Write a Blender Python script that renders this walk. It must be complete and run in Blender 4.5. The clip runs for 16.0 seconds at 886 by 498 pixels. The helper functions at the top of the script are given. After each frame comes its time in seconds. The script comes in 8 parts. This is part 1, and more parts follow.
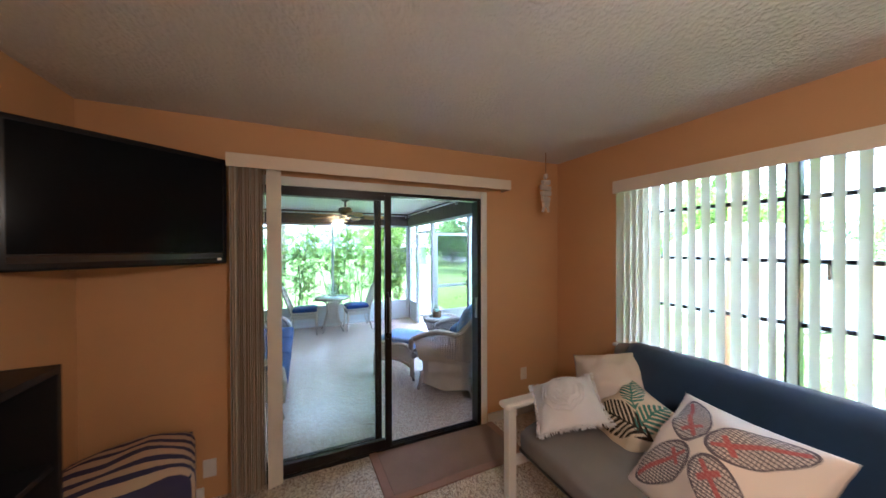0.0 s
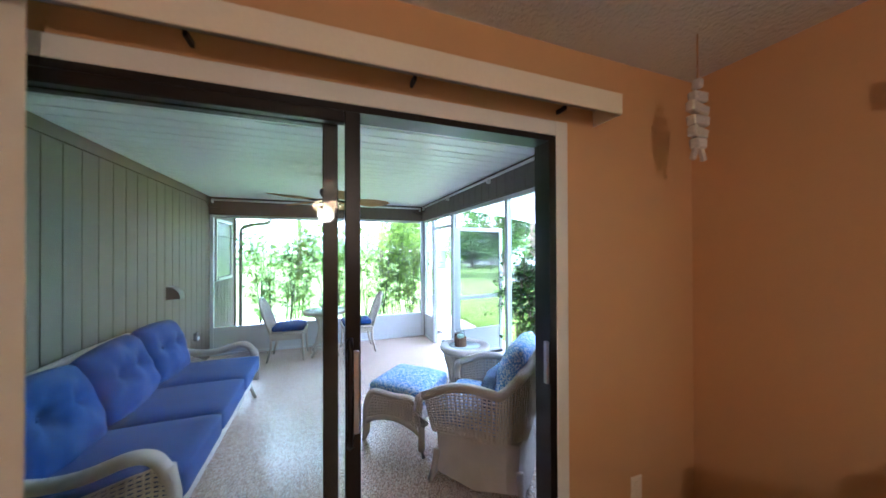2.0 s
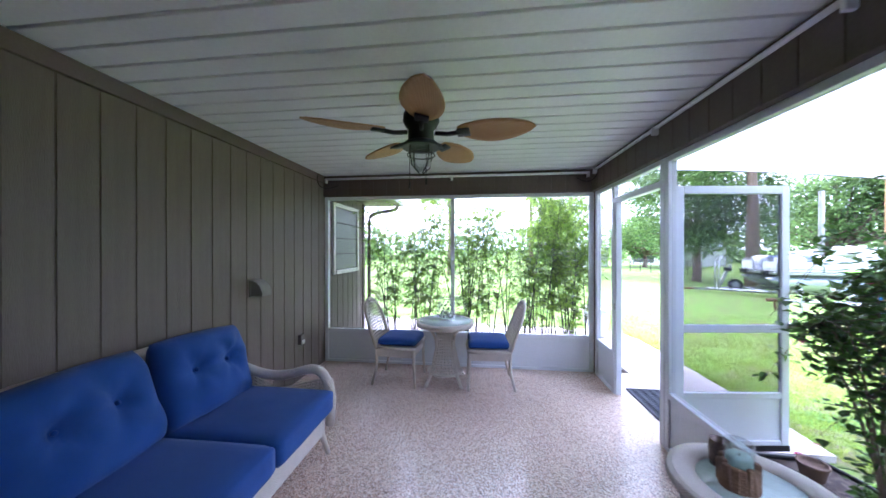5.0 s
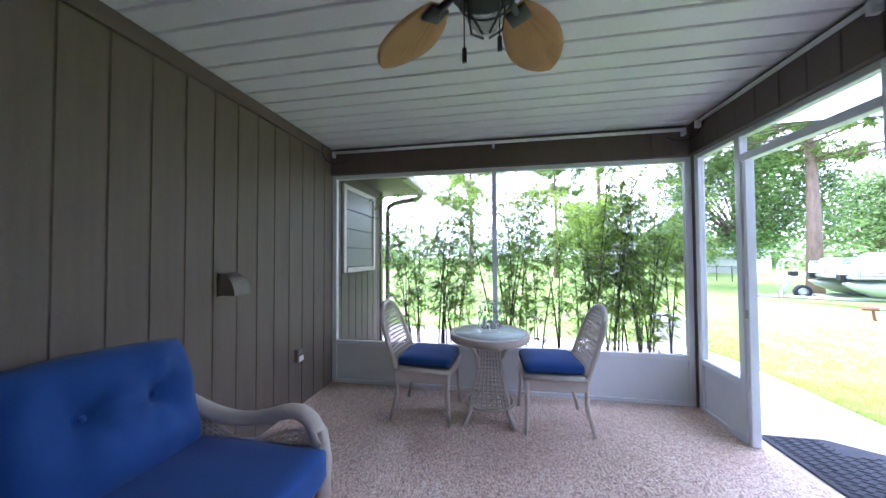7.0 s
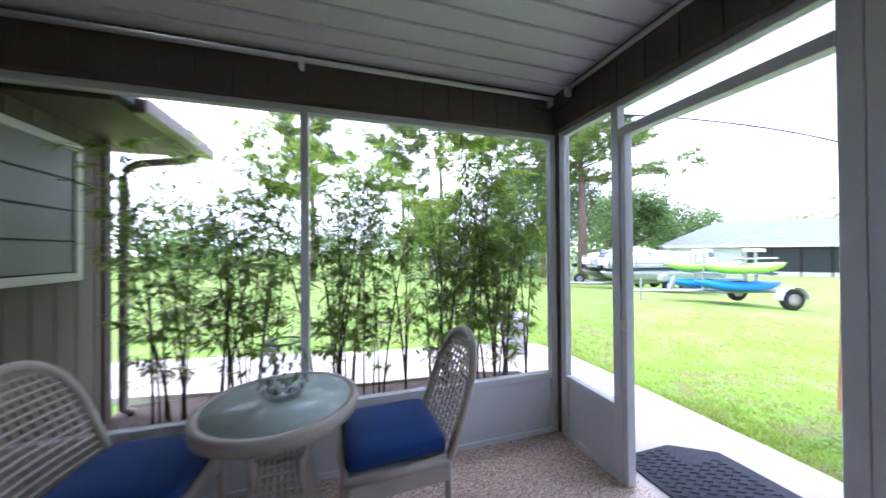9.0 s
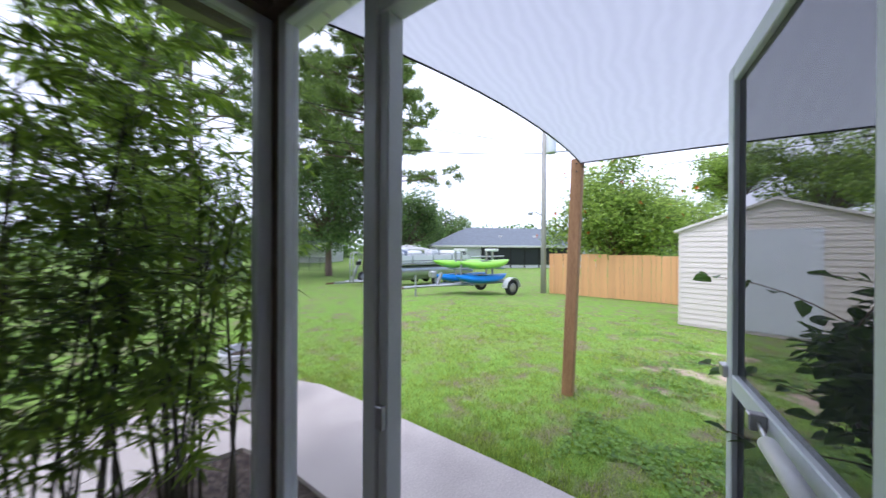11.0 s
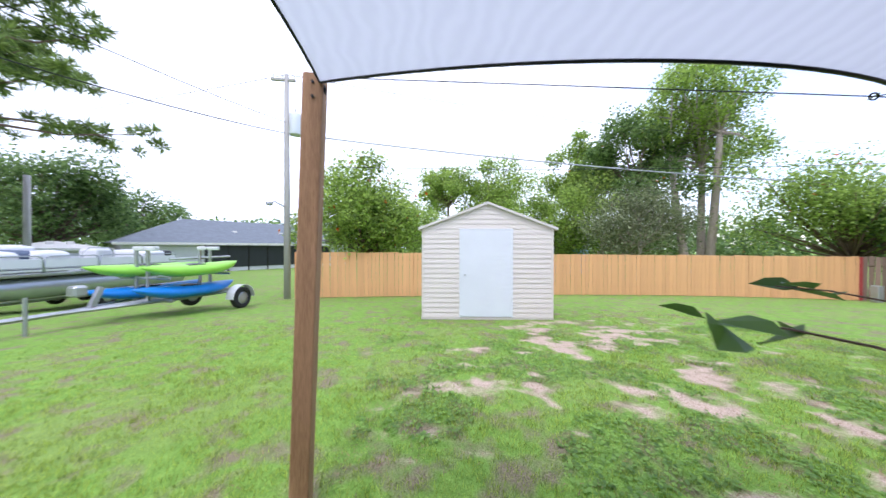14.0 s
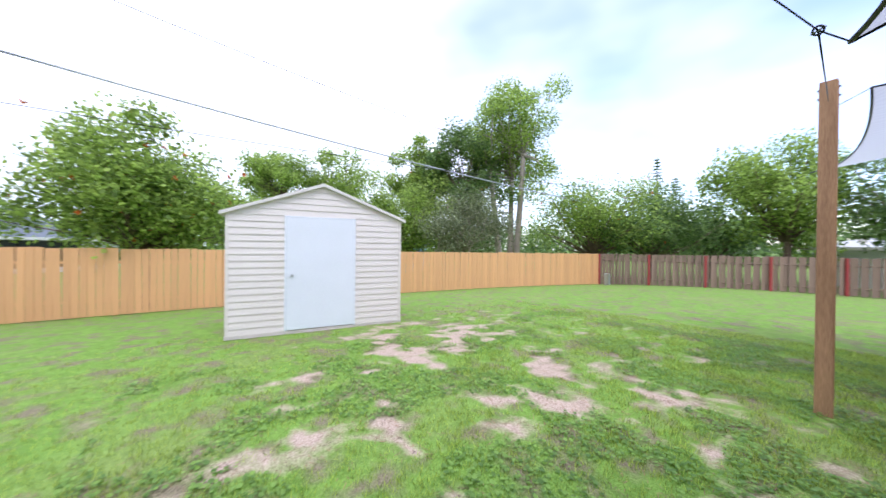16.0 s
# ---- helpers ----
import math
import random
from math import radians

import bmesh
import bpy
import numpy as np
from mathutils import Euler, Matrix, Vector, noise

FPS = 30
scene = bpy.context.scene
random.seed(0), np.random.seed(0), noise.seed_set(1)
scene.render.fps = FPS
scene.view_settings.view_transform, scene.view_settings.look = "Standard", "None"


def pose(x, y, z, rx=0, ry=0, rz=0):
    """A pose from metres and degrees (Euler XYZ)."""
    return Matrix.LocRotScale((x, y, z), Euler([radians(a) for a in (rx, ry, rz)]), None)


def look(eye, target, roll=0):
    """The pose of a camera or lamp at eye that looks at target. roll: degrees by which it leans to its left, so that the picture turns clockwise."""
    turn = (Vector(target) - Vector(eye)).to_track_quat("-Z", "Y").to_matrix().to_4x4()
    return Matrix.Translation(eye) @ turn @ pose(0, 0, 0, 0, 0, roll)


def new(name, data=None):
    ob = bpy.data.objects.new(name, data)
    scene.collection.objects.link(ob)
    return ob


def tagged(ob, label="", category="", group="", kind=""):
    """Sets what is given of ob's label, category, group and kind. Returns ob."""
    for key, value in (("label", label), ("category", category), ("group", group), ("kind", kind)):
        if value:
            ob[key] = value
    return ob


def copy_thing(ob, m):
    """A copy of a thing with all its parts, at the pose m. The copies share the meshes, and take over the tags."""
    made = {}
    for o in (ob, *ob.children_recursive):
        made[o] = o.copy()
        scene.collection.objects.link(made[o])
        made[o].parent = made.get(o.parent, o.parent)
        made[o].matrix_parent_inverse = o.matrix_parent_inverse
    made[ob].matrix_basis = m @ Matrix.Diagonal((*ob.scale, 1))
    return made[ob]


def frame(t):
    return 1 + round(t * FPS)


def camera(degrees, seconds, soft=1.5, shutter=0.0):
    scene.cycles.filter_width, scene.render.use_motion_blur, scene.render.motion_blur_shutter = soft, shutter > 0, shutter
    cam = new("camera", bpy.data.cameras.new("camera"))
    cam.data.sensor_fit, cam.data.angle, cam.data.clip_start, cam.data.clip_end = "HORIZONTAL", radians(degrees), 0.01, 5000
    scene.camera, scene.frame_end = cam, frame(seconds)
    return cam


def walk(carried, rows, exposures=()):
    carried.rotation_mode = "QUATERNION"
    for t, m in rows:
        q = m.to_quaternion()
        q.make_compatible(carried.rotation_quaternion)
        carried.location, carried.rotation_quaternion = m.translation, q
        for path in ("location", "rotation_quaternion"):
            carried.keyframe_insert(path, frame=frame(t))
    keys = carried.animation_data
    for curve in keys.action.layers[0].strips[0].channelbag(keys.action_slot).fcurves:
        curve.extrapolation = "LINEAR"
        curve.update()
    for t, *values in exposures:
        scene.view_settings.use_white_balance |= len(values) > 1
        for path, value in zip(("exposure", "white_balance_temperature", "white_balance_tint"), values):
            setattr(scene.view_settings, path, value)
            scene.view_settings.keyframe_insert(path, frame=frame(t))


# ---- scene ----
cam = camera(109.6, 16.0, soft=1.5, shutter=0.4)
PATH = [
    (0, (0.039, -0.129, 1.62), (0.855, 1.697, 1.606), -0.2),
    (0.5, (0.203, 0.211, 1.601), (0.988, 2.051, 1.591), -0.1),
    (1, (0.354, 0.547, 1.597), (1.101, 2.402, 1.578), -0.1),
    (1.5, (0.45, 0.888, 1.576), (1.179, 2.751, 1.564), 0.1),
    (2, (0.568, 1.207, 1.553), (1.266, 3.082, 1.564), -0.2),
    (2.5, (0.713, 1.503, 1.532), (1.361, 3.395, 1.548), 0.1),
    (3, (0.841, 1.798, 1.565), (1.391, 3.72, 1.56), 0.2),
    (3.5, (0.878, 2.06, 1.564), (1.288, 4.017, 1.555), 0.2),
    (4, (0.964, 2.421, 1.552), (1.141, 4.414, 1.535), 0.3),
    (4.5, (0.96, 2.718, 1.544), (0.91, 4.717, 1.507), 0.1),
    (5, (0.914, 2.919, 1.447), (0.686, 4.906, 1.442), 0.0),
    (7.3, (0.617, 3.925, 1.264), (0.269, 5.894, 1.314), -0.3),
    (7.5, (0.628, 4.030, 1.264), (0.340, 6.009, 1.314), -0.3),
    (8.0, (0.634, 4.293, 1.262), (0.580, 6.292, 1.312), -0.5),
    (8.2, (0.650, 4.403, 1.262), (0.715, 6.401, 1.308), -0.5),
    (10.3, (1.393, 5.415, 1.308), (2.719, 6.912, 1.285), 0.1),
    (10.5, (1.505, 5.47, 1.308), (2.915, 6.888, 1.289), 0.2),
    (11, (1.699, 5.598, 1.299), (3.324, 6.764, 1.293), 0.3),
    (11.5, (1.957, 5.685, 1.27), (3.734, 6.603, 1.27), 0.4),
    (12, (2.294, 5.747, 1.291), (4.183, 6.403, 1.282), 0.1),
    (12.5, (2.523, 5.807, 1.303), (4.485, 6.194, 1.287), 0.0),
    (13, (2.704, 5.816, 1.3), (4.699, 5.956, 1.286), 0.3),
    (13.5, (2.965, 5.81, 1.278), (4.964, 5.746, 1.271), 0.4),
    (14, (3.135, 5.854, 1.278), (5.116, 5.582, 1.266), 0.1),
    (14.5, (3.434, 5.756, 1.235), (5.375, 5.274, 1.224), 0.1),
    (15, (3.577, 5.64, 1.213), (5.454, 4.949, 1.205), 0.1),
    (15.3, (3.696, 5.599, 1.199), (5.514, 4.765, 1.187), 0.3),
    (15.5, (3.767, 5.587, 1.19), (5.536, 4.655, 1.185), 0.2),
    (16, (4.019, 5.538, 1.179), (5.632, 4.356, 1.171), 0.6),
]
EXPOSURES = [(0.0, 3.5, 4820, 14), (1.5, 3.55, 4820, 14), (2.5, 3.6, 5000, 18), (3.5, 3.26, 5100, 24), (5.0, 2.66, 5200, 28), (8.2, 2.42, 5350, 28), (10.3, 0.36, 5750, 22), (11.5, 0.30, 5750, 20), (16.0, 0.27, 5750, 21)]
walk(cam, [(t, look(eye, target, roll)) for t, eye, target, roll in PATH], EXPOSURES)


# ---- light: bright overcast sky with a blue break, a veiled sun, one warm ceiling lamp indoors ----
def make_world():
    world = bpy.data.worlds.new("overcast_sky")
    world.use_nodes = True
    nt = world.node_tree
    nt.nodes.clear()
    out = nt.nodes.new("ShaderNodeOutputWorld")
    bg = nt.nodes.new("ShaderNodeBackground")
    sky = nt.nodes.new("ShaderNodeTexSky")
    sky.sky_type, sky.sun_disc = "NISHITA", False
    sky.sun_elevation, sky.sun_rotation = radians(60), radians(288)
    co = nt.nodes.new("ShaderNodeTexCoord")
    mp = nt.nodes.new("ShaderNodeMapping")
    mp.inputs["Scale"].default_value = (1.0, 1.0, 2.2)
    nz = nt.nodes.new("ShaderNodeTexNoise")
    nz.inputs["Scale"].default_value, nz.inputs["Detail"].default_value = 1.1, 4.0
    # the cloud cover thins towards the south
    sep = nt.nodes.new("ShaderNodeSeparateXYZ")
    nt.links.new(co.outputs["Generated"], sep.inputs["Vector"])
    lean = nt.nodes.new("ShaderNodeMath")
    lean.operation = "MULTIPLY_ADD"
    lean.inputs[1].default_value = 0.47
    nt.links.new(sep.outputs["Y"], lean.inputs[0])
    nt.links.new(nz.outputs["Fac"], lean.inputs[2])
    ramp = nt.nodes.new("ShaderNodeValToRGB")
    ramp.color_ramp.elements[0].position, ramp.color_ramp.elements[1].position = 0.03, 0.34
    dim = nt.nodes.new("ShaderNodeMix")
    dim.data_type, dim.blend_type = "RGBA", "MULTIPLY"
    dim.inputs[0].default_value = 1.0
    dim.inputs[7].default_value = (0.27, 0.245, 0.235, 1)
    mix = nt.nodes.new("ShaderNodeMix")
    mix.data_type = "RGBA"
    mix.inputs[7].default_value = (0.98, 1.03, 1.13, 1)
    nt.links.new(co.outputs["Generated"], mp.inputs["Vector"])
    nt.links.new(mp.outputs["Vector"], nz.inputs["Vector"])
    nt.links.new(lean.outputs[0], ramp.inputs["Fac"])
    nt.links.new(sky.outputs["Color"], dim.inputs[6])
    nt.links.new(ramp.outputs["Color"], mix.inputs[0])
    nt.links.new(dim.outputs[2], mix.inputs[6])
    nt.links.new(mix.outputs[2], bg.inputs["Color"])
    bg.inputs["Strength"].default_value = 1.4
    nt.links.new(bg.outputs["Background"], out.inputs["Surface"])
    scene.world = world


make_world()
sun = new("sun", bpy.data.lights.new("sun", "SUN"))
sun.data.energy, sun.data.angle, sun.data.color = 1.4, radians(24), (1.0, 0.96, 0.88)
sun.matrix_world = look((0, 0, 20), (20 * 0.475, -20 * 0.155, 20 - 20 * 0.866))
room_light = new("room_light", bpy.data.lights.new("room_light", "POINT"))
room_light.data.energy, room_light.data.color, room_light.data.shadow_soft_size = 3.6, (1.0, 0.78, 0.52), 0.09
room_light.location = (0.56, -0.50, 1.98)


# ---- materials ----
def srgb(r, g, b):
    return tuple((v / 255 / 12.92) if v / 255 <= 0.04045 else ((v / 255 + 0.055) / 1.055) ** 2.4 for v in (r, g, b))


def nodes_of(name):
    m = bpy.data.materials.new(name)
    m.use_nodes = True
    nt = m.node_tree
    return m, nt, nt.nodes["Principled BSDF"]


def paint(name, col, rough=0.5, var=0.12, scale=6.0, fine=140.0, bump=0.1, metal=0.0, stretch=(1, 1, 1), sheen=0.0, per=0.0, dirt=None, coords="Object", spec=0.5):
    """Colour that varies at two scales, with fine relief. stretch: grain direction; per: variation per object; dirt: second colour in patches."""
    m, nt, b = nodes_of(name)
    co = nt.nodes.new("ShaderNodeTexCoord")
    mp = nt.nodes.new("ShaderNodeMapping")
    mp.inputs["Scale"].default_value = stretch
    nt.links.new(co.outputs[coords], mp.inputs["Vector"])
    n1 = nt.nodes.new("ShaderNodeTexNoise")
    n1.inputs["Scale"].default_value, n1.inputs["Detail"].default_value = scale, 6
    n2 = nt.nodes.new("ShaderNodeTexNoise")
    n2.inputs["Scale"].default_value, n2.inputs["Detail"].default_value = fine, 3
    for n in (n1, n2):
        nt.links.new(mp.outputs["Vector"], n.inputs["Vector"])
    add = nt.nodes.new("ShaderNodeMath")
    add.operation = "ADD"
    nt.links.new(n1.outputs["Fac"], add.inputs[0])
    nt.links.new(n2.outputs["Fac"], add.inputs[1])
    src = add.outputs[0]
    if per:
        info = nt.nodes.new("ShaderNodeObjectInfo")
        mul = nt.nodes.new("ShaderNodeMath")
        mul.operation = "MULTIPLY_ADD"
        mul.inputs[1].default_value = per
        nt.links.new(info.outputs["Random"], mul.inputs[0])
        nt.links.new(src, mul.inputs[2])
        src = mul.outputs[0]
    rng = nt.nodes.new("ShaderNodeMapRange")
    rng.inputs["From Min"].default_value, rng.inputs["From Max"].default_value = 0.6, 1.4 + per
    nt.links.new(src, rng.inputs["Value"])
    mix = nt.nodes.new("ShaderNodeMix")
    mix.data_type = "RGBA"
    lo = dirt or tuple(c * (1 - var) for c in col)
    mix.inputs[6].default_value = (*lo, 1)
    mix.inputs[7].default_value = (*[min(1, c * (1 + var)) for c in col], 1)
    nt.links.new(rng.outputs["Result"], mix.inputs[0])
    nt.links.new(mix.outputs[2], b.inputs["Base Color"])
    b.inputs["Roughness"].default_value, b.inputs["Metallic"].default_value = rough, metal
    b.inputs["Specular IOR Level"].default_value = spec
    if sheen:
        b.inputs["Sheen Weight"].default_value = sheen
    if bump:
        bp = nt.nodes.new("ShaderNodeBump")
        bp.inputs["Strength"].default_value, bp.inputs["Distance"].default_value = bump, 0.004
        nt.links.new(n2.outputs["Fac"], bp.inputs["Height"])
        nt.links.new(bp.outputs["Normal"], b.inputs["Normal"])
    return m


def speckle(name, cols, scale, rough, bump=0.15, coat=0.0):
    """Chips of several colours, as in flake floors, gravel and mulch."""
    m, nt, b = nodes_of(name)
    co = nt.nodes.new("ShaderNodeTexCoord")
    vo = nt.nodes.new("ShaderNodeTexVoronoi")
    vo.inputs["Scale"].default_value = scale
    nt.links.new(co.outputs["Object"], vo.inputs["Vector"])
    sep = nt.nodes.new("ShaderNodeSeparateColor")
    nt.links.new(vo.outputs["Color"], sep.inputs["Color"])
    ramp = nt.nodes.new("ShaderNodeValToRGB")
    ramp.color_ramp.interpolation = "CONSTANT"
    while len(ramp.color_ramp.elements) < len(cols):
        ramp.color_ramp.elements.new(0.5)
    for i, (e, c) in enumerate(zip(ramp.color_ramp.elements, cols)):
        e.position, e.color = i / len(cols), (*c, 1)
    nt.links.new(sep.outputs["Red"], ramp.inputs["Fac"])
    nz = nt.nodes.new("ShaderNodeTexNoise")
    nz.inputs["Scale"].default_value, nz.inputs["Detail"].default_value = 1.3, 5
    nt.links.new(co.outputs["Object"], nz.inputs["Vector"])
    rng = nt.nodes.new("ShaderNodeMapRange")
    rng.inputs["To Min"].default_value, rng.inputs["To Max"].default_value = 0.8, 1.15
    nt.links.new(nz.outputs["Fac"], rng.inputs["Value"])
    mul = nt.nodes.new("ShaderNodeVectorMath")
    mul.operation = "SCALE"
    nt.links.new(ramp.outputs["Color"], mul.inputs[0])
    nt.links.new(rng.outputs["Result"], mul.inputs["Scale"])
    nt.links.new(mul.outputs["Vector"], b.inputs["Base Color"])
    b.inputs["Roughness"].default_value = rough
    b.inputs["Coat Weight"].default_value, b.inputs["Coat Roughness"].default_value = coat, 0.18
    bp = nt.nodes.new("ShaderNodeBump")
    bp.inputs["Strength"].default_value, bp.inputs["Distance"].default_value = bump, 0.003
    nt.links.new(sep.outputs["Green"], bp.inputs["Height"])
    nt.links.new(bp.outputs["Normal"], b.inputs["Normal"])
    return m


def mesh_cloth(name, col, alpha, rough=0.9):
    """A fine woven screen: partly clear, partly cloth."""
    m, nt, b = nodes_of(name)
    b.inputs["Base Color"].default_value, b.inputs["Roughness"].default_value = (*col, 1), rough
    b.inputs["Specular IOR Level"].default_value = 0.2
    clear = nt.nodes.new("ShaderNodeBsdfTransparent")
    mix = nt.nodes.new("ShaderNodeMixShader")
    mix.inputs[0].default_value = alpha
    nt.links.new(clear.outputs[0], mix.inputs[1])
    nt.links.new(b.outputs[0], mix.inputs[2])
    nt.links.new(mix.outputs[0], nt.nodes["Material Output"].inputs["Surface"])
    return m


def clear_glass(name, tint=(0.96, 0.99, 0.98), gloss=0.12):
    """A thin pane: clear, with a mirror sheen that rises at glancing angles."""
    m, nt, b = nodes_of(name)
    nt.nodes.remove(b)
    clear = nt.nodes.new("ShaderNodeBsdfTransparent")
    clear.inputs["Color"].default_value = (*tint, 1)
    gl = nt.nodes.new("ShaderNodeBsdfGlossy")
    gl.inputs["Roughness"].default_value = 0.0
    fr = nt.nodes.new("ShaderNodeFresnel")
    fr.inputs["IOR"].default_value = 1.5
    mul = nt.nodes.new("ShaderNodeMath")
    mul.operation = "MULTIPLY_ADD"
    mul.inputs[1].default_value, mul.inputs[2].default_value = 0.35, gloss * 0.05
    nt.links.new(fr.outputs[0], mul.inputs[0])
    mix = nt.nodes.new("ShaderNodeMixShader")
    nt.links.new(mul.outputs[0], mix.inputs[0])
    nt.links.new(clear.outputs[0], mix.inputs[1])
    nt.links.new(gl.outputs[0], mix.inputs[2])
    nt.links.new(mix.outputs[0], nt.nodes["Material Output"].inputs["Surface"])
    return m


def glow(name, col, strength):
    m, nt, b = nodes_of(name)
    b.inputs["Base Color"].default_value = (*col, 1)
    b.inputs["Emission Color"].default_value, b.inputs["Emission Strength"].default_value = (*col, 1), strength
    return m


def leaf(name, col, var=0.35, rough=0.45, through_light=0.35):
    """Leaves: each island its own tone, some light through the blade."""
    m, nt, b = nodes_of(name)
    geo = nt.nodes.new("ShaderNodeNewGeometry")
    info = nt.nodes.new("ShaderNodeObjectInfo")
    ramp = nt.nodes.new("ShaderNodeValToRGB")
    ramp.color_ramp.elements[0].color = (*[c * (1 - var) for c in col], 1)
    ramp.color_ramp.elements[1].color = (min(1, col[0] * (1 + 1.5 * var)), min(1, col[1] * (1 + var)), col[2] * (1 + 0.4 * var), 1)
    nt.links.new(geo.outputs["Random Per Island"], ramp.inputs["Fac"])
    nt.links.new(ramp.outputs["Color"], b.inputs["Base Color"])
    b.inputs["Roughness"].default_value = rough
    b.inputs["Specular IOR Level"].default_value = 0.35
    tr = nt.nodes.new("ShaderNodeBsdfTranslucent")
    nt.links.new(ramp.outputs["Color"], tr.inputs["Color"])
    mix = nt.nodes.new("ShaderNodeMixShader")
    mix.inputs[0].default_value = through_light
    nt.links.new(b.outputs[0], mix.inputs[1])
    nt.links.new(tr.outputs[0], mix.inputs[2])
    nt.links.new(mix.outputs[0], nt.nodes["Material Output"].inputs["Surface"])
    return m


def weave(name, col, scale=90.0, rough=0.55):
    """Round strands in over-and-under bands."""
    m = paint(name, col, rough, 0.12, 9.0, 220.0, 0.0)
    nt = m.node_tree
    b = nt.nodes["Principled BSDF"]
    co = nt.nodes["Texture Coordinate"]
    w1 = nt.nodes.new("ShaderNodeTexWave")
    w1.inputs["Scale"].default_value, w1.inputs["Distortion"].default_value = scale, 0.6
    w1.bands_direction = "Z"
    w2 = nt.nodes.new("ShaderNodeTexWave")
    w2.inputs["Scale"].default_value, w2.inputs["Distortion"].default_value = scale * 0.6, 0.6
    w2.bands_direction = "DIAGONAL"
    for w in (w1, w2):
        nt.links.new(co.outputs["Object"], w.inputs["Vector"])
    mul = nt.nodes.new("ShaderNodeMath")
    mul.operation = "MULTIPLY"
    nt.links.new(w1.outputs["Fac"], mul.inputs[0])
    nt.links.new(w2.outputs["Fac"], mul.inputs[1])
    bp = nt.nodes.new("ShaderNodeBump")
    bp.inputs["Strength"].default_value, bp.inputs["Distance"].default_value = 0.7, 0.004
    nt.links.new(mul.outputs[0], bp.inputs["Height"])
    nt.links.new(bp.outputs["Normal"], b.inputs["Normal"])
    return m


ORANGE = paint("orange_wall_paint", (0.60, 0.345, 0.15), 0.55, 0.05, 1.6, 260, 0.12)
POPCORN = paint("textured_ceiling_paint", (0.66, 0.63, 0.58), 0.9, 0.05, 3.0, 55, 1.0)
POPCORN.node_tree.nodes["Bump"].inputs["Distance"].default_value = 0.014
WHITE_TRIM = paint("white_trim_paint", (0.74, 0.71, 0.66), 0.4, 0.04, 4.0, 120, 0.05)
IVORY = paint("ivory_valance", (0.74, 0.64, 0.50), 0.45, 0.04, 3.0, 90, 0.05)
BRONZE = paint("dark_bronze_aluminium", (0.014, 0.011, 0.010), 0.35, 0.3, 5.0, 160, 0.05, metal=0.4)
ALU = paint("white_aluminium", (0.70, 0.74, 0.78), 0.38, 0.05, 3.0, 90, 0.04)
KICK = paint("white_kick_panel", (0.68, 0.72, 0.76), 0.4, 0.06, 2.0, 70, 0.05)
SIDING = paint("taupe_wood_siding", (0.148, 0.121, 0.097), 0.62, 0.14, 5.0, 60, 0.5, stretch=(1, 6, 0.5))
SIDING_TRIM = paint("taupe_trim", (0.13, 0.10, 0.084), 0.6, 0.12, 5.0, 70, 0.3)
HEADER = paint("brown_beam_boards", (0.115, 0.088, 0.074), 0.6, 0.16, 5.0, 60, 0.4)
PAN = paint("white_roof_pan", (0.88, 0.88, 0.89), 0.42, 0.05, 2.0, 60, 0.05)
PVC = paint("white_pvc", (0.78, 0.78, 0.78), 0.35, 0.04, 4.0, 80, 0.03)
FLAKE = speckle("flake_floor", [srgb(216, 190, 170), srgb(234, 216, 200), srgb(198, 166, 146), srgb(150, 118, 100), srgb(242, 232, 220), srgb(212, 182, 162), srgb(104, 84, 74)], 210, 0.42, 0.35, 0.55)
ROOM_FLOOR = speckle("room_terrazzo", [srgb(206, 190, 170), srgb(222, 210, 194), srgb(186, 166, 146), srgb(150, 132, 118), srgb(230, 220, 206)], 130, 0.5, 0.2, 0.1)
SCREEN = mesh_cloth("insect_screen", (0.10, 0.11, 0.12), 0.10)
DOOR_SCREEN = mesh_cloth("dark_door_screen", (0.03, 0.033, 0.04), 0.42)
GLASS = clear_glass("door_glass")
JAR_GLASS = clear_glass("jar_glass", (0.97, 0.99, 0.99), 0.1)
CONCRETE = paint("pale_concrete", (0.62, 0.56, 0.52), 0.8, 0.10, 2.5, 90, 0.4, dirt=(0.42, 0.37, 0.34))
DARK = paint("black_metal", (0.012, 0.013, 0.015), 0.4, 0.3, 8.0, 120, 0.1, metal=0.3)
WICKER = weave("pale_wicker", (0.62, 0.57, 0.505))
BLUE = paint("royal_blue_fabric", (0.010, 0.060, 0.248), 0.85, 0.14, 7.0, 500, 0.25, sheen=0.08)


# ---- builders ----
def part(name, bm, material, parent=None, label="", smooth=False, mods=()):
    me = bpy.data.meshes.new(name)
    bmesh.ops.recalc_face_normals(bm, faces=bm.faces)
    bm.to_mesh(me)
    bm.free()
    if smooth:
        for p in me.polygons:
            p.use_smooth = True
    me.materials.append(material)
    ob = new(name, me)
    if parent is not None:
        ob.parent = parent
    if label:
        ob["label"] = label
    return ob


def thing(name, label, category, at=(0, 0, 0), rz=0.0, group="", kind=""):
    ob = new(name)
    ob.empty_display_size = 0.1
    ob.matrix_world = pose(*at, 0, 0, rz)
    return tagged(ob, label, category, group, kind)


def structure(name, bm, material, label, category="", smooth=False):
    return tagged(part(name, bm, material, smooth=smooth), label, category or name.rstrip("_0123456789").replace("_", " "), "", "structure")


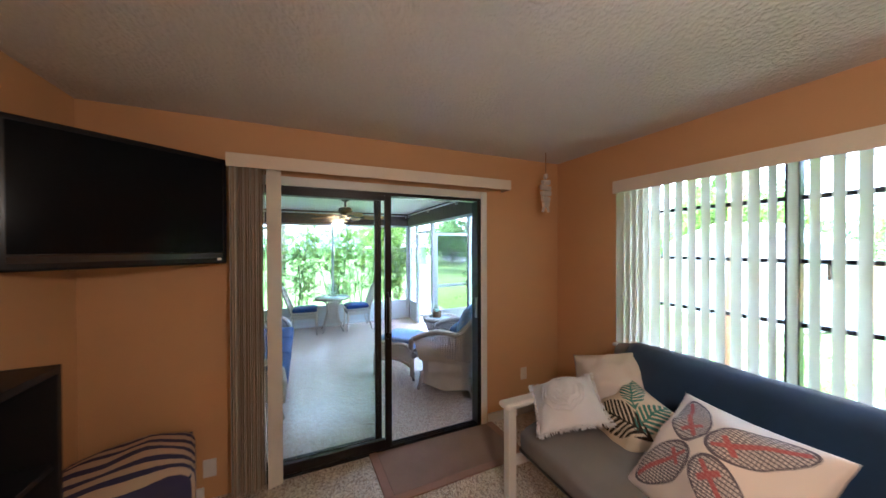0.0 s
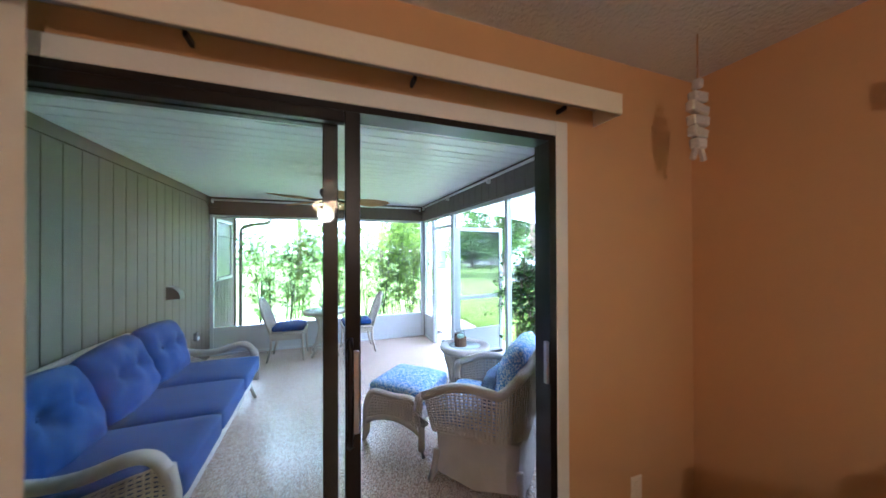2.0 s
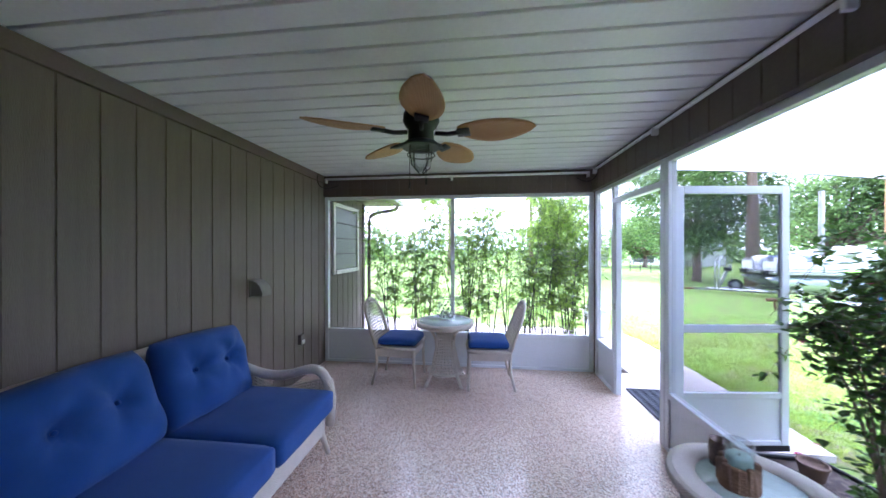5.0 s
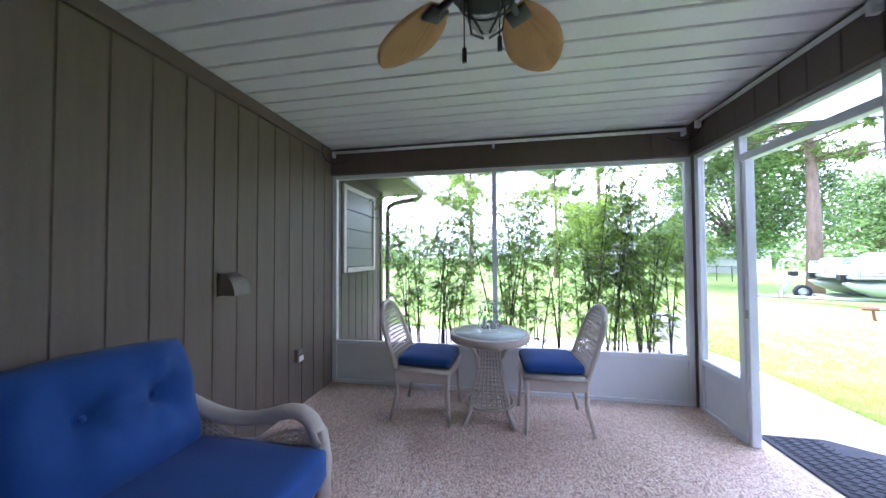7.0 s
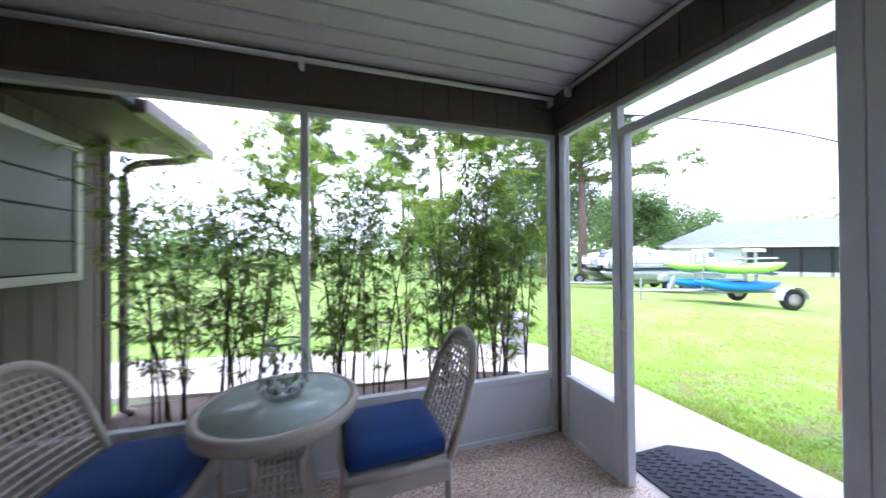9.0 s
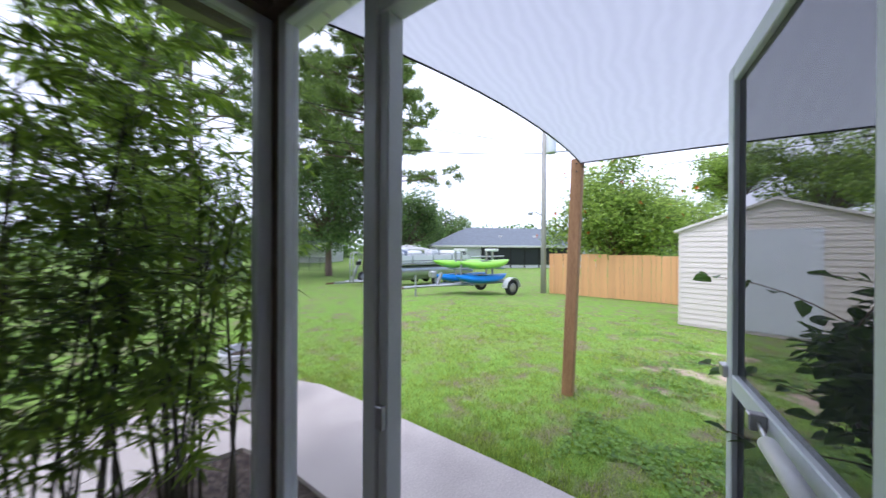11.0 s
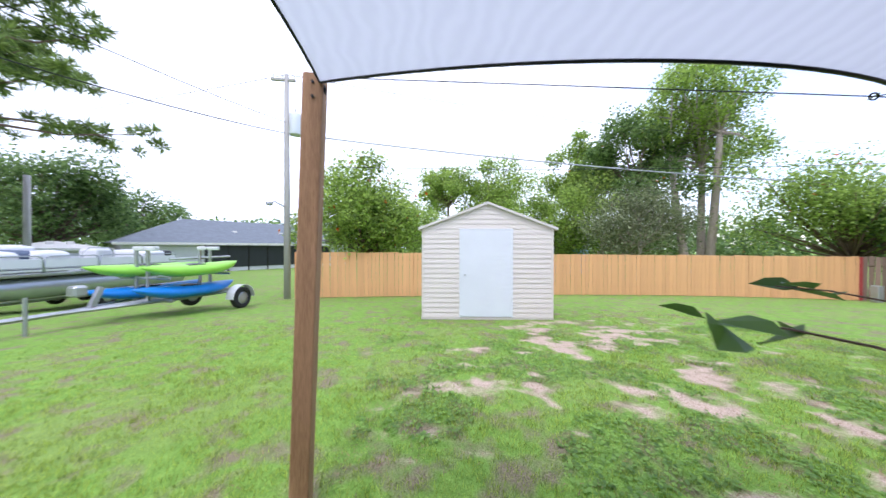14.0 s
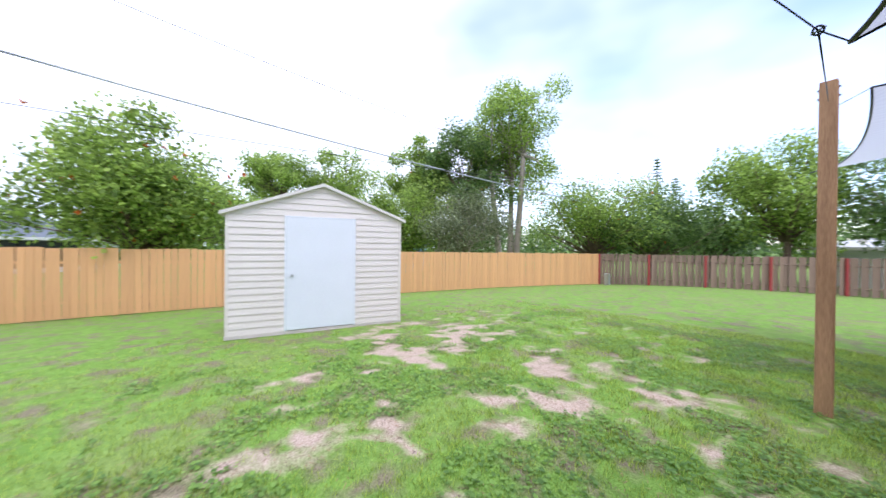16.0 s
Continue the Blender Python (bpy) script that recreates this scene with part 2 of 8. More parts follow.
def box(bm, x0, x1, y0, y1, z0, z1, bevel=0.0, m=None, seg=1):
    vs = [bm.verts.new((x, y, z)) for x in (x0, x1) for y in (y0, y1) for z in (z0, z1)]
    fs = [bm.faces.new([vs[i] for i in f]) for f in ((0, 1, 3, 2), (4, 6, 7, 5), (0, 4, 5, 1), (2, 3, 7, 6), (0, 2, 6, 4), (1, 5, 7, 3))]
    if bevel:
        es = list({e for f in fs for e in f.edges})
        r = bmesh.ops.bevel(bm, geom=es, offset=bevel, segments=seg, affect="EDGES", profile=0.5)
        vs = list({v for f in r["faces"] for v in f.verts} | {v for v in vs if v.is_valid})
    if m is not None:
        bmesh.ops.transform(bm, matrix=m, verts=vs)
    return bm


def B(*a, **k):
    return box(bmesh.new(), *a, **k)


def tube(bm, pts, r, n=8, closed=False, r1=None, flat=1.0, up=(0, 0, 1)):
    """A round rod swept along pts; r1: radius at the end; flat squeezes it along its second axis."""
    pts = [Vector(p) for p in pts]
    rings = []
    k = len(pts)
    for i, p in enumerate(pts):
        if closed:
            d = pts[(i + 1) % k] - pts[i - 1]
        else:
            d = pts[min(i + 1, k - 1)] - pts[max(i - 1, 0)]
        d = d.normalized() if d.length > 1e-9 else Vector((0, 0, 1))
        u = Vector(up)
        if abs(d.dot(u)) > 0.95:
            u = Vector((1, 0, 0))
        a = d.cross(u).normalized()
        b = a.cross(d)
        rr = r if r1 is None else r + (r1 - r) * i / (k - 1)
        rings.append([bm.verts.new(p + rr * (math.cos(2 * math.pi * j / n) * a + flat * math.sin(2 * math.pi * j / n) * b)) for j in range(n)])
    for i in range(k if closed else k - 1):
        q, w = rings[i], rings[(i + 1) % k]
        for j in range(n):
            bm.faces.new((q[j], q[(j + 1) % n], w[(j + 1) % n], w[j]))
    if not closed:
        bm.faces.new(rings[0][::-1])
        bm.faces.new(rings[-1])
    return bm


def T(pts, r, n=8, **k):
    return tube(bmesh.new(), pts, r, n, **k)


def lathe(profile, n=24, cx=0.0, cy=0.0, cap=True):
    """A solid of revolution round z from (radius, z) pairs."""
    bm = bmesh.new()
    rings = [[bm.verts.new((cx + r * math.cos(2 * math.pi * j / n), cy + r * math.sin(2 * math.pi * j / n), z)) for j in range(n)] for r, z in profile]
    for q, w in zip(rings, rings[1:]):
        for j in range(n):
            bm.faces.new((q[j], q[(j + 1) % n], w[(j + 1) % n], w[j]))
    if cap:
        bm.faces.new(rings[0][::-1])
        bm.faces.new(rings[-1])
    return bm


def bez(a, b, c, d, n=10):
    a, b, c, d = map(Vector, (a, b, c, d))
    return [a * (1 - t) ** 3 + 3 * b * t * (1 - t) ** 2 + 3 * c * t * t * (1 - t) + d * t ** 3 for t in (i / n for i in range(n + 1))]


def cushion(w, d, h, puff=0.35, nx=16, ny=16, tufts=(), depth=0.0, m=None, lump=0.0, seed=0):
    """A stuffed pad, w by d, h thick, with rounded rim, swelling middle and tufts (x, y in -1..1) drawn in on its top."""
    bm = bmesh.new()
    top, bot = {}, {}
    for i in range(nx + 1):
        for j in range(ny + 1):
            u, v = 2 * i / nx - 1, 2 * j / ny - 1
            # round the corners of the outline a little
            k = 1 - 0.06 * (u * u) * (v * v)
            edge = (1 - abs(u) ** 6) ** 0.5 * (1 - abs(v) ** 6) ** 0.5
            z = h / 2 * (edge * (1 - puff) + puff * (1 - u * u) * (1 - v * v) * 1.3 + 0.0)
            zt = z
            for tx, ty in tufts:
                q = math.hypot((u - tx) * w, (v - ty) * d) / 2
                ang = math.atan2((v - ty) * d, (u - tx) * w)
                zt -= depth * math.exp(-(q / 0.045) ** 1.1) * 1.0 + 0.25 * depth * math.exp(-(q / 0.13) ** 2) * (0.6 + 0.4 * math.cos(6 * ang))
            if lump:
                zt += lump * noise.noise((u * 2.3 + seed, v * 2.3, seed * 1.7)) * edge
            top[i, j] = bm.verts.new((u * k * w / 2, v * k * d / 2, zt))
            rim = i in (0, nx) or j in (0, ny)
            bot[i, j] = top[i, j] if rim else bm.verts.new((u * k * w / 2, v * k * d / 2, -z))
    for i in range(nx):
        for j in range(ny):
            a = [top[i, j], top[i + 1, j], top[i + 1, j + 1], top[i, j + 1]]
            c = [bot[i, j], bot[i, j + 1], bot[i + 1, j + 1], bot[i + 1, j]]
            bm.faces.new(a)
            if len(set(c)) == 4 and set(c) != set(a):
                bm.faces.new(c)
    if m is not None:
        bmesh.ops.transform(bm, matrix=m, verts=bm.verts)
    return bm


def slab(w, d, h, r=0.03, nx=14, ny=14, crown=0.02, m=None, lump=0.006, seed=0):
    """A box cushion with upright sides, soft edges and a slightly crowned top."""
    bm = bmesh.new()
    box(bm, -w / 2, w / 2, -d / 2, d / 2, -h / 2, h / 2)
    bmesh.ops.subdivide_edges(bm, edges=bm.edges[:], cuts=10, use_grid_fill=True)
    for v in bm.verts:
        p = v.co
        c = Vector((max(-w / 2 + r, min(w / 2 - r, p.x)), max(-d / 2 + r, min(d / 2 - r, p.y)), max(-h / 2 + r, min(h / 2 - r, p.z))))
        if (p - c).length > 1e-6:
            v.co = c + (p - c).normalized() * r
        u, t = 2 * p.x / w, 2 * p.y / d
        v.co.z += crown * (1 - u * u) * (1 - t * t) * (1 if p.z > 0 else -0.2) + lump * noise.noise((p.x * 6 + seed, p.y * 6, seed))
    if m is not None:
        bmesh.ops.transform(bm, matrix=m, verts=bm.verts)
    return bm


def panel_holes(a, b, nx, ny, keep=0.45, thick=0.012, shape=None):
    """Open lattice weave over the unit square mapped by shape(u, v): flat strands both ways."""
    bm = bmesh.new()
    for i in range(nx + 1):
        u = i / nx
        pts = [shape(u, v / 10) for v in range(11)]
        tube(bm, pts, keep, 4)
    for j in range(ny + 1):
        v = j / ny
        pts = [shape(u / 12, v) for u in range(13)]
        tube(bm, pts, keep, 4)
    return bm


# ---- the structure: room, porch, ground ----
XL, XR, YF = -1.05, 2.25, 6.76            # porch: left wall, screened side, far end
WALL_IN, WALL_OUT = 2.32, 2.42            # the house wall with the sliding door
CEIL, PORCH_CEIL = 2.46, 2.36
RXL, RXR, RY0 = -1.13, 2.42, -2.2         # room: left wall, window wall, back wall
DOOR_L, DOOR_R, DOOR_T = -0.33, 1.50, 2.05
WIN_Y0, WIN_Y1, WIN_Z0, WIN_Z1 = -0.30, 1.62, 0.80, 2.14

structure("floor_1", B(RXL - 0.1, RXR + 0.1, RY0 - 0.1, WALL_OUT - 0.03, -0.15, 0.0), ROOM_FLOOR, "pale speckled terrazzo floor of the room", "floor")
structure("floor_2", B(XL - 0.1, XR + 0.10, WALL_OUT - 0.03, YF + 0.10, -0.15, 0.0), FLAKE, "tan flake-coated glossy porch floor", "floor")
structure("ceiling_1", B(RXL - 0.1, RXR + 0.1, RY0 - 0.1, WALL_IN, CEIL, CEIL + 0.12), POPCORN, "off-white knock-down textured ceiling", "ceiling")

# house wall round the sliding door
bm = bmesh.new()
box(bm, RXL - 0.1, DOOR_L, WALL_IN, WALL_OUT, 0, 2.75)
box(bm, DOOR_R, RXR, WALL_IN, WALL_OUT, 0, 2.75)
box(bm, DOOR_L, DOOR_R, WALL_IN, WALL_OUT, DOOR_T, 2.75)
structure("wall_north", bm, ORANGE, "burnt orange painted wall round the sliding door", "wall")
bm = bmesh.new()
box(bm, XL, DOOR_L - 0.03, WALL_OUT, WALL_OUT + 0.015, 0, PORCH_CEIL)
box(bm, DOOR_R + 0.03, XR + 0.1, WALL_OUT, WALL_OUT + 0.015, 0, PORCH_CEIL)
box(bm, DOOR_L - 0.03, DOOR_R + 0.03, WALL_OUT, WALL_OUT + 0.015, DOOR_T + 0.03, PORCH_CEIL)
structure("wall_porch_side", bm, SIDING, "taupe siding on the house side of the porch", "wall")
# window wall
bm = bmesh.new()
box(bm, RXR, RXR + 0.16, WIN_Y1, WALL_OUT, 0, 2.75)
box(bm, RXR, RXR + 0.16, RY0, WIN_Y0, 0, 2.75)
box(bm, RXR, RXR + 0.16, WIN_Y0, WIN_Y1, 0, WIN_Z0)
box(bm, RXR, RXR + 0.16, WIN_Y0, WIN_Y1, WIN_Z1, 2.75)
structure("wall_east", bm, ORANGE, "burnt orange painted wall with a wide window", "wall")
structure("wall_west", B(RXL - 0.1, RXL, RY0, WALL_IN, 0, CEIL), ORANGE, "burnt orange painted side wall", "wall")
structure("wall_south", B(RXL - 0.1, RXR + 0.16, RY0 - 0.1, RY0, 0, CEIL), ORANGE, "burnt orange painted back wall", "wall")
bm = bmesh.new()
box(bm, DOOR_R + 0.075, RXR, WALL_IN - 0.014, WALL_IN, 0, 0.085, 0.003)
box(bm, RXL, -0.55, WALL_IN - 0.014, WALL_IN, 0, 0.085, 0.003)
box(bm, RXL, RXL + 0.014, RY0, WALL_IN - 0.014, 0, 0.085, 0.003)
box(bm, RXR - 0.014, RXR, RY0, WALL_IN - 0.014, 0, 0.085, 0.003)
structure("baseboard", bm, WHITE_TRIM, "white painted baseboard", "baseboard")
# door casing
bm = bmesh.new()
box(bm, DOOR_R, DOOR_R + 0.065, WALL_IN - 0.018, WALL_IN, 0, DOOR_T + 0.065, 0.004)
box(bm, DOOR_L - 0.065, DOOR_L, WALL_IN - 0.018, WALL_IN, 0, DOOR_T + 0.065, 0.004)
box(bm, DOOR_L, DOOR_R, WALL_IN - 0.018, WALL_IN, DOOR_T, DOOR_T + 0.065, 0.004)
structure("trim_1", bm, WHITE_TRIM, "white painted door casing", "trim")


def sliding_door():
    d = thing("door_1", "open sliding glass door with dark bronze aluminium frame", "sliding door", kind="structure")
    bm = bmesh.new()
    box(bm, DOOR_L, DOOR_L + 0.035, WALL_IN - 0.016, WALL_OUT - 0.015, 0, DOOR_T)
    box(bm, DOOR_R - 0.035, DOOR_R, WALL_IN - 0.016, WALL_OUT - 0.015, 0, DOOR_T)
    box(bm, DOOR_L + 0.035, DOOR_R - 0.035, WALL_IN - 0.016, WALL_OUT - 0.015, DOOR_T - 0.025, DOOR_T)
    part("door_frame", bm, BRONZE, d)
    bm = bmesh.new()
    for y in (2.318, 2.342, 2.366):
        box(bm, DOOR_L + 0.035, DOOR_R - 0.035, y - 0.004, y + 0.004, 0.012, 0.03)
    box(bm, DOOR_L + 0.035, DOOR_R - 0.035, WALL_IN - 0.016, WALL_OUT - 0.015, 0.0, 0.012)
    part("track", bm, BRONZE, d)

    def leaf_panel(name, x0, x1, y, st):
        p = new(name)
        p.parent = d
        q = 0.018
        bm = bmesh.new()
        box(bm, x0, x0 + st, y - q, y + q, 0.03, DOOR_T - 0.025, 0.003)
        box(bm, x1 - st, x1, y - q, y + q, 0.03, DOOR_T - 0.025, 0.003)
        box(bm, x0 + st, x1 - st, y - q, y + q, 0.03, 0.10, 0.003)
        box(bm, x0 + st, x1 - st, y - q, y + q, DOOR_T - 0.065, DOOR_T - 0.025, 0.003)
        part("panel_frame", bm, BRONZE, p)
        g = part("pane", B(x0 + st, x1 - st, y - 0.003, y + 0.003, 0.10, DOOR_T - 0.065), GLASS, p)
        g.visible_shadow = False
        return p

    leaf_panel("fixed_panel", DOOR_L + 0.035, 0.605, 2.365, 0.05)
    s = leaf_panel("sliding_panel", DOOR_L + 0.06, 0.676, 2.318, 0.05)
    bm = bmesh.new()
    box(bm, 0.632, 0.672, 2.286, 2.2998, 0.94, 1.22, 0.005)
    part("lock_plate", bm, paint("brushed_steel", (0.45, 0.45, 0.46), 0.3, 0.1, 20, 200, 0.05, metal=0.9), s, "steel lock plate")
    part("pull_handle", T(bez((0.64, 2.295, 0.90), (0.64, 2.25, 0.92), (0.64, 2.25, 1.24), (0.64, 2.295, 1.26)), 0.011, 8), BRONZE, s, "dark pull handle", True)
    bm = bmesh.new()
    box(bm, DOOR_R - 0.052, DOOR_R - 0.036, 2.308, 2.328, 0.98, 1.16, 0.002)
    part("strike_plate", bm, bpy.data.materials["brushed_steel"], d, "steel strike plate")


sliding_door()


def room_window():
    w = thing("window_1", "wide dark-framed awning window with horizontal bars", "window", kind="structure")
    x0, x1 = RXR + 0.07, RXR + 0.11
    mid = 0.65
    bm = bmesh.new()
    box(bm, x0, x1, WIN_Y0, WIN_Y0 + 0.04, WIN_Z0, WIN_Z1)
    box(bm, x0, x1, WIN_Y1 - 0.04, WIN_Y1, WIN_Z0, WIN_Z1)
    box(bm, x0, x1, WIN_Y0 + 0.04, WIN_Y1 - 0.04, WIN_Z0, WIN_Z0 + 0.05)
    box(bm, x0, x1, WIN_Y0 + 0.04, WIN_Y1 - 0.04, WIN_Z1 - 0.04, WIN_Z1)
    box(bm, x0 - 0.02, x1, mid - 0.03, mid + 0.03, WIN_Z0 + 0.05, WIN_Z1 - 0.04)
    part("window_frame", bm, BRONZE, w)
    for y0, y1 in ((WIN_Y0 + 0.04, mid - 0.03), (mid + 0.03, WIN_Y1 - 0.04)):
        for z in (1.19, 1.535, 1.88):
            part("bar", B(x0, x1, y0, y1, z - 0.012, z + 0.012), BRONZE, w)
        g = part("pane", B(x0 + 0.015, x0 + 0.02, y0, y1, WIN_Z0 + 0.05, WIN_Z1 - 0.04), GLASS, w)
        g.visible_shadow = False
    part("window_sill", B(RXR - 0.05, RXR + 0.07, WIN_Y0 - 0.05, WIN_Y1 + 0.04, WIN_Z0, WIN_Z0 + 0.022, 0.006), WHITE_TRIM, w)


room_window()

# porch: side wall with grooved boards, continuing past the screen as the outside of the house
structure("wall_house", B(XL - 0.2, XL - 0.006, WALL_OUT, 8.10, -0.15, 2.6), SIDING_TRIM, "taupe house wall behind the siding boards", "wall")
structure("trim_2", B(XL - 0.006, XL + 0.022, WALL_OUT + 0.016, YF - 0.09, 2.27, PORCH_CEIL, 0.003), SIDING_TRIM, "taupe trim board along the wall top", "trim")

# beams over the screens
bm = bmesh.new()
box(bm, XL, XR + 0.06, YF - 0.06, YF + 0.06, 2.10, PORCH_CEIL)
structure("beam_1", bm, SIDING_TRIM, "brown beam over the far screens", "beam")
bm = bmesh.new()
box(bm, XR - 0.04, XR + 0.06, WALL_OUT + 0.016, YF - 0.06, 2.10, PORCH_CEIL)
structure("beam_2", bm, SIDING_TRIM, "brown beam over the side screens", "beam")
# roof pans: one sheet with standing ribs
bm = bmesh.new()
box(bm, XL - 0.2, XR + 0.35, WALL_OUT + 0.002, YF + 0.55, PORCH_CEIL + 0.02, PORCH_CEIL + 0.10)
y = WALL_OUT + 0.02
while y < YF + 0.5:
    box(bm, XL - 0.02, XR + 0.33, y, y + 0.128, PORCH_CEIL, PORCH_CEIL + 0.02, 0.004)
    y += 0.143
structure("ceiling_2", bm, PAN, "white ribbed metal porch ceiling", "ceiling")

structure("corner_post", B(XR - 0.003, XR + 0.06, YF - 0.06, YF + 0.06, 0, 2.098, 0.004), SIDING_TRIM, "taupe wooden corner post between the screens", "post")
structure("wall_return", B(XR - 0.01, XR + 0.07, WALL_OUT + 0.016, 2.92, 0, 2.10), SIDING, "short taupe wall return beside the door", "wall")

# screen walls
PY = (5.32, 3.92)                          # posts on the side


def screens():
    f = thing("screen_wall_1", "white aluminium screen wall with low white kick panels at the far end", "screen wall", kind="structure")
    y0, y1 = YF - 0.025, YF + 0.025
    for x0, x1, z0, z1, n in ((XL, XL + 0.045, 0, 2.10, "post"), (XR - 0.052, XR - 0.004, 0, 2.10, "post"), (0.572, 0.616, 0.42, 2.06, "mullion"),
                              (XL + 0.045, XR - 0.052, 2.06, 2.10, "rail"), (XL + 0.045, XR - 0.052, 0.375, 0.42, "rail")):
        part(n, B(x0, x1, y0, y1, z0, z1, 0.003), ALU, f)
    part("kick_panel", B(XL + 0.045, XR - 0.052, YF - 0.008, YF + 0.008, 0.03, 0.375), KICK, f)
    part("base_rail", B(XL + 0.045, XR - 0.052, y0, y1, 0, 0.03), ALU, f)
    for a, b in ((XL + 0.045, 0.572), (0.616, XR - 0.052)):
        part("screen", B(a, b, YF - 0.001, YF + 0.001, 0.42, 2.06), SCREEN, f)
    s = thing("screen_wall_2", "white aluminium screen wall with posts and sloping light on its low panels", "screen wall", kind="structure")
    x0, x1 = XR - 0.005, XR + 0.045
    posts = [(YF - 0.11, YF - 0.062, 0, 2.10), (6.20, 6.25, 0, 2.10), (5.345, 5.40, 0, 2.10), (PY[1] - 0.035, PY[1] + 0.015, 0.42, 2.06), (2.92, 2.97, 0, 2.10)]
    for a, b, z0, z1 in posts:
        part("post", B(x0, x1, a, b, z0, z1, 0.003), ALU, s)
    part("door_post", B(x0 + 0.002, x1 + 0.01, 5.30, 5.345, 0, 2.10, 0.003), ALU, s)
    part("latch_jamb", B(x0 + 0.01, x1 + 0.015, 6.168, 6.2, 0, 1.92, 0.003), ALU, s)
    for a, b in ((6.25, YF - 0.11), (PY[1] + 0.015, 5.30), (2.97, PY[1] - 0.035)):
        part("screen", B(XR + 0.019, XR + 0.021, a, b, 0.42, 2.06), SCREEN, s)
    for a, b in ((6.25, YF - 0.11), (2.97, 5.30)):
        part("rail", B(x0, x1, a, b, 0.375, 0.42, 0.003), ALU, s)
        part("rail", B(x0, x1, a, b, 2.06, 2.10, 0.003), ALU, s)
        part("base_rail", B(x0, x1, a, b, 0, 0.03), ALU, s)
        part("kick_panel", B(XR + 0.012, XR + 0.028, a, b, 0.03, 0.375), KICK, s)
    part("transom_rail", B(x0, x1 + 0.01, 5.40, 6.20, 1.895, 1.945, 0.003), ALU, s)
    part("rail", B(x0, x1, 5.40, 6.20, 2.06, 2.10, 0.003), ALU, s)
    part("screen", B(XR + 0.019, XR + 0.021, 5.40, 6.20, 1.945, 2.06), SCREEN, s)
    part("lock_strike", B(x0 - 0.004, x0 + 0.012, 6.172, 6.198, 0.84, 0.90, 0.002), bpy.data.materials["brushed_steel"], s, "steel strike on the jamb")


screens()


def screen_door():
    # hinged on its near post and swung wide open, leaf along local +x
    ang = 6.0
    d = thing("screen_door", "white aluminium screen door swung open outward, dark mesh", "screen door", (XR + 0.06, 5.335, 0.015), ang)
    w, h, t = 0.80, 1.875, 0.016
    for n, a in (("stile", (0, 0.055, -t, t, 0, h)), ("stile", (w - 0.055, w, -t, t, 0, h)), ("top_rail", (0.055, w - 0.055, -t, t, h - 0.055, h)),
                 ("mid_rail", (0.055, w - 0.055, -t, t, 0.83, 0.885)), ("low_rail", (0.055, w - 0.055, -t, t, 0.36, 0.40)), ("bottom_rail", (0.055, w - 0.055, -t, t, 0, 0.06))):
        part(n, B(*a, 0.003), ALU, d)
    part("kick_panel", B(0.055, w - 0.055, -0.004, 0.004, 0.06, 0.36), KICK, d)
    for z0, z1 in ((0.40, 0.83), (0.885, h - 0.055)):
        part("screen", B(0.055, w - 0.055, -0.001, 0.001, z0, z1), DOOR_SCREEN, d, "dark insect mesh")
    c = part("closer", T([(0.10, 0.055, 0.86), (0.36, 0.045, 0.86)], 0.018, 12), PVC, d, "white pneumatic closer tube", True)
    part("rod", T([(0.36, 0.045, 0.86), (0.47, 0.03, 0.86)], 0.006, 8), bpy.data.materials["brushed_steel"], c)
    part("bracket", B(0.46, 0.49, 0.015, 0.05, 0.84, 0.88, 0.003), bpy.data.materials["brushed_steel"], c)
    part("latch", B(w - 0.02, w + 0.03, -0.03, 0.03, 0.86, 0.90, 0.004), bpy.data.materials["brushed_steel"], d, "steel latch")
    part("sweep", B(0.0, w, -0.02, -0.017, -0.012, 0.03), DARK, d, "black rubber sweep")


screen_door()


# ---- ground ----
def ground_z(x, y):
    s = min(math.hypot(max(0.0, x - 4.5), 0.6 * max(0.0, abs(y - 5) - 2)), 13)
    return -0.10 - 0.0046 * s * s


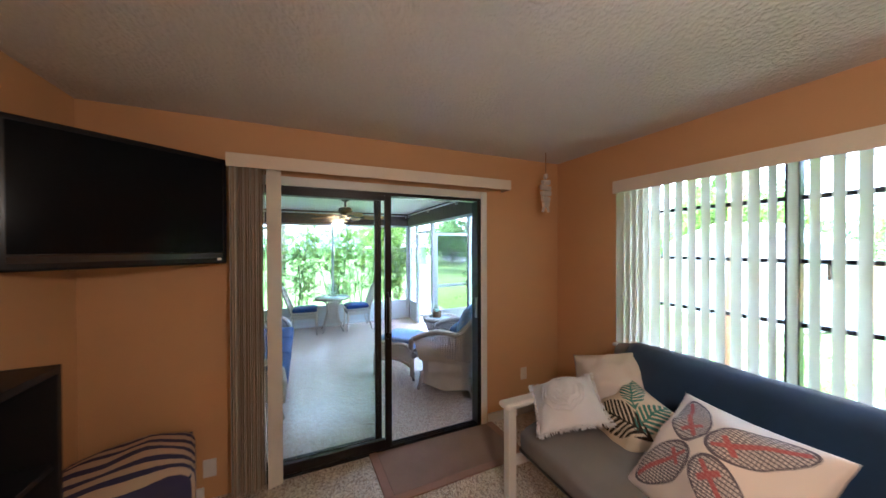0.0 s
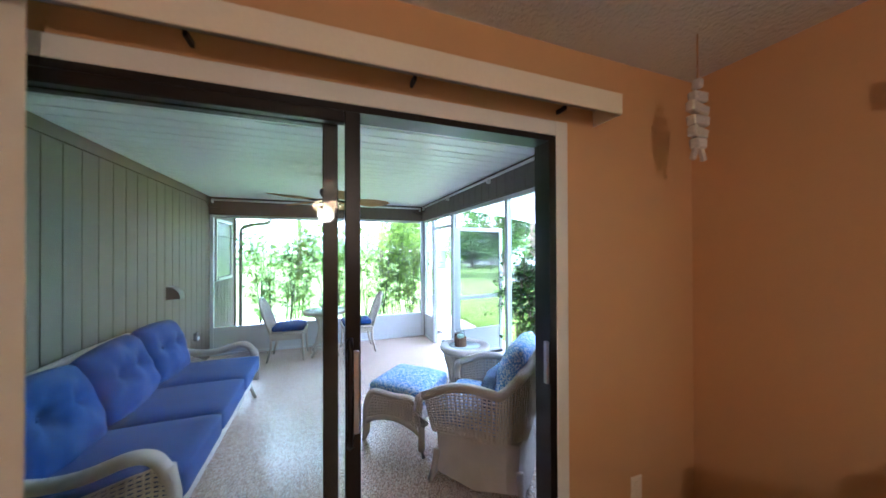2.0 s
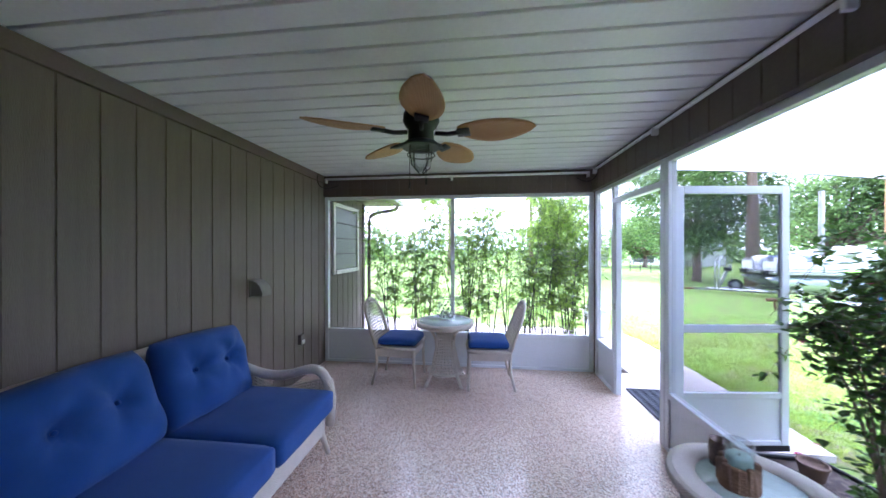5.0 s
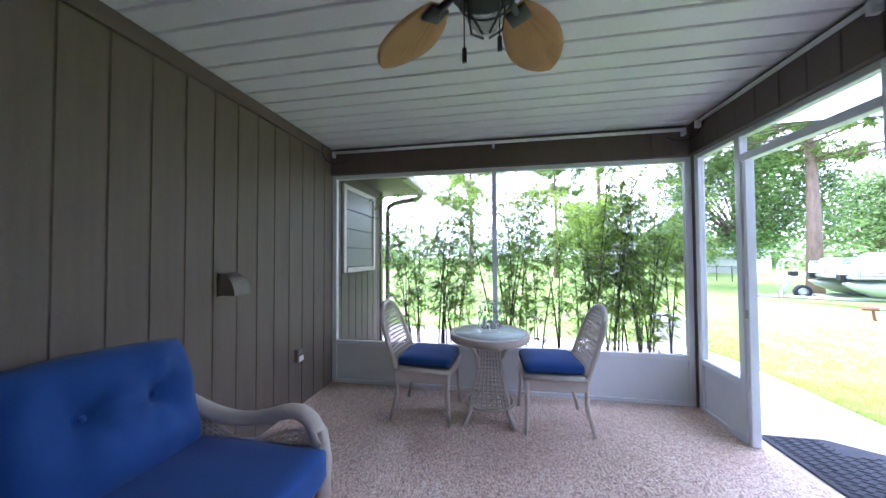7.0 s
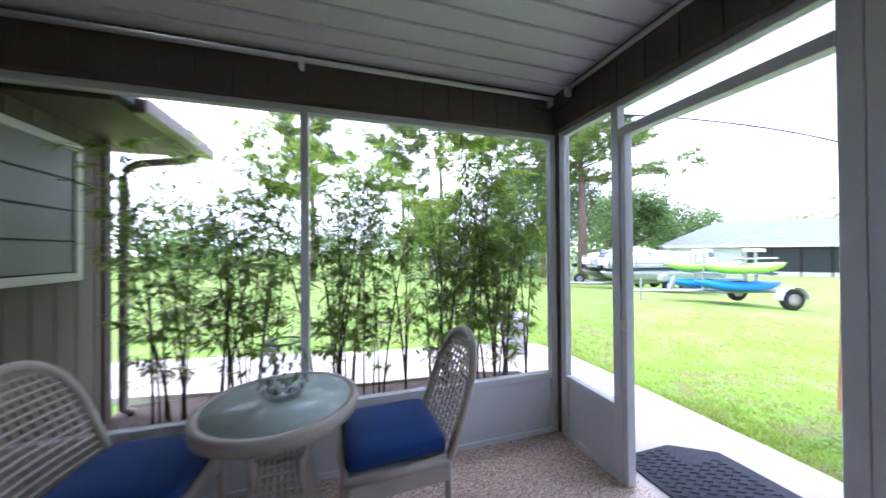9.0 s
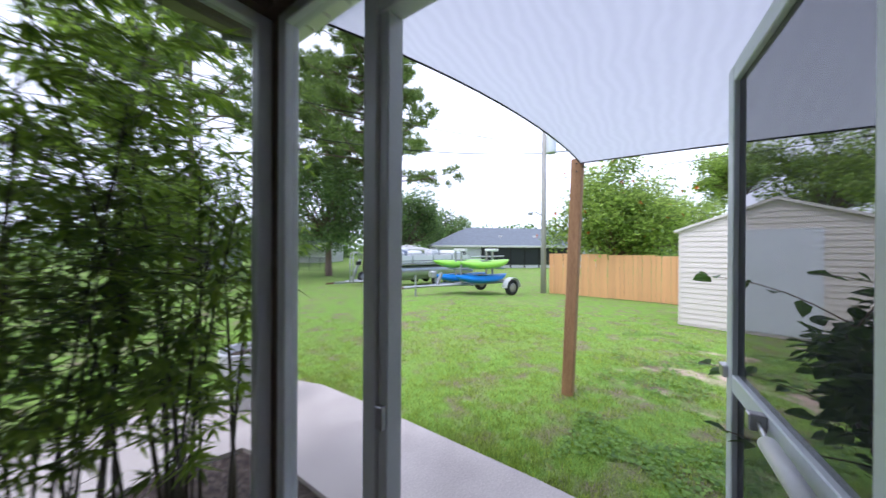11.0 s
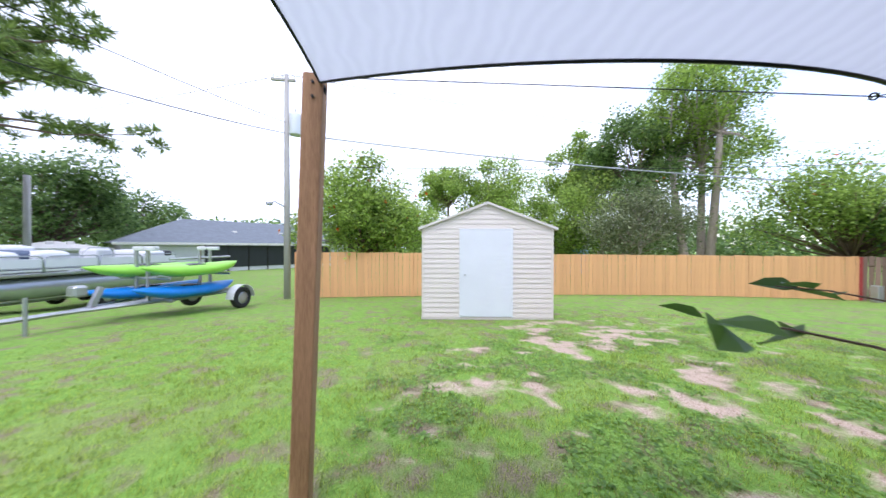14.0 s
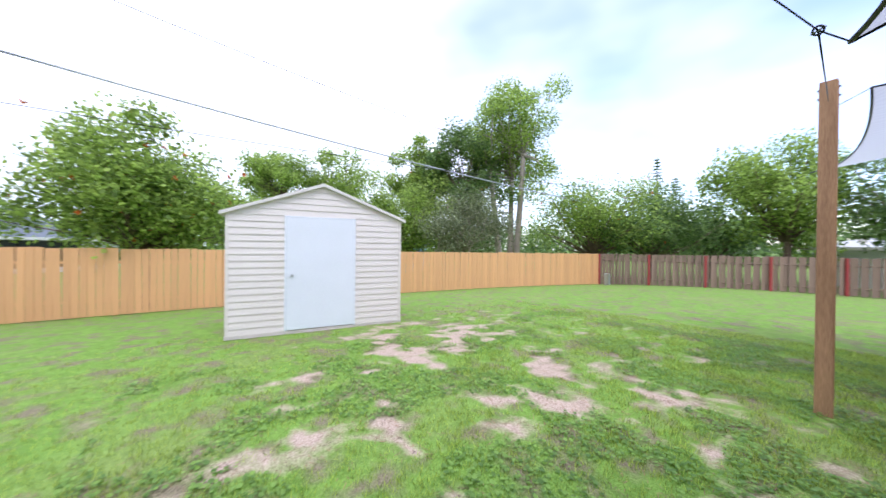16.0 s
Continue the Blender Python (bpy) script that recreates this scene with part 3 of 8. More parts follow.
# ---- porch things ----
def cloth_print(name, kind):
    """Printed or woven cloth patterns in the cloth's own coordinates."""
    m, nt, b = nodes_of(name)
    b.inputs["Roughness"].default_value = 0.85
    co = nt.nodes.new("ShaderNodeTexCoord")
    ramp = nt.nodes.new("ShaderNodeValToRGB")
    e = ramp.color_ramp.elements

    def math_node(op, a, c=None, v=None):
        n = nt.nodes.new("ShaderNodeMath")
        n.operation = op
        nt.links.new(a, n.inputs[0])
        if c is not None:
            nt.links.new(c, n.inputs[1])
        if v is not None:
            n.inputs[1].default_value = v
        return n.outputs[0]

    if kind == "medallion":
        vo = nt.nodes.new("ShaderNodeTexVoronoi")
        vo.inputs["Scale"].default_value, vo.inputs["Randomness"].default_value = 4.6, 0.12
        nt.links.new(co.outputs["Object"], vo.inputs["Vector"])
        rings = math_node("SINE", math_node("MULTIPLY", vo.outputs["Distance"], v=105.0))
        v2 = nt.nodes.new("ShaderNodeTexVoronoi")
        v2.inputs["Scale"].default_value = 70
        nt.links.new(co.outputs["Object"], v2.inputs["Vector"])
        f = math_node("ADD", math_node("MULTIPLY", rings, v=0.11), math_node("MULTIPLY", v2.outputs["Distance"], v=0.8))
        e[0].position, e[0].color = 0.08, (*srgb(84, 142, 218), 1)
        e[1].position, e[1].color = 0.60, (*srgb(220, 232, 247), 1)
        x = e.new(0.36)
        x.color = (*srgb(122, 172, 232), 1)
        nt.links.new(f, ramp.inputs["Fac"])
    elif kind == "paisley":
        nz = nt.nodes.new("ShaderNodeTexNoise")
        nz.inputs["Scale"].default_value, nz.inputs["Distortion"].default_value = 16, 3.5
        nt.links.new(co.outputs["Object"], nz.inputs["Vector"])
        f = math_node("SINE", math_node("MULTIPLY", nz.outputs["Fac"], v=46.0))
        e[0].position, e[0].color = 0.35, (*srgb(22, 36, 76), 1)
        e[1].position, e[1].color = 0.75, (*srgb(150, 182, 220), 1)
        nt.links.new(math_node("MULTIPLY_ADD", f, v=0.5), ramp.inputs["Fac"])
    elif kind == "stripes":
        w = nt.nodes.new("ShaderNodeTexWave")
        w.bands_direction = "Y"
        w.inputs["Scale"].default_value, w.inputs["Distortion"].default_value, w.inputs["Detail Scale"].default_value = 3.6, 0.7, 1.2
        nt.links.new(co.outputs["Object"], w.inputs["Vector"])
        ramp.color_ramp.interpolation = "CONSTANT"
        e[0].position, e[0].color = 0.0, (*srgb(52, 50, 84), 1)
        e[1].position, e[1].color = 0.42, (*srgb(188, 160, 132), 1)
        nt.links.new(w.outputs["Fac"], ramp.inputs["Fac"])
    elif kind == "petals":
        sep = nt.nodes.new("ShaderNodeSeparateXYZ")
        nt.links.new(co.outputs["Object"], sep.inputs[0])
        p = math_node("MULTIPLY", math_node("ADD", sep.outputs["X"], sep.outputs["Y"]), v=0.7071)
        q = math_node("MULTIPLY", math_node("SUBTRACT", sep.outputs["X"], sep.outputs["Y"]), v=0.7071)
        p, q = math_node("ABSOLUTE", p), math_node("ABSOLUTE", q)
        u, v = math_node("MAXIMUM", p, q), math_node("MINIMUM", p, q)
        # a pointed leaf from near the middle out to each corner
        far = math_node("MULTIPLY", math_node("SUBTRACT", u, v=0.175), v=6.9)
        wide = math_node("MULTIPLY", math_node("MULTIPLY", v, v=14.0), math_node("MULTIPLY_ADD", far, v=0.30))
        wide.node.inputs[1].links[0].from_node.inputs[2].default_value = 1.0
        oval = math_node("ADD", math_node("MULTIPLY", far, far), math_node("MULTIPLY", wide, wide))
        inside = math_node("LESS_THAN", oval, v=1.0)
        outline = math_node("MULTIPLY", inside, math_node("GREATER_THAN", oval, v=0.84))
        hatch = math_node("GREATER_THAN", math_node("SINE", math_node("MULTIPLY", math_node("ADD", u, v), v=420.0)), v=-0.2)
        cross = math_node("GREATER_THAN", math_node("SINE", math_node("MULTIPLY", math_node("SUBTRACT", u, v), v=300.0)), v=0.6)
        body = math_node("MULTIPLY", inside, math_node("MAXIMUM", math_node("MULTIPLY", hatch, v=0.75), cross))
        f = math_node("MAXIMUM", body, outline)
        e[0].position, e[0].color = 0.1, (*srgb(226, 212, 200), 1)
        e[1].position, e[1].color = 0.9, (*srgb(98, 88, 94), 1)
        nt.links.new(f, ramp.inputs["Fac"])
        spine = math_node("MULTIPLY", math_node("LESS_THAN", v, v=0.0085), math_node("LESS_THAN", math_node("ABSOLUTE", far), v=0.86))
        bar = math_node("MULTIPLY", math_node("LESS_THAN", math_node("ABSOLUTE", math_node("SUBTRACT", u, v=0.10)), v=0.009), math_node("LESS_THAN", v, v=0.040))
        mix = nt.nodes.new("ShaderNodeMix")
        mix.data_type = "RGBA"
        nt.links.new(math_node("MULTIPLY", math_node("MAXIMUM", spine, bar), v=0.85), mix.inputs[0])
        nt.links.new(ramp.outputs["Color"], mix.inputs[6])
        mix.inputs[7].default_value = (*srgb(178, 84, 82), 1)
        nt.links.new(mix.outputs[2], b.inputs["Base Color"])
        return m
    else:  # fronds: one dark and two green palm leaves on cream
        sep = nt.nodes.new("ShaderNodeSeparateXYZ")
        nt.links.new(co.outputs["Object"], sep.inputs[0])

        def frond(cx, cy, deg, L, w):
            c, q = math.cos(radians(deg)), math.sin(radians(deg))
            x, y = math_node("SUBTRACT", sep.outputs["X"], v=cx), math_node("SUBTRACT", sep.outputs["Y"], v=cy)
            u = math_node("ADD", math_node("MULTIPLY", x, v=c), math_node("MULTIPLY", y, v=q))
            v = math_node("ABSOLUTE", math_node("SUBTRACT", math_node("MULTIPLY", y, v=c), math_node("MULTIPLY", x, v=q)))
            t = math_node("MULTIPLY", u, v=1 / L)
            room = math_node("SUBTRACT", math_node("MULTIPLY", math_node("MULTIPLY", t, t), v=-w), v=-w)
            inside = math_node("LESS_THAN", v, room)
            blade = math_node("GREATER_THAN", math_node("SINE", math_node("MULTIPLY", math_node("SUBTRACT", u, math_node("MULTIPLY", v, v=0.8)), v=230.0)), v=-0.25)
            rib = math_node("LESS_THAN", v, v=0.004)
            return math_node("MULTIPLY", inside, math_node("MAXIMUM", blade, rib))

        dark = frond(0.02, -0.06, 200, 0.17, 0.085)
        green = math_node("MAXIMUM", frond(-0.06, 0.11, 150, 0.14, 0.06), frond(0.11, 0.08, 100, 0.13, 0.055))
        f = math_node("MAXIMUM", dark, math_node("MULTIPLY", green, v=0.5))
        ramp.color_ramp.interpolation = "CONSTANT"
        e[0].position, e[0].color = 0.0, (*srgb(212, 196, 170), 1)
        e[1].position, e[1].color = 0.8, (*srgb(44, 38, 34), 1)
        x = e.new(0.4)
        x.color = (*srgb(72, 122, 110), 1)
        nt.links.new(f, ramp.inputs["Fac"])
    nt.links.new(ramp.outputs["Color"], b.inputs["Base Color"])
    return m


MEDALLION = cloth_print("blue_medallion_print", "medallion")
PAISLEY = cloth_print("navy_paisley_print", "paisley")
DRIFTWOOD = paint("bark_wood", (0.20, 0.12, 0.07), 0.9, 0.4, 20, 120, 1.0)
WAX = paint("pale_green_wax", (0.42, 0.62, 0.55), 0.5, 0.05, 9, 90, 0.05)
FAN_CANE = weave("honey_cane", (0.46, 0.25, 0.085), 120)
FAN_BLACK = paint("fan_black_iron", (0.014, 0.015, 0.016), 0.5, 0.3, 10, 160, 0.3)
FROST = clear_glass("lantern_glass", (0.93, 0.95, 0.95), 0.6)
GREY_METAL = paint("weathered_grey_metal", (0.20, 0.19, 0.175), 0.45, 0.2, 12, 140, 0.2, metal=0.5)


def sofa():
    """Wicker three-seat sofa; local x is its front, y its length."""
    s = thing("sofa", "pale wicker three-seat sofa with royal blue tufted cushions", "sofa", (-0.56, 4.09, 0))
    L, D = 1.96, 0.84
    bm = bmesh.new()
    box(bm, -0.36, 0.36, -L / 2 + 0.05, L / 2 - 0.05, 0.17, 0.30, 0.02)
    part("base", bm, WICKER, s)
    # front skirt, drawn in below
    bm = bmesh.new()
    box(bm, 0.352, 0.385, -L / 2 + 0.03, L / 2 - 0.03, 0.12, 0.32, 0.012)
    part("apron", bm, WICKER, s)
    for y in (-L / 2 + 0.06, L / 2 - 0.06):
        for x in (0.36, -0.34):
            part("leg", T([(x, y, 0.30), (x + 0.01, y, 0.14), (x + (0.06 if x > 0 else -0.03), y * 1.005, 0.0)], 0.028, 8, r1=0.016), WICKER, s, smooth=True)
    # rolled arms, higher at the back, flowing into the back rail
    for sgn in (-1, 1):
        y = sgn * (L / 2 - 0.01)
        top = bez((0.42, y, 0.16), (0.43, y, 0.585), (0.33, y, 0.605), (0.18, y, 0.55), 10)[3:] + bez((0.18, y, 0.55), (0.0, y, 0.48), (-0.2, y, 0.52), (-0.40, y * 0.99, 0.64), 10)[1:]
        part("arm_rail", T(top, 0.040, 10, flat=0.8), WICKER, s, smooth=True)
        part("arm_post", T([(0.41, y, 0.18), (0.425, y, 0.36), (0.40, y, 0.50)], 0.032, 8), WICKER, s, smooth=True)

        def side(u, v, y=y):
            x = -0.38 + 0.78 * u
            zt = 0.61 - 0.19 * min(1, u * 2.2) + 0.10 * max(0, (u - 0.55) / 0.45) * (1 - max(0, u - 0.9) * 4)
            return (x, y, 0.22 + (zt - 0.22) * v)

        part("arm_weave", panel_holes(0, 0, 24, 12, 0.0075, shape=side), WICKER, s)
    rail = [(-0.40, -L / 2 + 0.02, 0.64), (-0.43, -L / 2 + 0.14, 0.765), (-0.44, -0.5, 0.835), (-0.445, 0, 0.845), (-0.44, 0.5, 0.835), (-0.43, L / 2 - 0.14, 0.765), (-0.40, L / 2 - 0.02, 0.64)]
    part("back_rail", T(rail, 0.035, 10), WICKER, s, smooth=True)

    def back(u, v):
        y = (u - 0.5) * (L - 0.06)
        return (-0.40 - 0.04 * v, y, 0.22 + (0.60 - 0.17 * abs(2 * u - 1) ** 6) * v)

    part("back_weave", panel_holes(0, 0, 50, 16, 0.008, shape=back), WICKER, s)
    n = 3
    w = (L - 0.06) / n
    for i in range(n):
        y = -L / 2 + 0.03 + (i + 0.5) * w
        part("seat_cushion", slab(0.74, w - 0.006, 0.155, 0.035, crown=0.022, m=pose(0.09, y, 0.375), seed=i), BLUE, s, "royal blue seat cushion with piped edge", True)
    for i in range(n):
        y = -L / 2 + 0.03 + (i + 0.5) * w
        bm = cushion(w - 0.01, 0.52, 0.27, 0.38, 26, 24, [(-0.36, 0.12), (0.36, 0.12)], 0.10, lump=0.03, seed=i * 3.1)
        # stand it against the back, leaning
        bmesh.ops.transform(bm, matrix=pose(-0.255, y, 0.665, 68 + 2 * i, 0, 90) @ pose(0, 0, 0, 0, 0, (-4, 3, -3)[i]), verts=bm.verts)
        c = part("back_cushion", bm, BLUE, s, "royal blue back cushion with two tufts", True)
        for tx in (-0.36, 0.36):
            q = pose(-0.255, y, 0.665, 68 + 2 * i, 0, 90) @ pose(0, 0, 0, 0, 0, (-4, 3, -3)[i]) @ Vector((tx * (w - 0.01) / 2, 0.12 * 0.26, 0.062))
            bm = bmesh.new()
            bmesh.ops.create_uvsphere(bm, u_segments=8, v_segments=6, radius=0.012, matrix=Matrix.Translation(q))
            part("button", bm, BLUE, c, smooth=True)
    return s


sofa()


def lounge_chair():
    """Wicker armchair with barrel back; local +x is the front."""
    s = thing("armchair", "pale wicker armchair with blue medallion cushions", "chair", (1.66, 3.22, 0), 135)
    # flared woven base with scalloped skirt
    bm = bmesh.new()
    n = 24
    ring = lambda z, k, dip: [bm.verts.new((0.30 * k * c, 0.29 * k * q, z + dip * (abs(math.sin(2 * a)) if dip else 0))) for a, c, q in
                              ((2 * math.pi * i / n, *[math.copysign(min(1, abs(t) * 1.32), t) for t in (math.cos(2 * math.pi * i / n), math.sin(2 * math.pi * i / n))]) for i in range(n))]
    rs = [ring(0.03, 1.06, 0.05), ring(0.07, 1.04, 0.03), ring(0.20, 0.97, 0), ring(0.34, 1.0, 0), ring(0.36, 0.98, 0)]
    for a, c in zip(rs, rs[1:]):
        for i in range(n):
            bm.faces.new((a[i], a[(i + 1) % n], c[(i + 1) % n], c[i]))
    bm.faces.new(rs[-1])
    part("base", bm, WICKER, s)
    for x in (-0.29, 0.29):
        for y in (-0.28, 0.28):
            part("leg", T([(x * 0.97, y * 0.97, 0.2), (x, y, 0.08), (x * 1.1, y * 1.06, 0.0)], 0.026, 8, r1=0.02), WICKER, s, smooth=True)

    def rim(a):
        """Top rail over the angle a from one arm front (-1) round the back (0) to the other (1)."""
        k = abs(a)
        sg = 1 if a >= 0 else -1
        if k > 0.55:
            u = (k - 0.55) / 0.45
            return Vector((-0.16 + 0.50 * u, sg * (0.335 + 0.01 * u), 0.665 - 0.09 * u + 0.06 * math.sin(u * 3.0)))
        th = k / 0.55 * math.pi / 2
        return Vector((-0.16 - 0.22 * math.cos(th), sg * 0.335 * math.sin(th), 0.665 + 0.23 * math.cos(th) ** 1.3))

    pts = [rim(-1 + i / 22) for i in range(45)]
    for sg in (-1, 1):
        f = rim(sg)
        curl = [f, f + Vector((0.035, 0, -0.03)), f + Vector((0.045, 0, -0.10)), Vector((0.345, f.y * 0.97, 0.38))]
        part("arm_front", T(curl, 0.034, 8), WICKER, s, smooth=True)
    part("top_rail", T(pts, 0.036, 10, flat=0.8), WICKER, s, smooth=True)

    def wall(u, v):
        a = -1 + 2 * u
        t = rim(a)
        base = Vector((max(-0.30, min(0.33, t.x * 0.88)), t.y * 0.86, 0.34))
        return base + (t - base) * v

    part("side_weave", panel_holes(0, 0, 72, 15, 0.0072, shape=wall), WICKER, s)
    part("seat_cushion", slab(0.56, 0.54, 0.13, 0.04, crown=0.03, m=pose(0.05, 0, 0.43)), MEDALLION, s, "blue medallion-print seat cushion", True)
    bm = cushion(0.54, 0.52, 0.20, 0.45, 20, 20, lump=0.01, seed=4)
    bmesh.ops.transform(bm, matrix=pose(-0.20, 0, 0.71, 72, 0, 90), verts=bm.verts)
    part("back_cushion", bm, MEDALLION, s, "blue medallion-print back cushion", True)
    bm = cushion(0.40, 0.26, 0.15, 0.5, 14, 14, lump=0.01, seed=9)
    bmesh.ops.transform(bm, matrix=pose(-0.06, 0.02, 0.60, 76, 0, 90), verts=bm.verts)
    tagged(part("throw_pillow", bm, PAISLEY, s, "navy paisley lumbar pillow", True))


lounge_chair()


def ottoman():
    s = thing("ottoman", "pale wicker ottoman with blue medallion cushion", "ottoman", (1.24, 3.85, 0), 135)
    w, d = 0.50, 0.54           # local x depth, y width
    bm = bmesh.new()
    box(bm, -w / 2 + 0.03, w / 2 - 0.03, -d / 2 + 0.03, d / 2 - 0.03, 0.19, 0.31, 0.02)
    part("frame", bm, WICKER, s)
    for sg in (-1, 1):
        y = sg * (d / 2 - 0.005)
        arch = bez((-w / 2 - 0.01, y, 0.05), (-w / 2 - 0.02, y, 0.46), (-w / 2 + 0.03, y, 0.43), (0, y, 0.41), 10) + bez((0, y, 0.41), (w / 2 - 0.03, y, 0.43), (w / 2 + 0.02, y, 0.46), (w / 2 + 0.01, y, 0.05), 10)[1:]
        part("side_rail", T(arch, 0.030, 8, flat=0.8), WICKER, s, smooth=True)
        low = bez((-w / 2, y, 0.16), (-0.1, y, 0.26), (0.1, y, 0.26), (w / 2, y, 0.16), 10)

        def side(u, v, y=y):
            return (-w / 2 + 0.01 + (w - 0.02) * u, y * 0.985, 0.18 + 0.07 * math.sin(math.pi * u) + v * (0.40 - 0.18 - 0.07 * math.sin(math.pi * u)))

        part("side_weave", panel_holes(0, 0, 16, 8, 0.0095, shape=side), WICKER, s)
        part("stretcher", T(low, 0.02, 8), WICKER, s, smooth=True)
        for x in (-w / 2, w / 2):
            part("leg", T([(x, y * 0.98, 0.2), (x, y * 0.98, 0.08), (x * 1.12, y * 1.02, 0.0)], 0.026, 8, r1=0.017), WICKER, s, smooth=True)
    part("cushion", slab(w + 0.02, d - 0.06, 0.13, 0.04, crown=0.03, m=pose(0, 0, 0.41)), MEDALLION, s, "blue medallion-print cushion", True)


ottoman()


def side_table():
    s = thing("side_table", "round pale wicker side table with glass inset", "table", (1.915, 4.19, 0))
    R, H = 0.262, 0.575
    part("rim", lathe([(R - 0.095, H - 0.05), (R - 0.02, H - 0.055), (R, H - 0.03), (R - 0.004, H - 0.004), (R - 0.03, H), (R - 0.095, H - 0.002), (R - 0.098, H - 0.02)], 40), WICKER, s, smooth=True)
    part("glass_top", lathe([(0.0, H - 0.016), (R - 0.098, H - 0.016), (R - 0.098, H - 0.009), (0.0, H - 0.009)], 32), paint("frosted_table_glass", (0.55, 0.66, 0.62), 0.08, 0.1, 5, 60, 0.02), s, "pebbled glass inset", True)

    def wall(u, v):
        a = 2 * math.pi * u
        r = 0.20 - 0.045 * math.sin(math.pi * min(1, v * 1.15)) + 0.015 * v
        return (r * math.cos(a), r * math.sin(a), 0.03 + (H - 0.08) * v)

    part("pedestal_weave", panel_holes(0, 0, 44, 18, 0.0075, shape=lambda u, v: wall(u, v)), WICKER, s)
    part("foot_ring", T([(0.205 * math.cos(a), 0.205 * math.sin(a), 0.02) for a in (i * math.pi / 14 for i in range(28))], 0.02, 8, closed=True), WICKER, s, smooth=True)
    part("shelf", lathe([(0.0, 0.26), (0.15, 0.26), (0.15, 0.275), (0.0, 0.275)], 24), WICKER, s)


side_table()


def candle():
    s = thing("candle_holder", "driftwood bark candle holder with green pillar candle on the side table", "candle", (1.87, 4.19, 0.567))
    rng = random.Random(4)
    for i in range(16):
        a = 2 * math.pi * i / 16
        r = 0.052 + rng.uniform(-0.004, 0.004)
        h = rng.uniform(0.075, 0.105)
        part("bark_strip", B(-0.009, 0.009, -0.012, 0.012, 0, h, 0.003, m=pose(r * math.cos(a), r * math.sin(a), 0, rng.uniform(-4, 4), rng.uniform(-4, 4), math.degrees(a))), DRIFTWOOD, s)
    part("candle", lathe([(0.0, 0.004), (0.038, 0.004), (0.039, 0.11), (0.034, 0.117), (0.0, 0.112)], 20), WAX, s, "pale green wax", True)
    g = part("glass", lathe([(0.043, 0.07), (0.0445, 0.10), (0.0445, 0.165), (0.0425, 0.165), (0.0425, 0.10), (0.041, 0.07)], 24, cap=False), JAR_GLASS, s, "clear glass sleeve", True)
    g.visible_shadow = False
    part("wick", T([(0, 0, 0.11), (0.002, 0, 0.125)], 0.0015, 6), DARK, s)
    m = thing("jar", "dark patterned candle jar beside the driftwood candle", "jar", (1.89, 4.312, 0.567))
    part("body", lathe([(0.0, 0.0), (0.034, 0.0), (0.037, 0.02), (0.037, 0.085), (0.033, 0.095), (0.033, 0.1), (0.029, 0.1), (0.029, 0.05), (0.0, 0.05)], 20), paint("bronze_mercury_glass", (0.16, 0.11, 0.09), 0.2, 0.5, 30, 120, 0.2, metal=0.4), m, smooth=True)


candle()


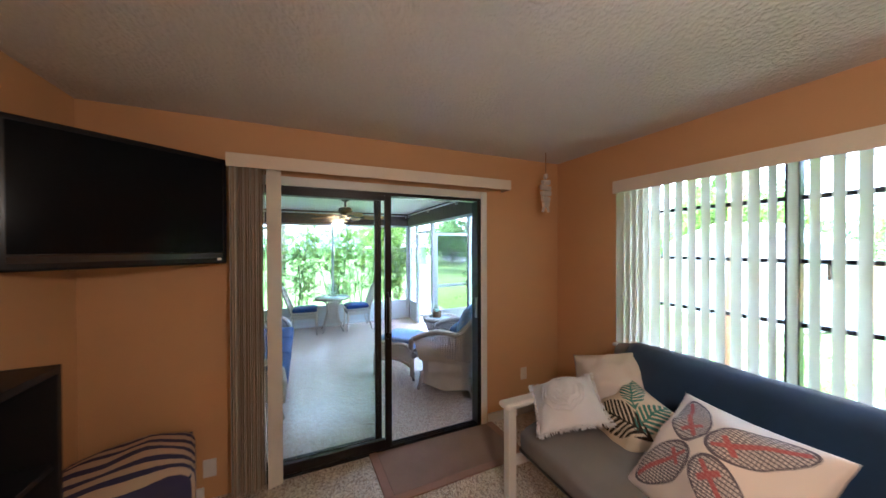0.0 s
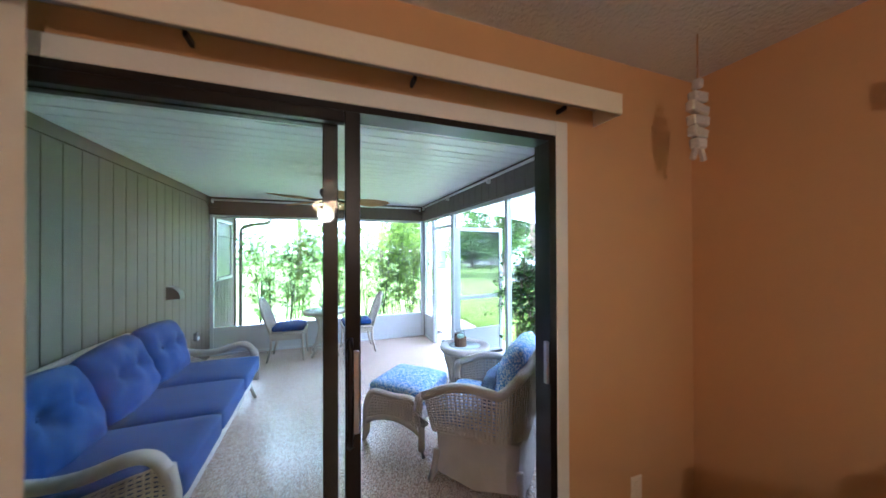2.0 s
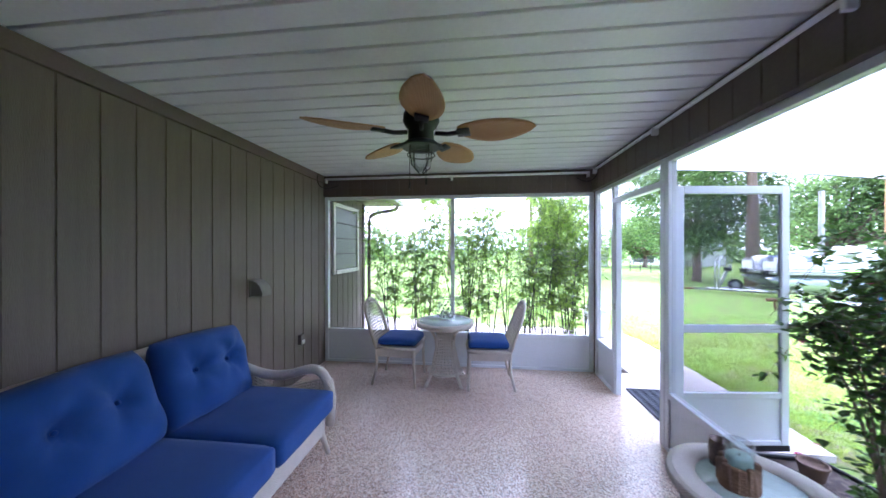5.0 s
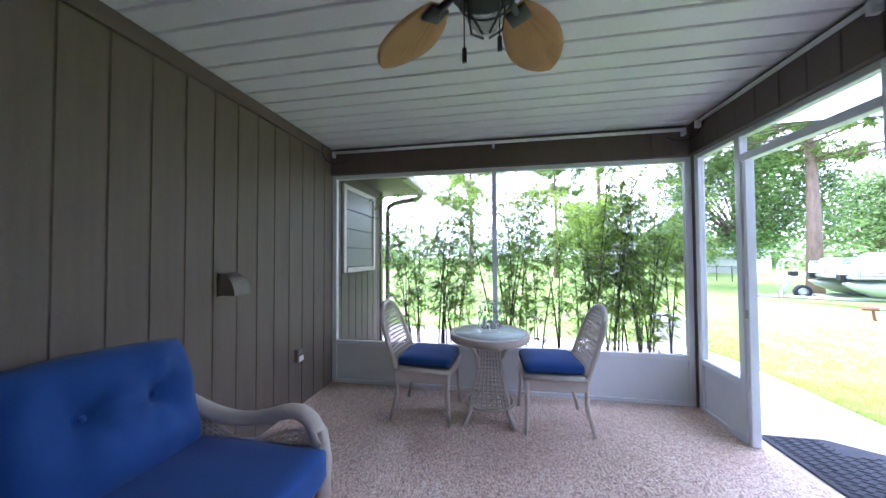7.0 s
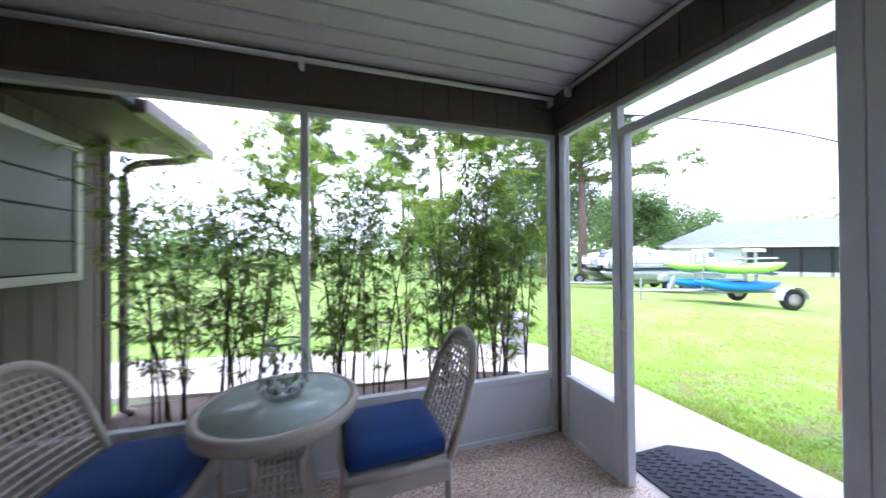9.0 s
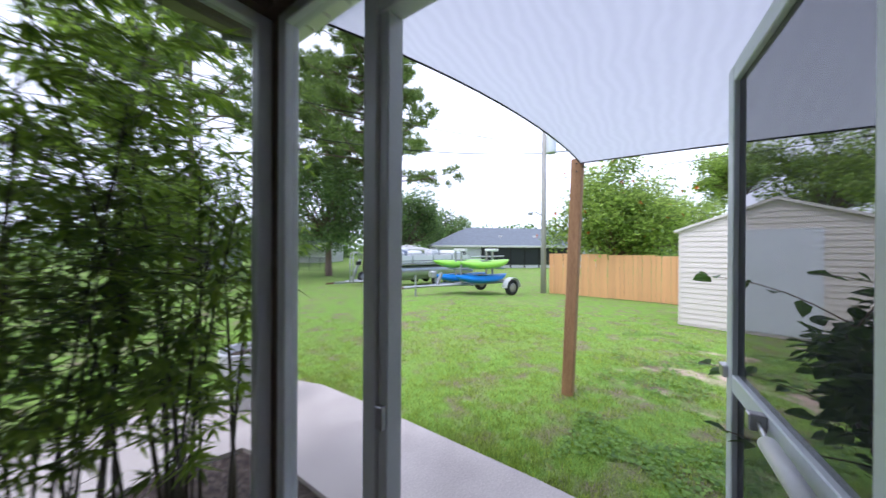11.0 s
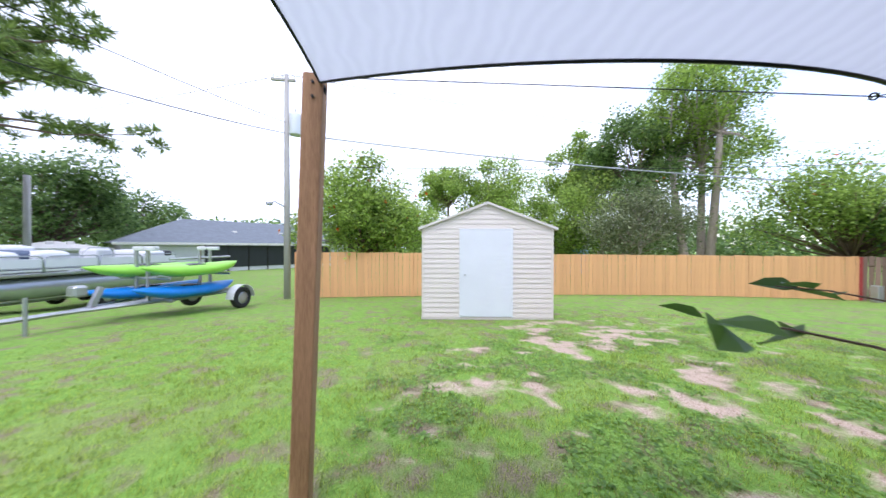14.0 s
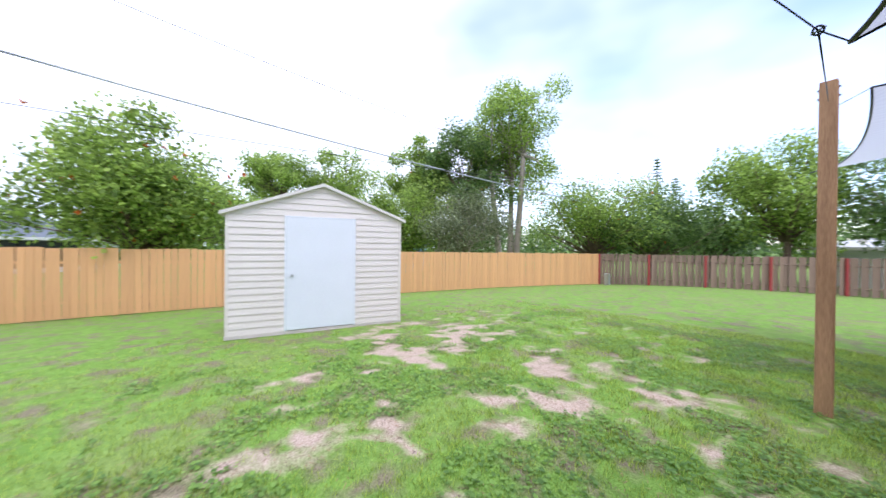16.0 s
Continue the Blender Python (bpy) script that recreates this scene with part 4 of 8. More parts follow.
def bistro_table():
    s = thing("bistro_table", "round pale wicker bistro table with glass top", "table", (0.55, 6.31, 0))
    R, H = 0.315, 0.665
    part("rim", lathe([(R - 0.035, H - 0.055), (R - 0.005, H - 0.055), (R, H - 0.03), (R - 0.004, H - 0.006), (R - 0.03, H - 0.002), (R - 0.036, H - 0.012)], 44), WICKER, s, smooth=True)
    part("glass_top", lathe([(0.0, H - 0.014), (R - 0.036, H - 0.014), (R - 0.036, H - 0.004), (0.0, H - 0.004)], 40), bpy.data.materials["frosted_table_glass"], s, "pebbled glass top", True)
    for i in range(4):
        a = math.pi / 4 + i * math.pi / 2
        c, q = math.cos(a), math.sin(a)
        pts = bez((0.24 * c, 0.24 * q, H - 0.05), (0.05 * c, 0.05 * q, 0.50), (0.10 * c, 0.10 * q, 0.22), (0.27 * c, 0.27 * q, 0.0), 12)
        part("leg", T(pts, 0.016, 8), WICKER, s, smooth=True)
    for i in range(4):
        a = i * math.pi / 2

        def face(u, v, a=a):
            hw = 0.075 + 0.07 * (1 - v) ** 1.6
            d = 0.078 + 0.07 * (1 - v) ** 1.6
            y = (2 * u - 1) * hw
            return (d * math.cos(a) - y * math.sin(a), d * math.sin(a) + y * math.cos(a), 0.13 + 0.40 * v)

        part("pedestal_weave", panel_holes(0, 0, 7, 13, 0.0075, shape=face), WICKER, s)
    part("shelf_ring", T([(0.185 * math.cos(a), 0.185 * math.sin(a), 0.12) for a in (i * math.pi / 12 for i in range(24))], 0.011, 6, closed=True), WICKER, s, smooth=True)
    part("neck", B(-0.075, 0.075, -0.075, 0.075, 0.53, 0.565, 0.01), WICKER, s)
    j = thing("glass_jar", "round glass jar holding pale stones on the bistro table", "jar", (0.555, 6.34, 0.661))
    part("body", lathe([(0.0, 0.0), (0.070, 0.0), (0.090, 0.03), (0.096, 0.10), (0.092, 0.16), (0.076, 0.20), (0.066, 0.212), (0.069, 0.235)], 28, cap=False), JAR_GLASS, j, smooth=True)
    dots = paint("silver_dot_band", (0.30, 0.31, 0.31), 0.3, 0.2, 9, 80, 0.1, metal=0.4)
    for row, (z, r) in enumerate(((0.055, 0.0945), (0.10, 0.0972), (0.145, 0.0945), (0.18, 0.0855))):
        for i in range(11):
            a = 2 * math.pi * (i + 0.5 * (row % 2)) / 11
            bm = bmesh.new()
            bmesh.ops.create_icosphere(bm, subdivisions=1, radius=0.012, matrix=pose(r * math.cos(a), r * math.sin(a), z, 0, 0, math.degrees(a)) @ Matrix.Diagonal((0.25, 0.75, 1.3, 1)))
            part("dot", bm, dots, j, smooth=True)
    part("rim", T([(0.068 * math.cos(a), 0.068 * math.sin(a), 0.235) for a in (i * math.pi / 14 for i in range(28))], 0.004, 6, closed=True), dots, j, smooth=True)
    rng = random.Random(7)
    stones = paint("pale_stones", (0.62, 0.66, 0.64), 0.4, 0.3, 8, 60, 0.1, per=0.6)
    for i in range(26):
        a, r = rng.uniform(0, 6.3), 0.065 * rng.random() ** 0.5
        bm = bmesh.new()
        bmesh.ops.create_icosphere(bm, subdivisions=1, radius=0.016, matrix=pose(r * math.cos(a), r * math.sin(a), 0.02 + 0.07 * rng.random(), 0, 0, rng.uniform(0, 180)) @ Matrix.Diagonal((1.2, 0.9, 0.7, 1)))
        part("stone", bm, stones, j, smooth=True)


bistro_table()


def dining_chair():
    """Wicker side chair with an oval open-weave back; local +x is its front."""
    s = thing("dining_chair", "pale wicker side chair with royal blue seat pad", "chair", (0.05, 6.31, 0), -4, "chairs at the bistro table")
    for x, y, dx in ((0.21, -0.20, 0.015), (0.21, 0.20, 0.015), (-0.20, -0.19, -0.05), (-0.20, 0.19, -0.05)):
        part("leg", T([(x, y, 0.40), (x, y, 0.2), (x + dx, y * 1.06, 0.0)], 0.018, 8, r1=0.013), WICKER, s, smooth=True)
    part("seat_frame", T([(0.22, -0.21, 0.40), (0.23, 0, 0.405), (0.22, 0.21, 0.40), (0.0, 0.215, 0.40), (-0.20, 0.20, 0.40), (-0.21, 0, 0.40), (-0.20, -0.20, 0.40), (0.0, -0.215, 0.40)], 0.02, 8, closed=True), WICKER, s, smooth=True)
    part("seat", B(-0.20, 0.21, -0.20, 0.20, 0.385, 0.40, 0.006), WICKER, s)

    bm = bmesh.new()
    for x0, x1, y0, y1 in ((0.20, 0.212, -0.2, 0.2), (-0.205, -0.193, -0.19, 0.19), (-0.2, 0.2, -0.206, -0.194), (-0.2, 0.2, 0.194, 0.206)):
        box(bm, x0, x1, y0, y1, 0.305, 0.395, 0.004)
    part("apron", bm, WICKER, s)

    def rim(t):
        """Oval back outline, t from 0 at one foot of the back to 1 at the other."""
        a = math.pi * t
        hw = 0.205 + 0.02 * math.sin(a)
        z = 0.40 + 0.48 * math.sin(a) ** 0.55
        return Vector((-0.20 - 0.17 * (z - 0.40) / 0.48, -hw * math.cos(a), z))

    part("back_rim", T([rim(i / 28) for i in range(29)], 0.019, 8), WICKER, s, smooth=True)

    def back(u, v):
        z = 0.41 + 0.45 * v
        q = min(1, (z - 0.40) / 0.48)
        a = math.asin(min(1, q ** (1 / 0.55)))
        hw = (0.205 + 0.02 * math.sin(a)) * math.cos(a)
        return (-0.20 - 0.17 * q - 0.015 * math.sin(math.pi * u), (2 * u - 1) * hw, z)

    part("back_weave", panel_holes(0, 0, 10, 15, 0.0068, shape=back), WICKER, s)
    part("seat_pad", slab(0.42, 0.40, 0.075, 0.03, crown=0.02, m=pose(0.015, 0, 0.455)), BLUE, s, "royal blue seat pad", True)
    copy_thing(s, pose(1.02, 6.31, 0, 0, 0, 183))


dining_chair()


def porch_fan():
    s = thing("ceiling_fan", "black iron ceiling fan with five cane leaf blades and caged lantern", "ceiling fan", (0.60, 4.605, 0))
    part("canopy", lathe([(0.0, 2.36), (0.07, 2.36), (0.075, 2.345), (0.06, 2.30), (0.03, 2.285), (0.0, 2.285)], 24), FAN_BLACK, s, smooth=True)
    part("rod", T([(0, 0, 2.30), (0, 0, 2.19)], 0.016, 10), FAN_BLACK, s, smooth=True)
    part("motor", lathe([(0.0, 2.20), (0.06, 2.20), (0.095, 2.18), (0.10, 2.14), (0.085, 2.11), (0.07, 2.10), (0.07, 2.03), (0.05, 2.02), (0.0, 2.02)], 28), FAN_BLACK, s, smooth=True)
    for i in range(5):
        a = radians(-78.5 + 72 * i)
        m = pose(0, 0, 2.07, 0, 0, math.degrees(a)) @ pose(0, 0, 0, -12, 0, 0)
        bm = bmesh.new()
        nx, ny = 16, 6
        g = {}
        for k in range(nx + 1):
            u = k / nx
            hw = 0.098 * (math.sin(math.pi * min(1, 0.06 + u * 0.94)) ** 0.62)
            for j in range(ny + 1):
                y = (2 * j / ny - 1) * hw
                for q in (0, 1):
                    g[k, j, q] = bm.verts.new((0.205 + 0.40 * u, y, -0.012 * (y / 0.1) ** 2 + 0.007 * q - 0.01 * u))
        for k in range(nx):
            for j in range(ny):
                bm.faces.new((g[k, j, 1], g[k + 1, j, 1], g[k + 1, j + 1, 1], g[k, j + 1, 1]))
                bm.faces.new((g[k, j, 0], g[k, j + 1, 0], g[k + 1, j + 1, 0], g[k + 1, j, 0]))
            for j in (0, ny):
                bm.faces.new((g[k, j, 0], g[k + 1, j, 0], g[k + 1, j, 1], g[k, j, 1]))
        bmesh.ops.transform(bm, matrix=m, verts=bm.verts)
        bl = part("blade", bm, FAN_CANE, s, "honey cane leaf blade", True)
        bm = T([(0.08, 0, 0.0), (0.15, 0, -0.012), (0.22, 0, -0.008)], 0.012, 8)
        box(bm, 0.20, 0.27, -0.035, 0.035, -0.016, -0.004, 0.004)
        bmesh.ops.transform(bm, matrix=m, verts=bm.verts)
        part("blade_iron", bm, FAN_BLACK, bl, smooth=True)
    part("shade_plate", lathe([(0.0, 2.035), (0.06, 2.035), (0.10, 2.01), (0.105, 1.995), (0.10, 1.995), (0.0, 2.005)], 28), FAN_BLACK, s, smooth=True)
    part("lantern", lathe([(0.058, 2.0), (0.062, 1.96), (0.055, 1.91), (0.03, 1.875), (0.004, 1.865)], 20, cap=False), FROST, s, "clear seeded glass", True)
    bm = bmesh.new()
    for i in range(4):
        a = math.pi / 4 + i * math.pi / 2
        c, q = math.cos(a), math.sin(a)
        tube(bm, [(0.07 * c, 0.07 * q, 2.0), (0.072 * c, 0.072 * q, 1.95), (0.06 * c, 0.06 * q, 1.895), (0.012 * c, 0.012 * q, 1.855)], 0.0035, 6)
    tube(bm, [(0.075 * math.cos(a), 0.075 * math.sin(a), 1.955) for a in (i * math.pi / 12 for i in range(24))], 0.0035, 6, closed=True)
    part("cage", bm, FAN_BLACK, s)
    for x in (-0.055, 0.035):
        c = part("pull_chain", T([(x, -0.04, 2.0), (x, -0.04, 1.80 + 0.02 * (x > 0))], 0.0018, 5), FAN_BLACK, s)
        part("chain_knob", T([(x, -0.04, 1.80 + 0.02 * (x > 0)), (x, -0.04, 1.765 + 0.02 * (x > 0))], 0.006, 8), FAN_BLACK, c)


porch_fan()


def wall_lamp():
    s = thing("wall_lamp", "weathered grey hooded wall sconce on the taupe siding", "wall lamp", (XL, 5.46, 1.095))
    part("back_plate", B(0, 0.018, -0.065, 0.065, -0.07, 0.075, 0.004), GREY_METAL, s)
    bm = bmesh.new()
    n = 10
    rows = [[bm.verts.new((0.018 + 0.105 * math.sin(math.pi / 2 * i / n), y, 0.07 - 0.13 * (1 - math.cos(math.pi / 2 * i / n)))) for y in (-0.062, 0.062)] for i in range(n + 1)]
    for a, b2 in zip(rows, rows[1:]):
        bm.faces.new((a[0], b2[0], b2[1], a[1]))
    for j in (0, 1):
        c = bm.verts.new((0.018, (-0.062, 0.062)[j], -0.06))
        bm.faces.new([r[j] for r in rows] + [c])
    ob = part("hood", bm, GREY_METAL, s)
    so = ob.modifiers.new("solid", "SOLIDIFY")
    so.thickness = 0.004
    o = thing("outlet", "grey weatherproof outlet box low on the siding", "outlet", (XL, 6.16, 0.44))
    part("box", B(0, 0.04, -0.035, 0.035, -0.05, 0.055, 0.006), GREY_METAL, o)
    part("cover", B(0.04, 0.05, -0.03, 0.03, -0.045, 0.0, 0.004), PVC, o)


wall_lamp()


def shade_pipes():
    p = thing("shade_pipe", "white roller pipe with end brackets along the far beam", "pipe", (0, 0, 0))
    part("pipe", T([(XL + 0.06, 6.665, 2.312), (XR - 0.1, 6.665, 2.312)], 0.014, 10), PVC, p, smooth=True)
    for x in (XL + 0.05, 0.59, XR - 0.09):
        part("bracket", B(x - 0.012, x + 0.012, 6.65, 6.70, 2.265, 2.325, 0.004), PVC, p)
    q = thing("shade_pipe", "white roller pipe with brackets along the side beam", "pipe", (0, 0, 0))
    part("pipe", T([(XR - 0.062, 2.6, 2.318), (XR - 0.062, 6.55, 2.318)], 0.014, 10), PVC, q, smooth=True)
    for y in (2.85, 4.15, 5.35, 6.52):
        part("bracket", B(XR - 0.09, XR - 0.04, y - 0.012, y + 0.012, 2.265, 2.325, 0.004), PVC, q)
    for pts in (bez((XL + 0.03, 6.50, 2.34), (XL + 0.02, 6.45, 2.15), (XL + 0.06, 6.66, 2.17), (XL + 0.20, 6.67, 2.23), 14),
                bez((XR - 0.06, 6.45, 2.35), (XR - 0.05, 6.48, 2.16), (XR - 0.1, 6.67, 2.18), (XR - 0.22, 6.67, 2.26), 14)):
        tagged(part("cord", T(pts, 0.005, 6), DARK, smooth=True), "black shade cord looped in the beam corner", "cord")


shade_pipes()


def wind_chime():
    s = thing("wind_chime", "dark green pineapple bell chime hanging from the side beam", "wind chime", (2.13, 2.92, 0))
    green = paint("verdigris_iron", (0.02, 0.035, 0.032), 0.5, 0.4, 30, 160, 0.4, metal=0.4)
    part("cord", T([(0, 0, 2.28), (0, 0, 1.50)], 0.002, 5), DARK, s)
    part("pineapple", lathe([(0.0, 1.965), (0.028, 1.975), (0.044, 2.01), (0.044, 2.05), (0.028, 2.085), (0.0, 2.095)], 16), green, s, smooth=True)
    bm = bmesh.new()
    for i in range(9):
        a = 2 * math.pi * i / 9
        c, q = math.cos(a), math.sin(a)
        tube(bm, [(0.012 * c, 0.012 * q, 2.085), (0.03 * c, 0.03 * q, 2.125), (0.06 * c, 0.06 * q, 2.135)], 0.008, 5, r1=0.001)
    part("crown", bm, green, s)
    part("bell", lathe([(0.006, 1.85), (0.02, 1.845), (0.035, 1.815), (0.05, 1.78), (0.047, 1.78), (0.03, 1.81), (0.0, 1.835)], 18), green, s, smooth=True)
    for z in (1.74, 1.68, 1.62, 1.56):
        part("bead", lathe([(0.0, z - 0.014), (0.007, z - 0.008), (0.008, z + 0.008), (0.0, z + 0.014)], 8), green, s)


wind_chime()


# ---- room things ----
VANE = paint("cream_vane_cloth", (0.66, 0.60, 0.50), 0.7, 0.06, 9, 300, 0.15)
VANE_TAN = paint("tan_vane_cloth", (0.52, 0.40, 0.29), 0.7, 0.1, 9, 300, 0.15, per=0.5)
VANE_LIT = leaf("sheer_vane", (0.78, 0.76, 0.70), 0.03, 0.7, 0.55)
NAVY = paint("navy_blanket", (0.012, 0.035, 0.085), 0.95, 0.2, 6, 300, 0.4, sheen=0.25)
GREYC = paint("grey_mattress_cloth", (0.21, 0.195, 0.185), 0.9, 0.12, 6, 350, 0.2)
CREAM = paint("cream_cotton", (0.66, 0.58, 0.52), 0.9, 0.06, 8, 300, 0.3)
WHITEC = paint("white_cotton", (0.74, 0.72, 0.74), 0.9, 0.06, 8, 300, 0.3)
RUG = paint("brown_rug", (0.30, 0.20, 0.15), 0.95, 0.14, 5, 260, 0.6)
RUG_EDGE = paint("rug_border", (0.34, 0.20, 0.145), 0.95, 0.1, 5, 260, 0.4)
TV_GLASS = paint("tv_screen", (0.004, 0.005, 0.006), 0.16, 0.2, 2, 30, 0.0, spec=0.07)
TV_BLACK = paint("tv_gloss_black", (0.006, 0.006, 0.007), 0.2, 0.2, 3, 60, 0.0, spec=0.3)
SHELF_BLACK = paint("black_brown_wood", (0.010, 0.009, 0.009), 0.5, 0.3, 4, 80, 0.15, stretch=(1, 1, 8))
BONE = paint("whitewashed_wood", (0.56, 0.50, 0.45), 0.8, 0.2, 12, 120, 0.4)
STRIPES = cloth_print("navy_stripe_cloth", "stripes")


def door_blinds():
    v = thing("valance", "ivory blind valance above the sliding door", "valance")
    bm = bmesh.new()
    box(bm, -0.395, 1.735, 2.17, 2.178, 2.124, 2.21, 0.002)
    box(bm, -0.395, 1.735, 2.178, WALL_IN, 2.202, 2.21)
    box(bm, 1.727, 1.735, 2.178, WALL_IN, 2.124, 2.202)
    part("board", bm, IVORY, v)
    part("head_rail", B(-0.39, 1.68, 2.225, 2.265, 2.165, 2.20, 0.003), paint("grey_rail", (0.25, 0.24, 0.23), 0.4, 0.1, 6, 90, 0.05, metal=0.6), v, "grey metal head rail")
    for x in (0.2, 0.86, 1.52):
        part("clip", B(x - 0.006, x + 0.006, 2.262, WALL_IN, 2.15, 2.17, 0.002), DARK, v)
    b = thing("vertical_blind", "stacked cream and tan vertical blind vanes beside the sliding door", "blind")
    x = -0.385
    i = 0
    rng = random.Random(2)
    while x < -0.185:
        part("vane", B(-0.0012, 0.0012, -0.044, 0.044, 0.025, 2.165, m=pose(x, 2.25, 0, 0, 0, rng.uniform(-12, 4))), VANE_TAN if i % 3 else VANE, b)
        x += 0.0125
        i += 1
    part("vane", B(-0.045, 0.045, -0.0012, 0.0012, 0.025, 2.165, m=pose(-0.138, 2.222, 0, 0, 0, 20)), VANE, b)


door_blinds()


def window_blinds():
    v = thing("valance", "ivory blind valance above the wide window", "valance")
    bm = bmesh.new()
    box(bm, 2.34, 2.348, -0.42, 1.635, 2.048, 2.145, 0.002)
    box(bm, 2.348, RXR, -0.42, 1.635, 2.137, 2.145)
    box(bm, 2.348, RXR, 1.627, 1.635, 2.048, 2.137)
    part("board", bm, IVORY, v)
    b = thing("vertical_blind", "open white sheer vertical blind over the wide window", "blind")
    y = 1.60
    k = 0
    while y > -0.38:
        # vanes crowd together towards the far end
        part("vane", B(-0.001, 0.001, -0.044, 0.044, 0.835, 2.12, m=pose(2.385, y, 0, 0, 0, -14 if y > 1.25 else (-34 if y > 0.75 else -48))), VANE_LIT, b)
        y -= 0.05 if y > 1.42 else 0.078
        k += 1


window_blinds()


def television():
    ax = Vector((0.81, 0.587, 0)).normalized()
    w, h = 0.85, 0.655
    right_end = Vector((-0.41, 2.25))
    tv = thing("television", "large black flat screen television on a corner wall mount", "television", (right_end.x - ax.x * w / 2, right_end.y - ax.y * w / 2, 1.52), math.degrees(math.atan2(ax.y, ax.x)))
    bm = bmesh.new()
    box(bm, -w / 2, w / 2, -0.02, 0.04, 0, h, 0.012, seg=2)
    part("body", bm, TV_BLACK, tv)
    part("screen", B(-w / 2 + 0.028, w / 2 - 0.028, -0.024, -0.0205, 0.075, h - 0.03), TV_GLASS, tv, "dark glossy screen")
    part("logo_badge", B(w / 2 - 0.06, w / 2 - 0.038, -0.0235, -0.0205, 0.022, 0.036), WHITE_TRIM, tv, "small pale badge")
    part("speaker_strip", B(-w / 2 + 0.03, w / 2 - 0.03, -0.0225, -0.0205, 0.035, 0.066), paint("strip_plastic", (0.03, 0.03, 0.03), 0.05, 0.2, 6, 60, 0.0), tv)
    bm = T([(0, 0.04, 0.3), (-0.02, 0.12, 0.3), (-0.08, 0.24, 0.3)], 0.025, 8)
    part("mount_arm", bm, DARK, tv)


television()


def black_shelf():
    s = thing("bookcase", "black-brown open bookcase against the orange wall", "bookcase", (0, 0, 0))
    x0, x1, y0, y1, h = RXL + 0.016, -0.86, 0.90, 1.66, 1.15
    for n, a in (("side_panel", (x0, x1, y0, y0 + 0.025, 0, h)), ("side_panel", (x0, x1, y1 - 0.025, y1, 0, h)), ("top_panel", (x0, x1 + 0.004, y0 + 0.025, y1 - 0.025, h - 0.03, h)),
                 ("shelf", (x0, x1 - 0.01, y0 + 0.025, y1 - 0.025, 0.74, 0.765)), ("shelf", (x0, x1 - 0.01, y0 + 0.025, y1 - 0.025, 0.38, 0.405)),
                 ("shelf", (x0, x1 - 0.01, y0 + 0.025, y1 - 0.025, 0.03, 0.055)), ("back_panel", (x0, x0 + 0.008, y0 + 0.025, y1 - 0.025, 0.055, h - 0.03))):
        part(n, B(*a, 0.002), SHELF_BLACK, s)


black_shelf()


def pouf():
    s = thing("pouf", "navy and cream striped cloth floor pouf in the corner", "pouf", (-0.80, 2.0, 0), 14)
    part("body", slab(0.56, 0.54, 0.50, 0.07, crown=0.05, lump=0.03, m=pose(0, 0, 0.25)), STRIPES, s, smooth=True)
    bm = bmesh.new()
    q = [(-0.26, -0.24), (0.26, -0.24), (0.26, 0.24), (-0.26, 0.24)]
    tube(bm, [(x, y, 0.46) for x, y in q], 0.006, 6, closed=True)
    part("piping", bm, NAVY, s)


pouf()


def rug():
    s = thing("rug", "flat brown rug with a plain border before the sliding door", "rug", (1.06, 2.09, 0), 1.5)
    part("field", B(-0.50, 0.50, -0.24, 0.24, 0.001, 0.010, 0.003), RUG, s)
    bm = bmesh.new()
    for a in ((-0.56, 0.56, -0.30, -0.24), (-0.56, 0.56, 0.24, 0.30), (-0.56, -0.50, -0.24, 0.24), (0.50, 0.56, -0.24, 0.24)):
        box(bm, *a, 0.001, 0.013, 0.003)
    part("border", bm, RUG_EDGE, s)


rug()


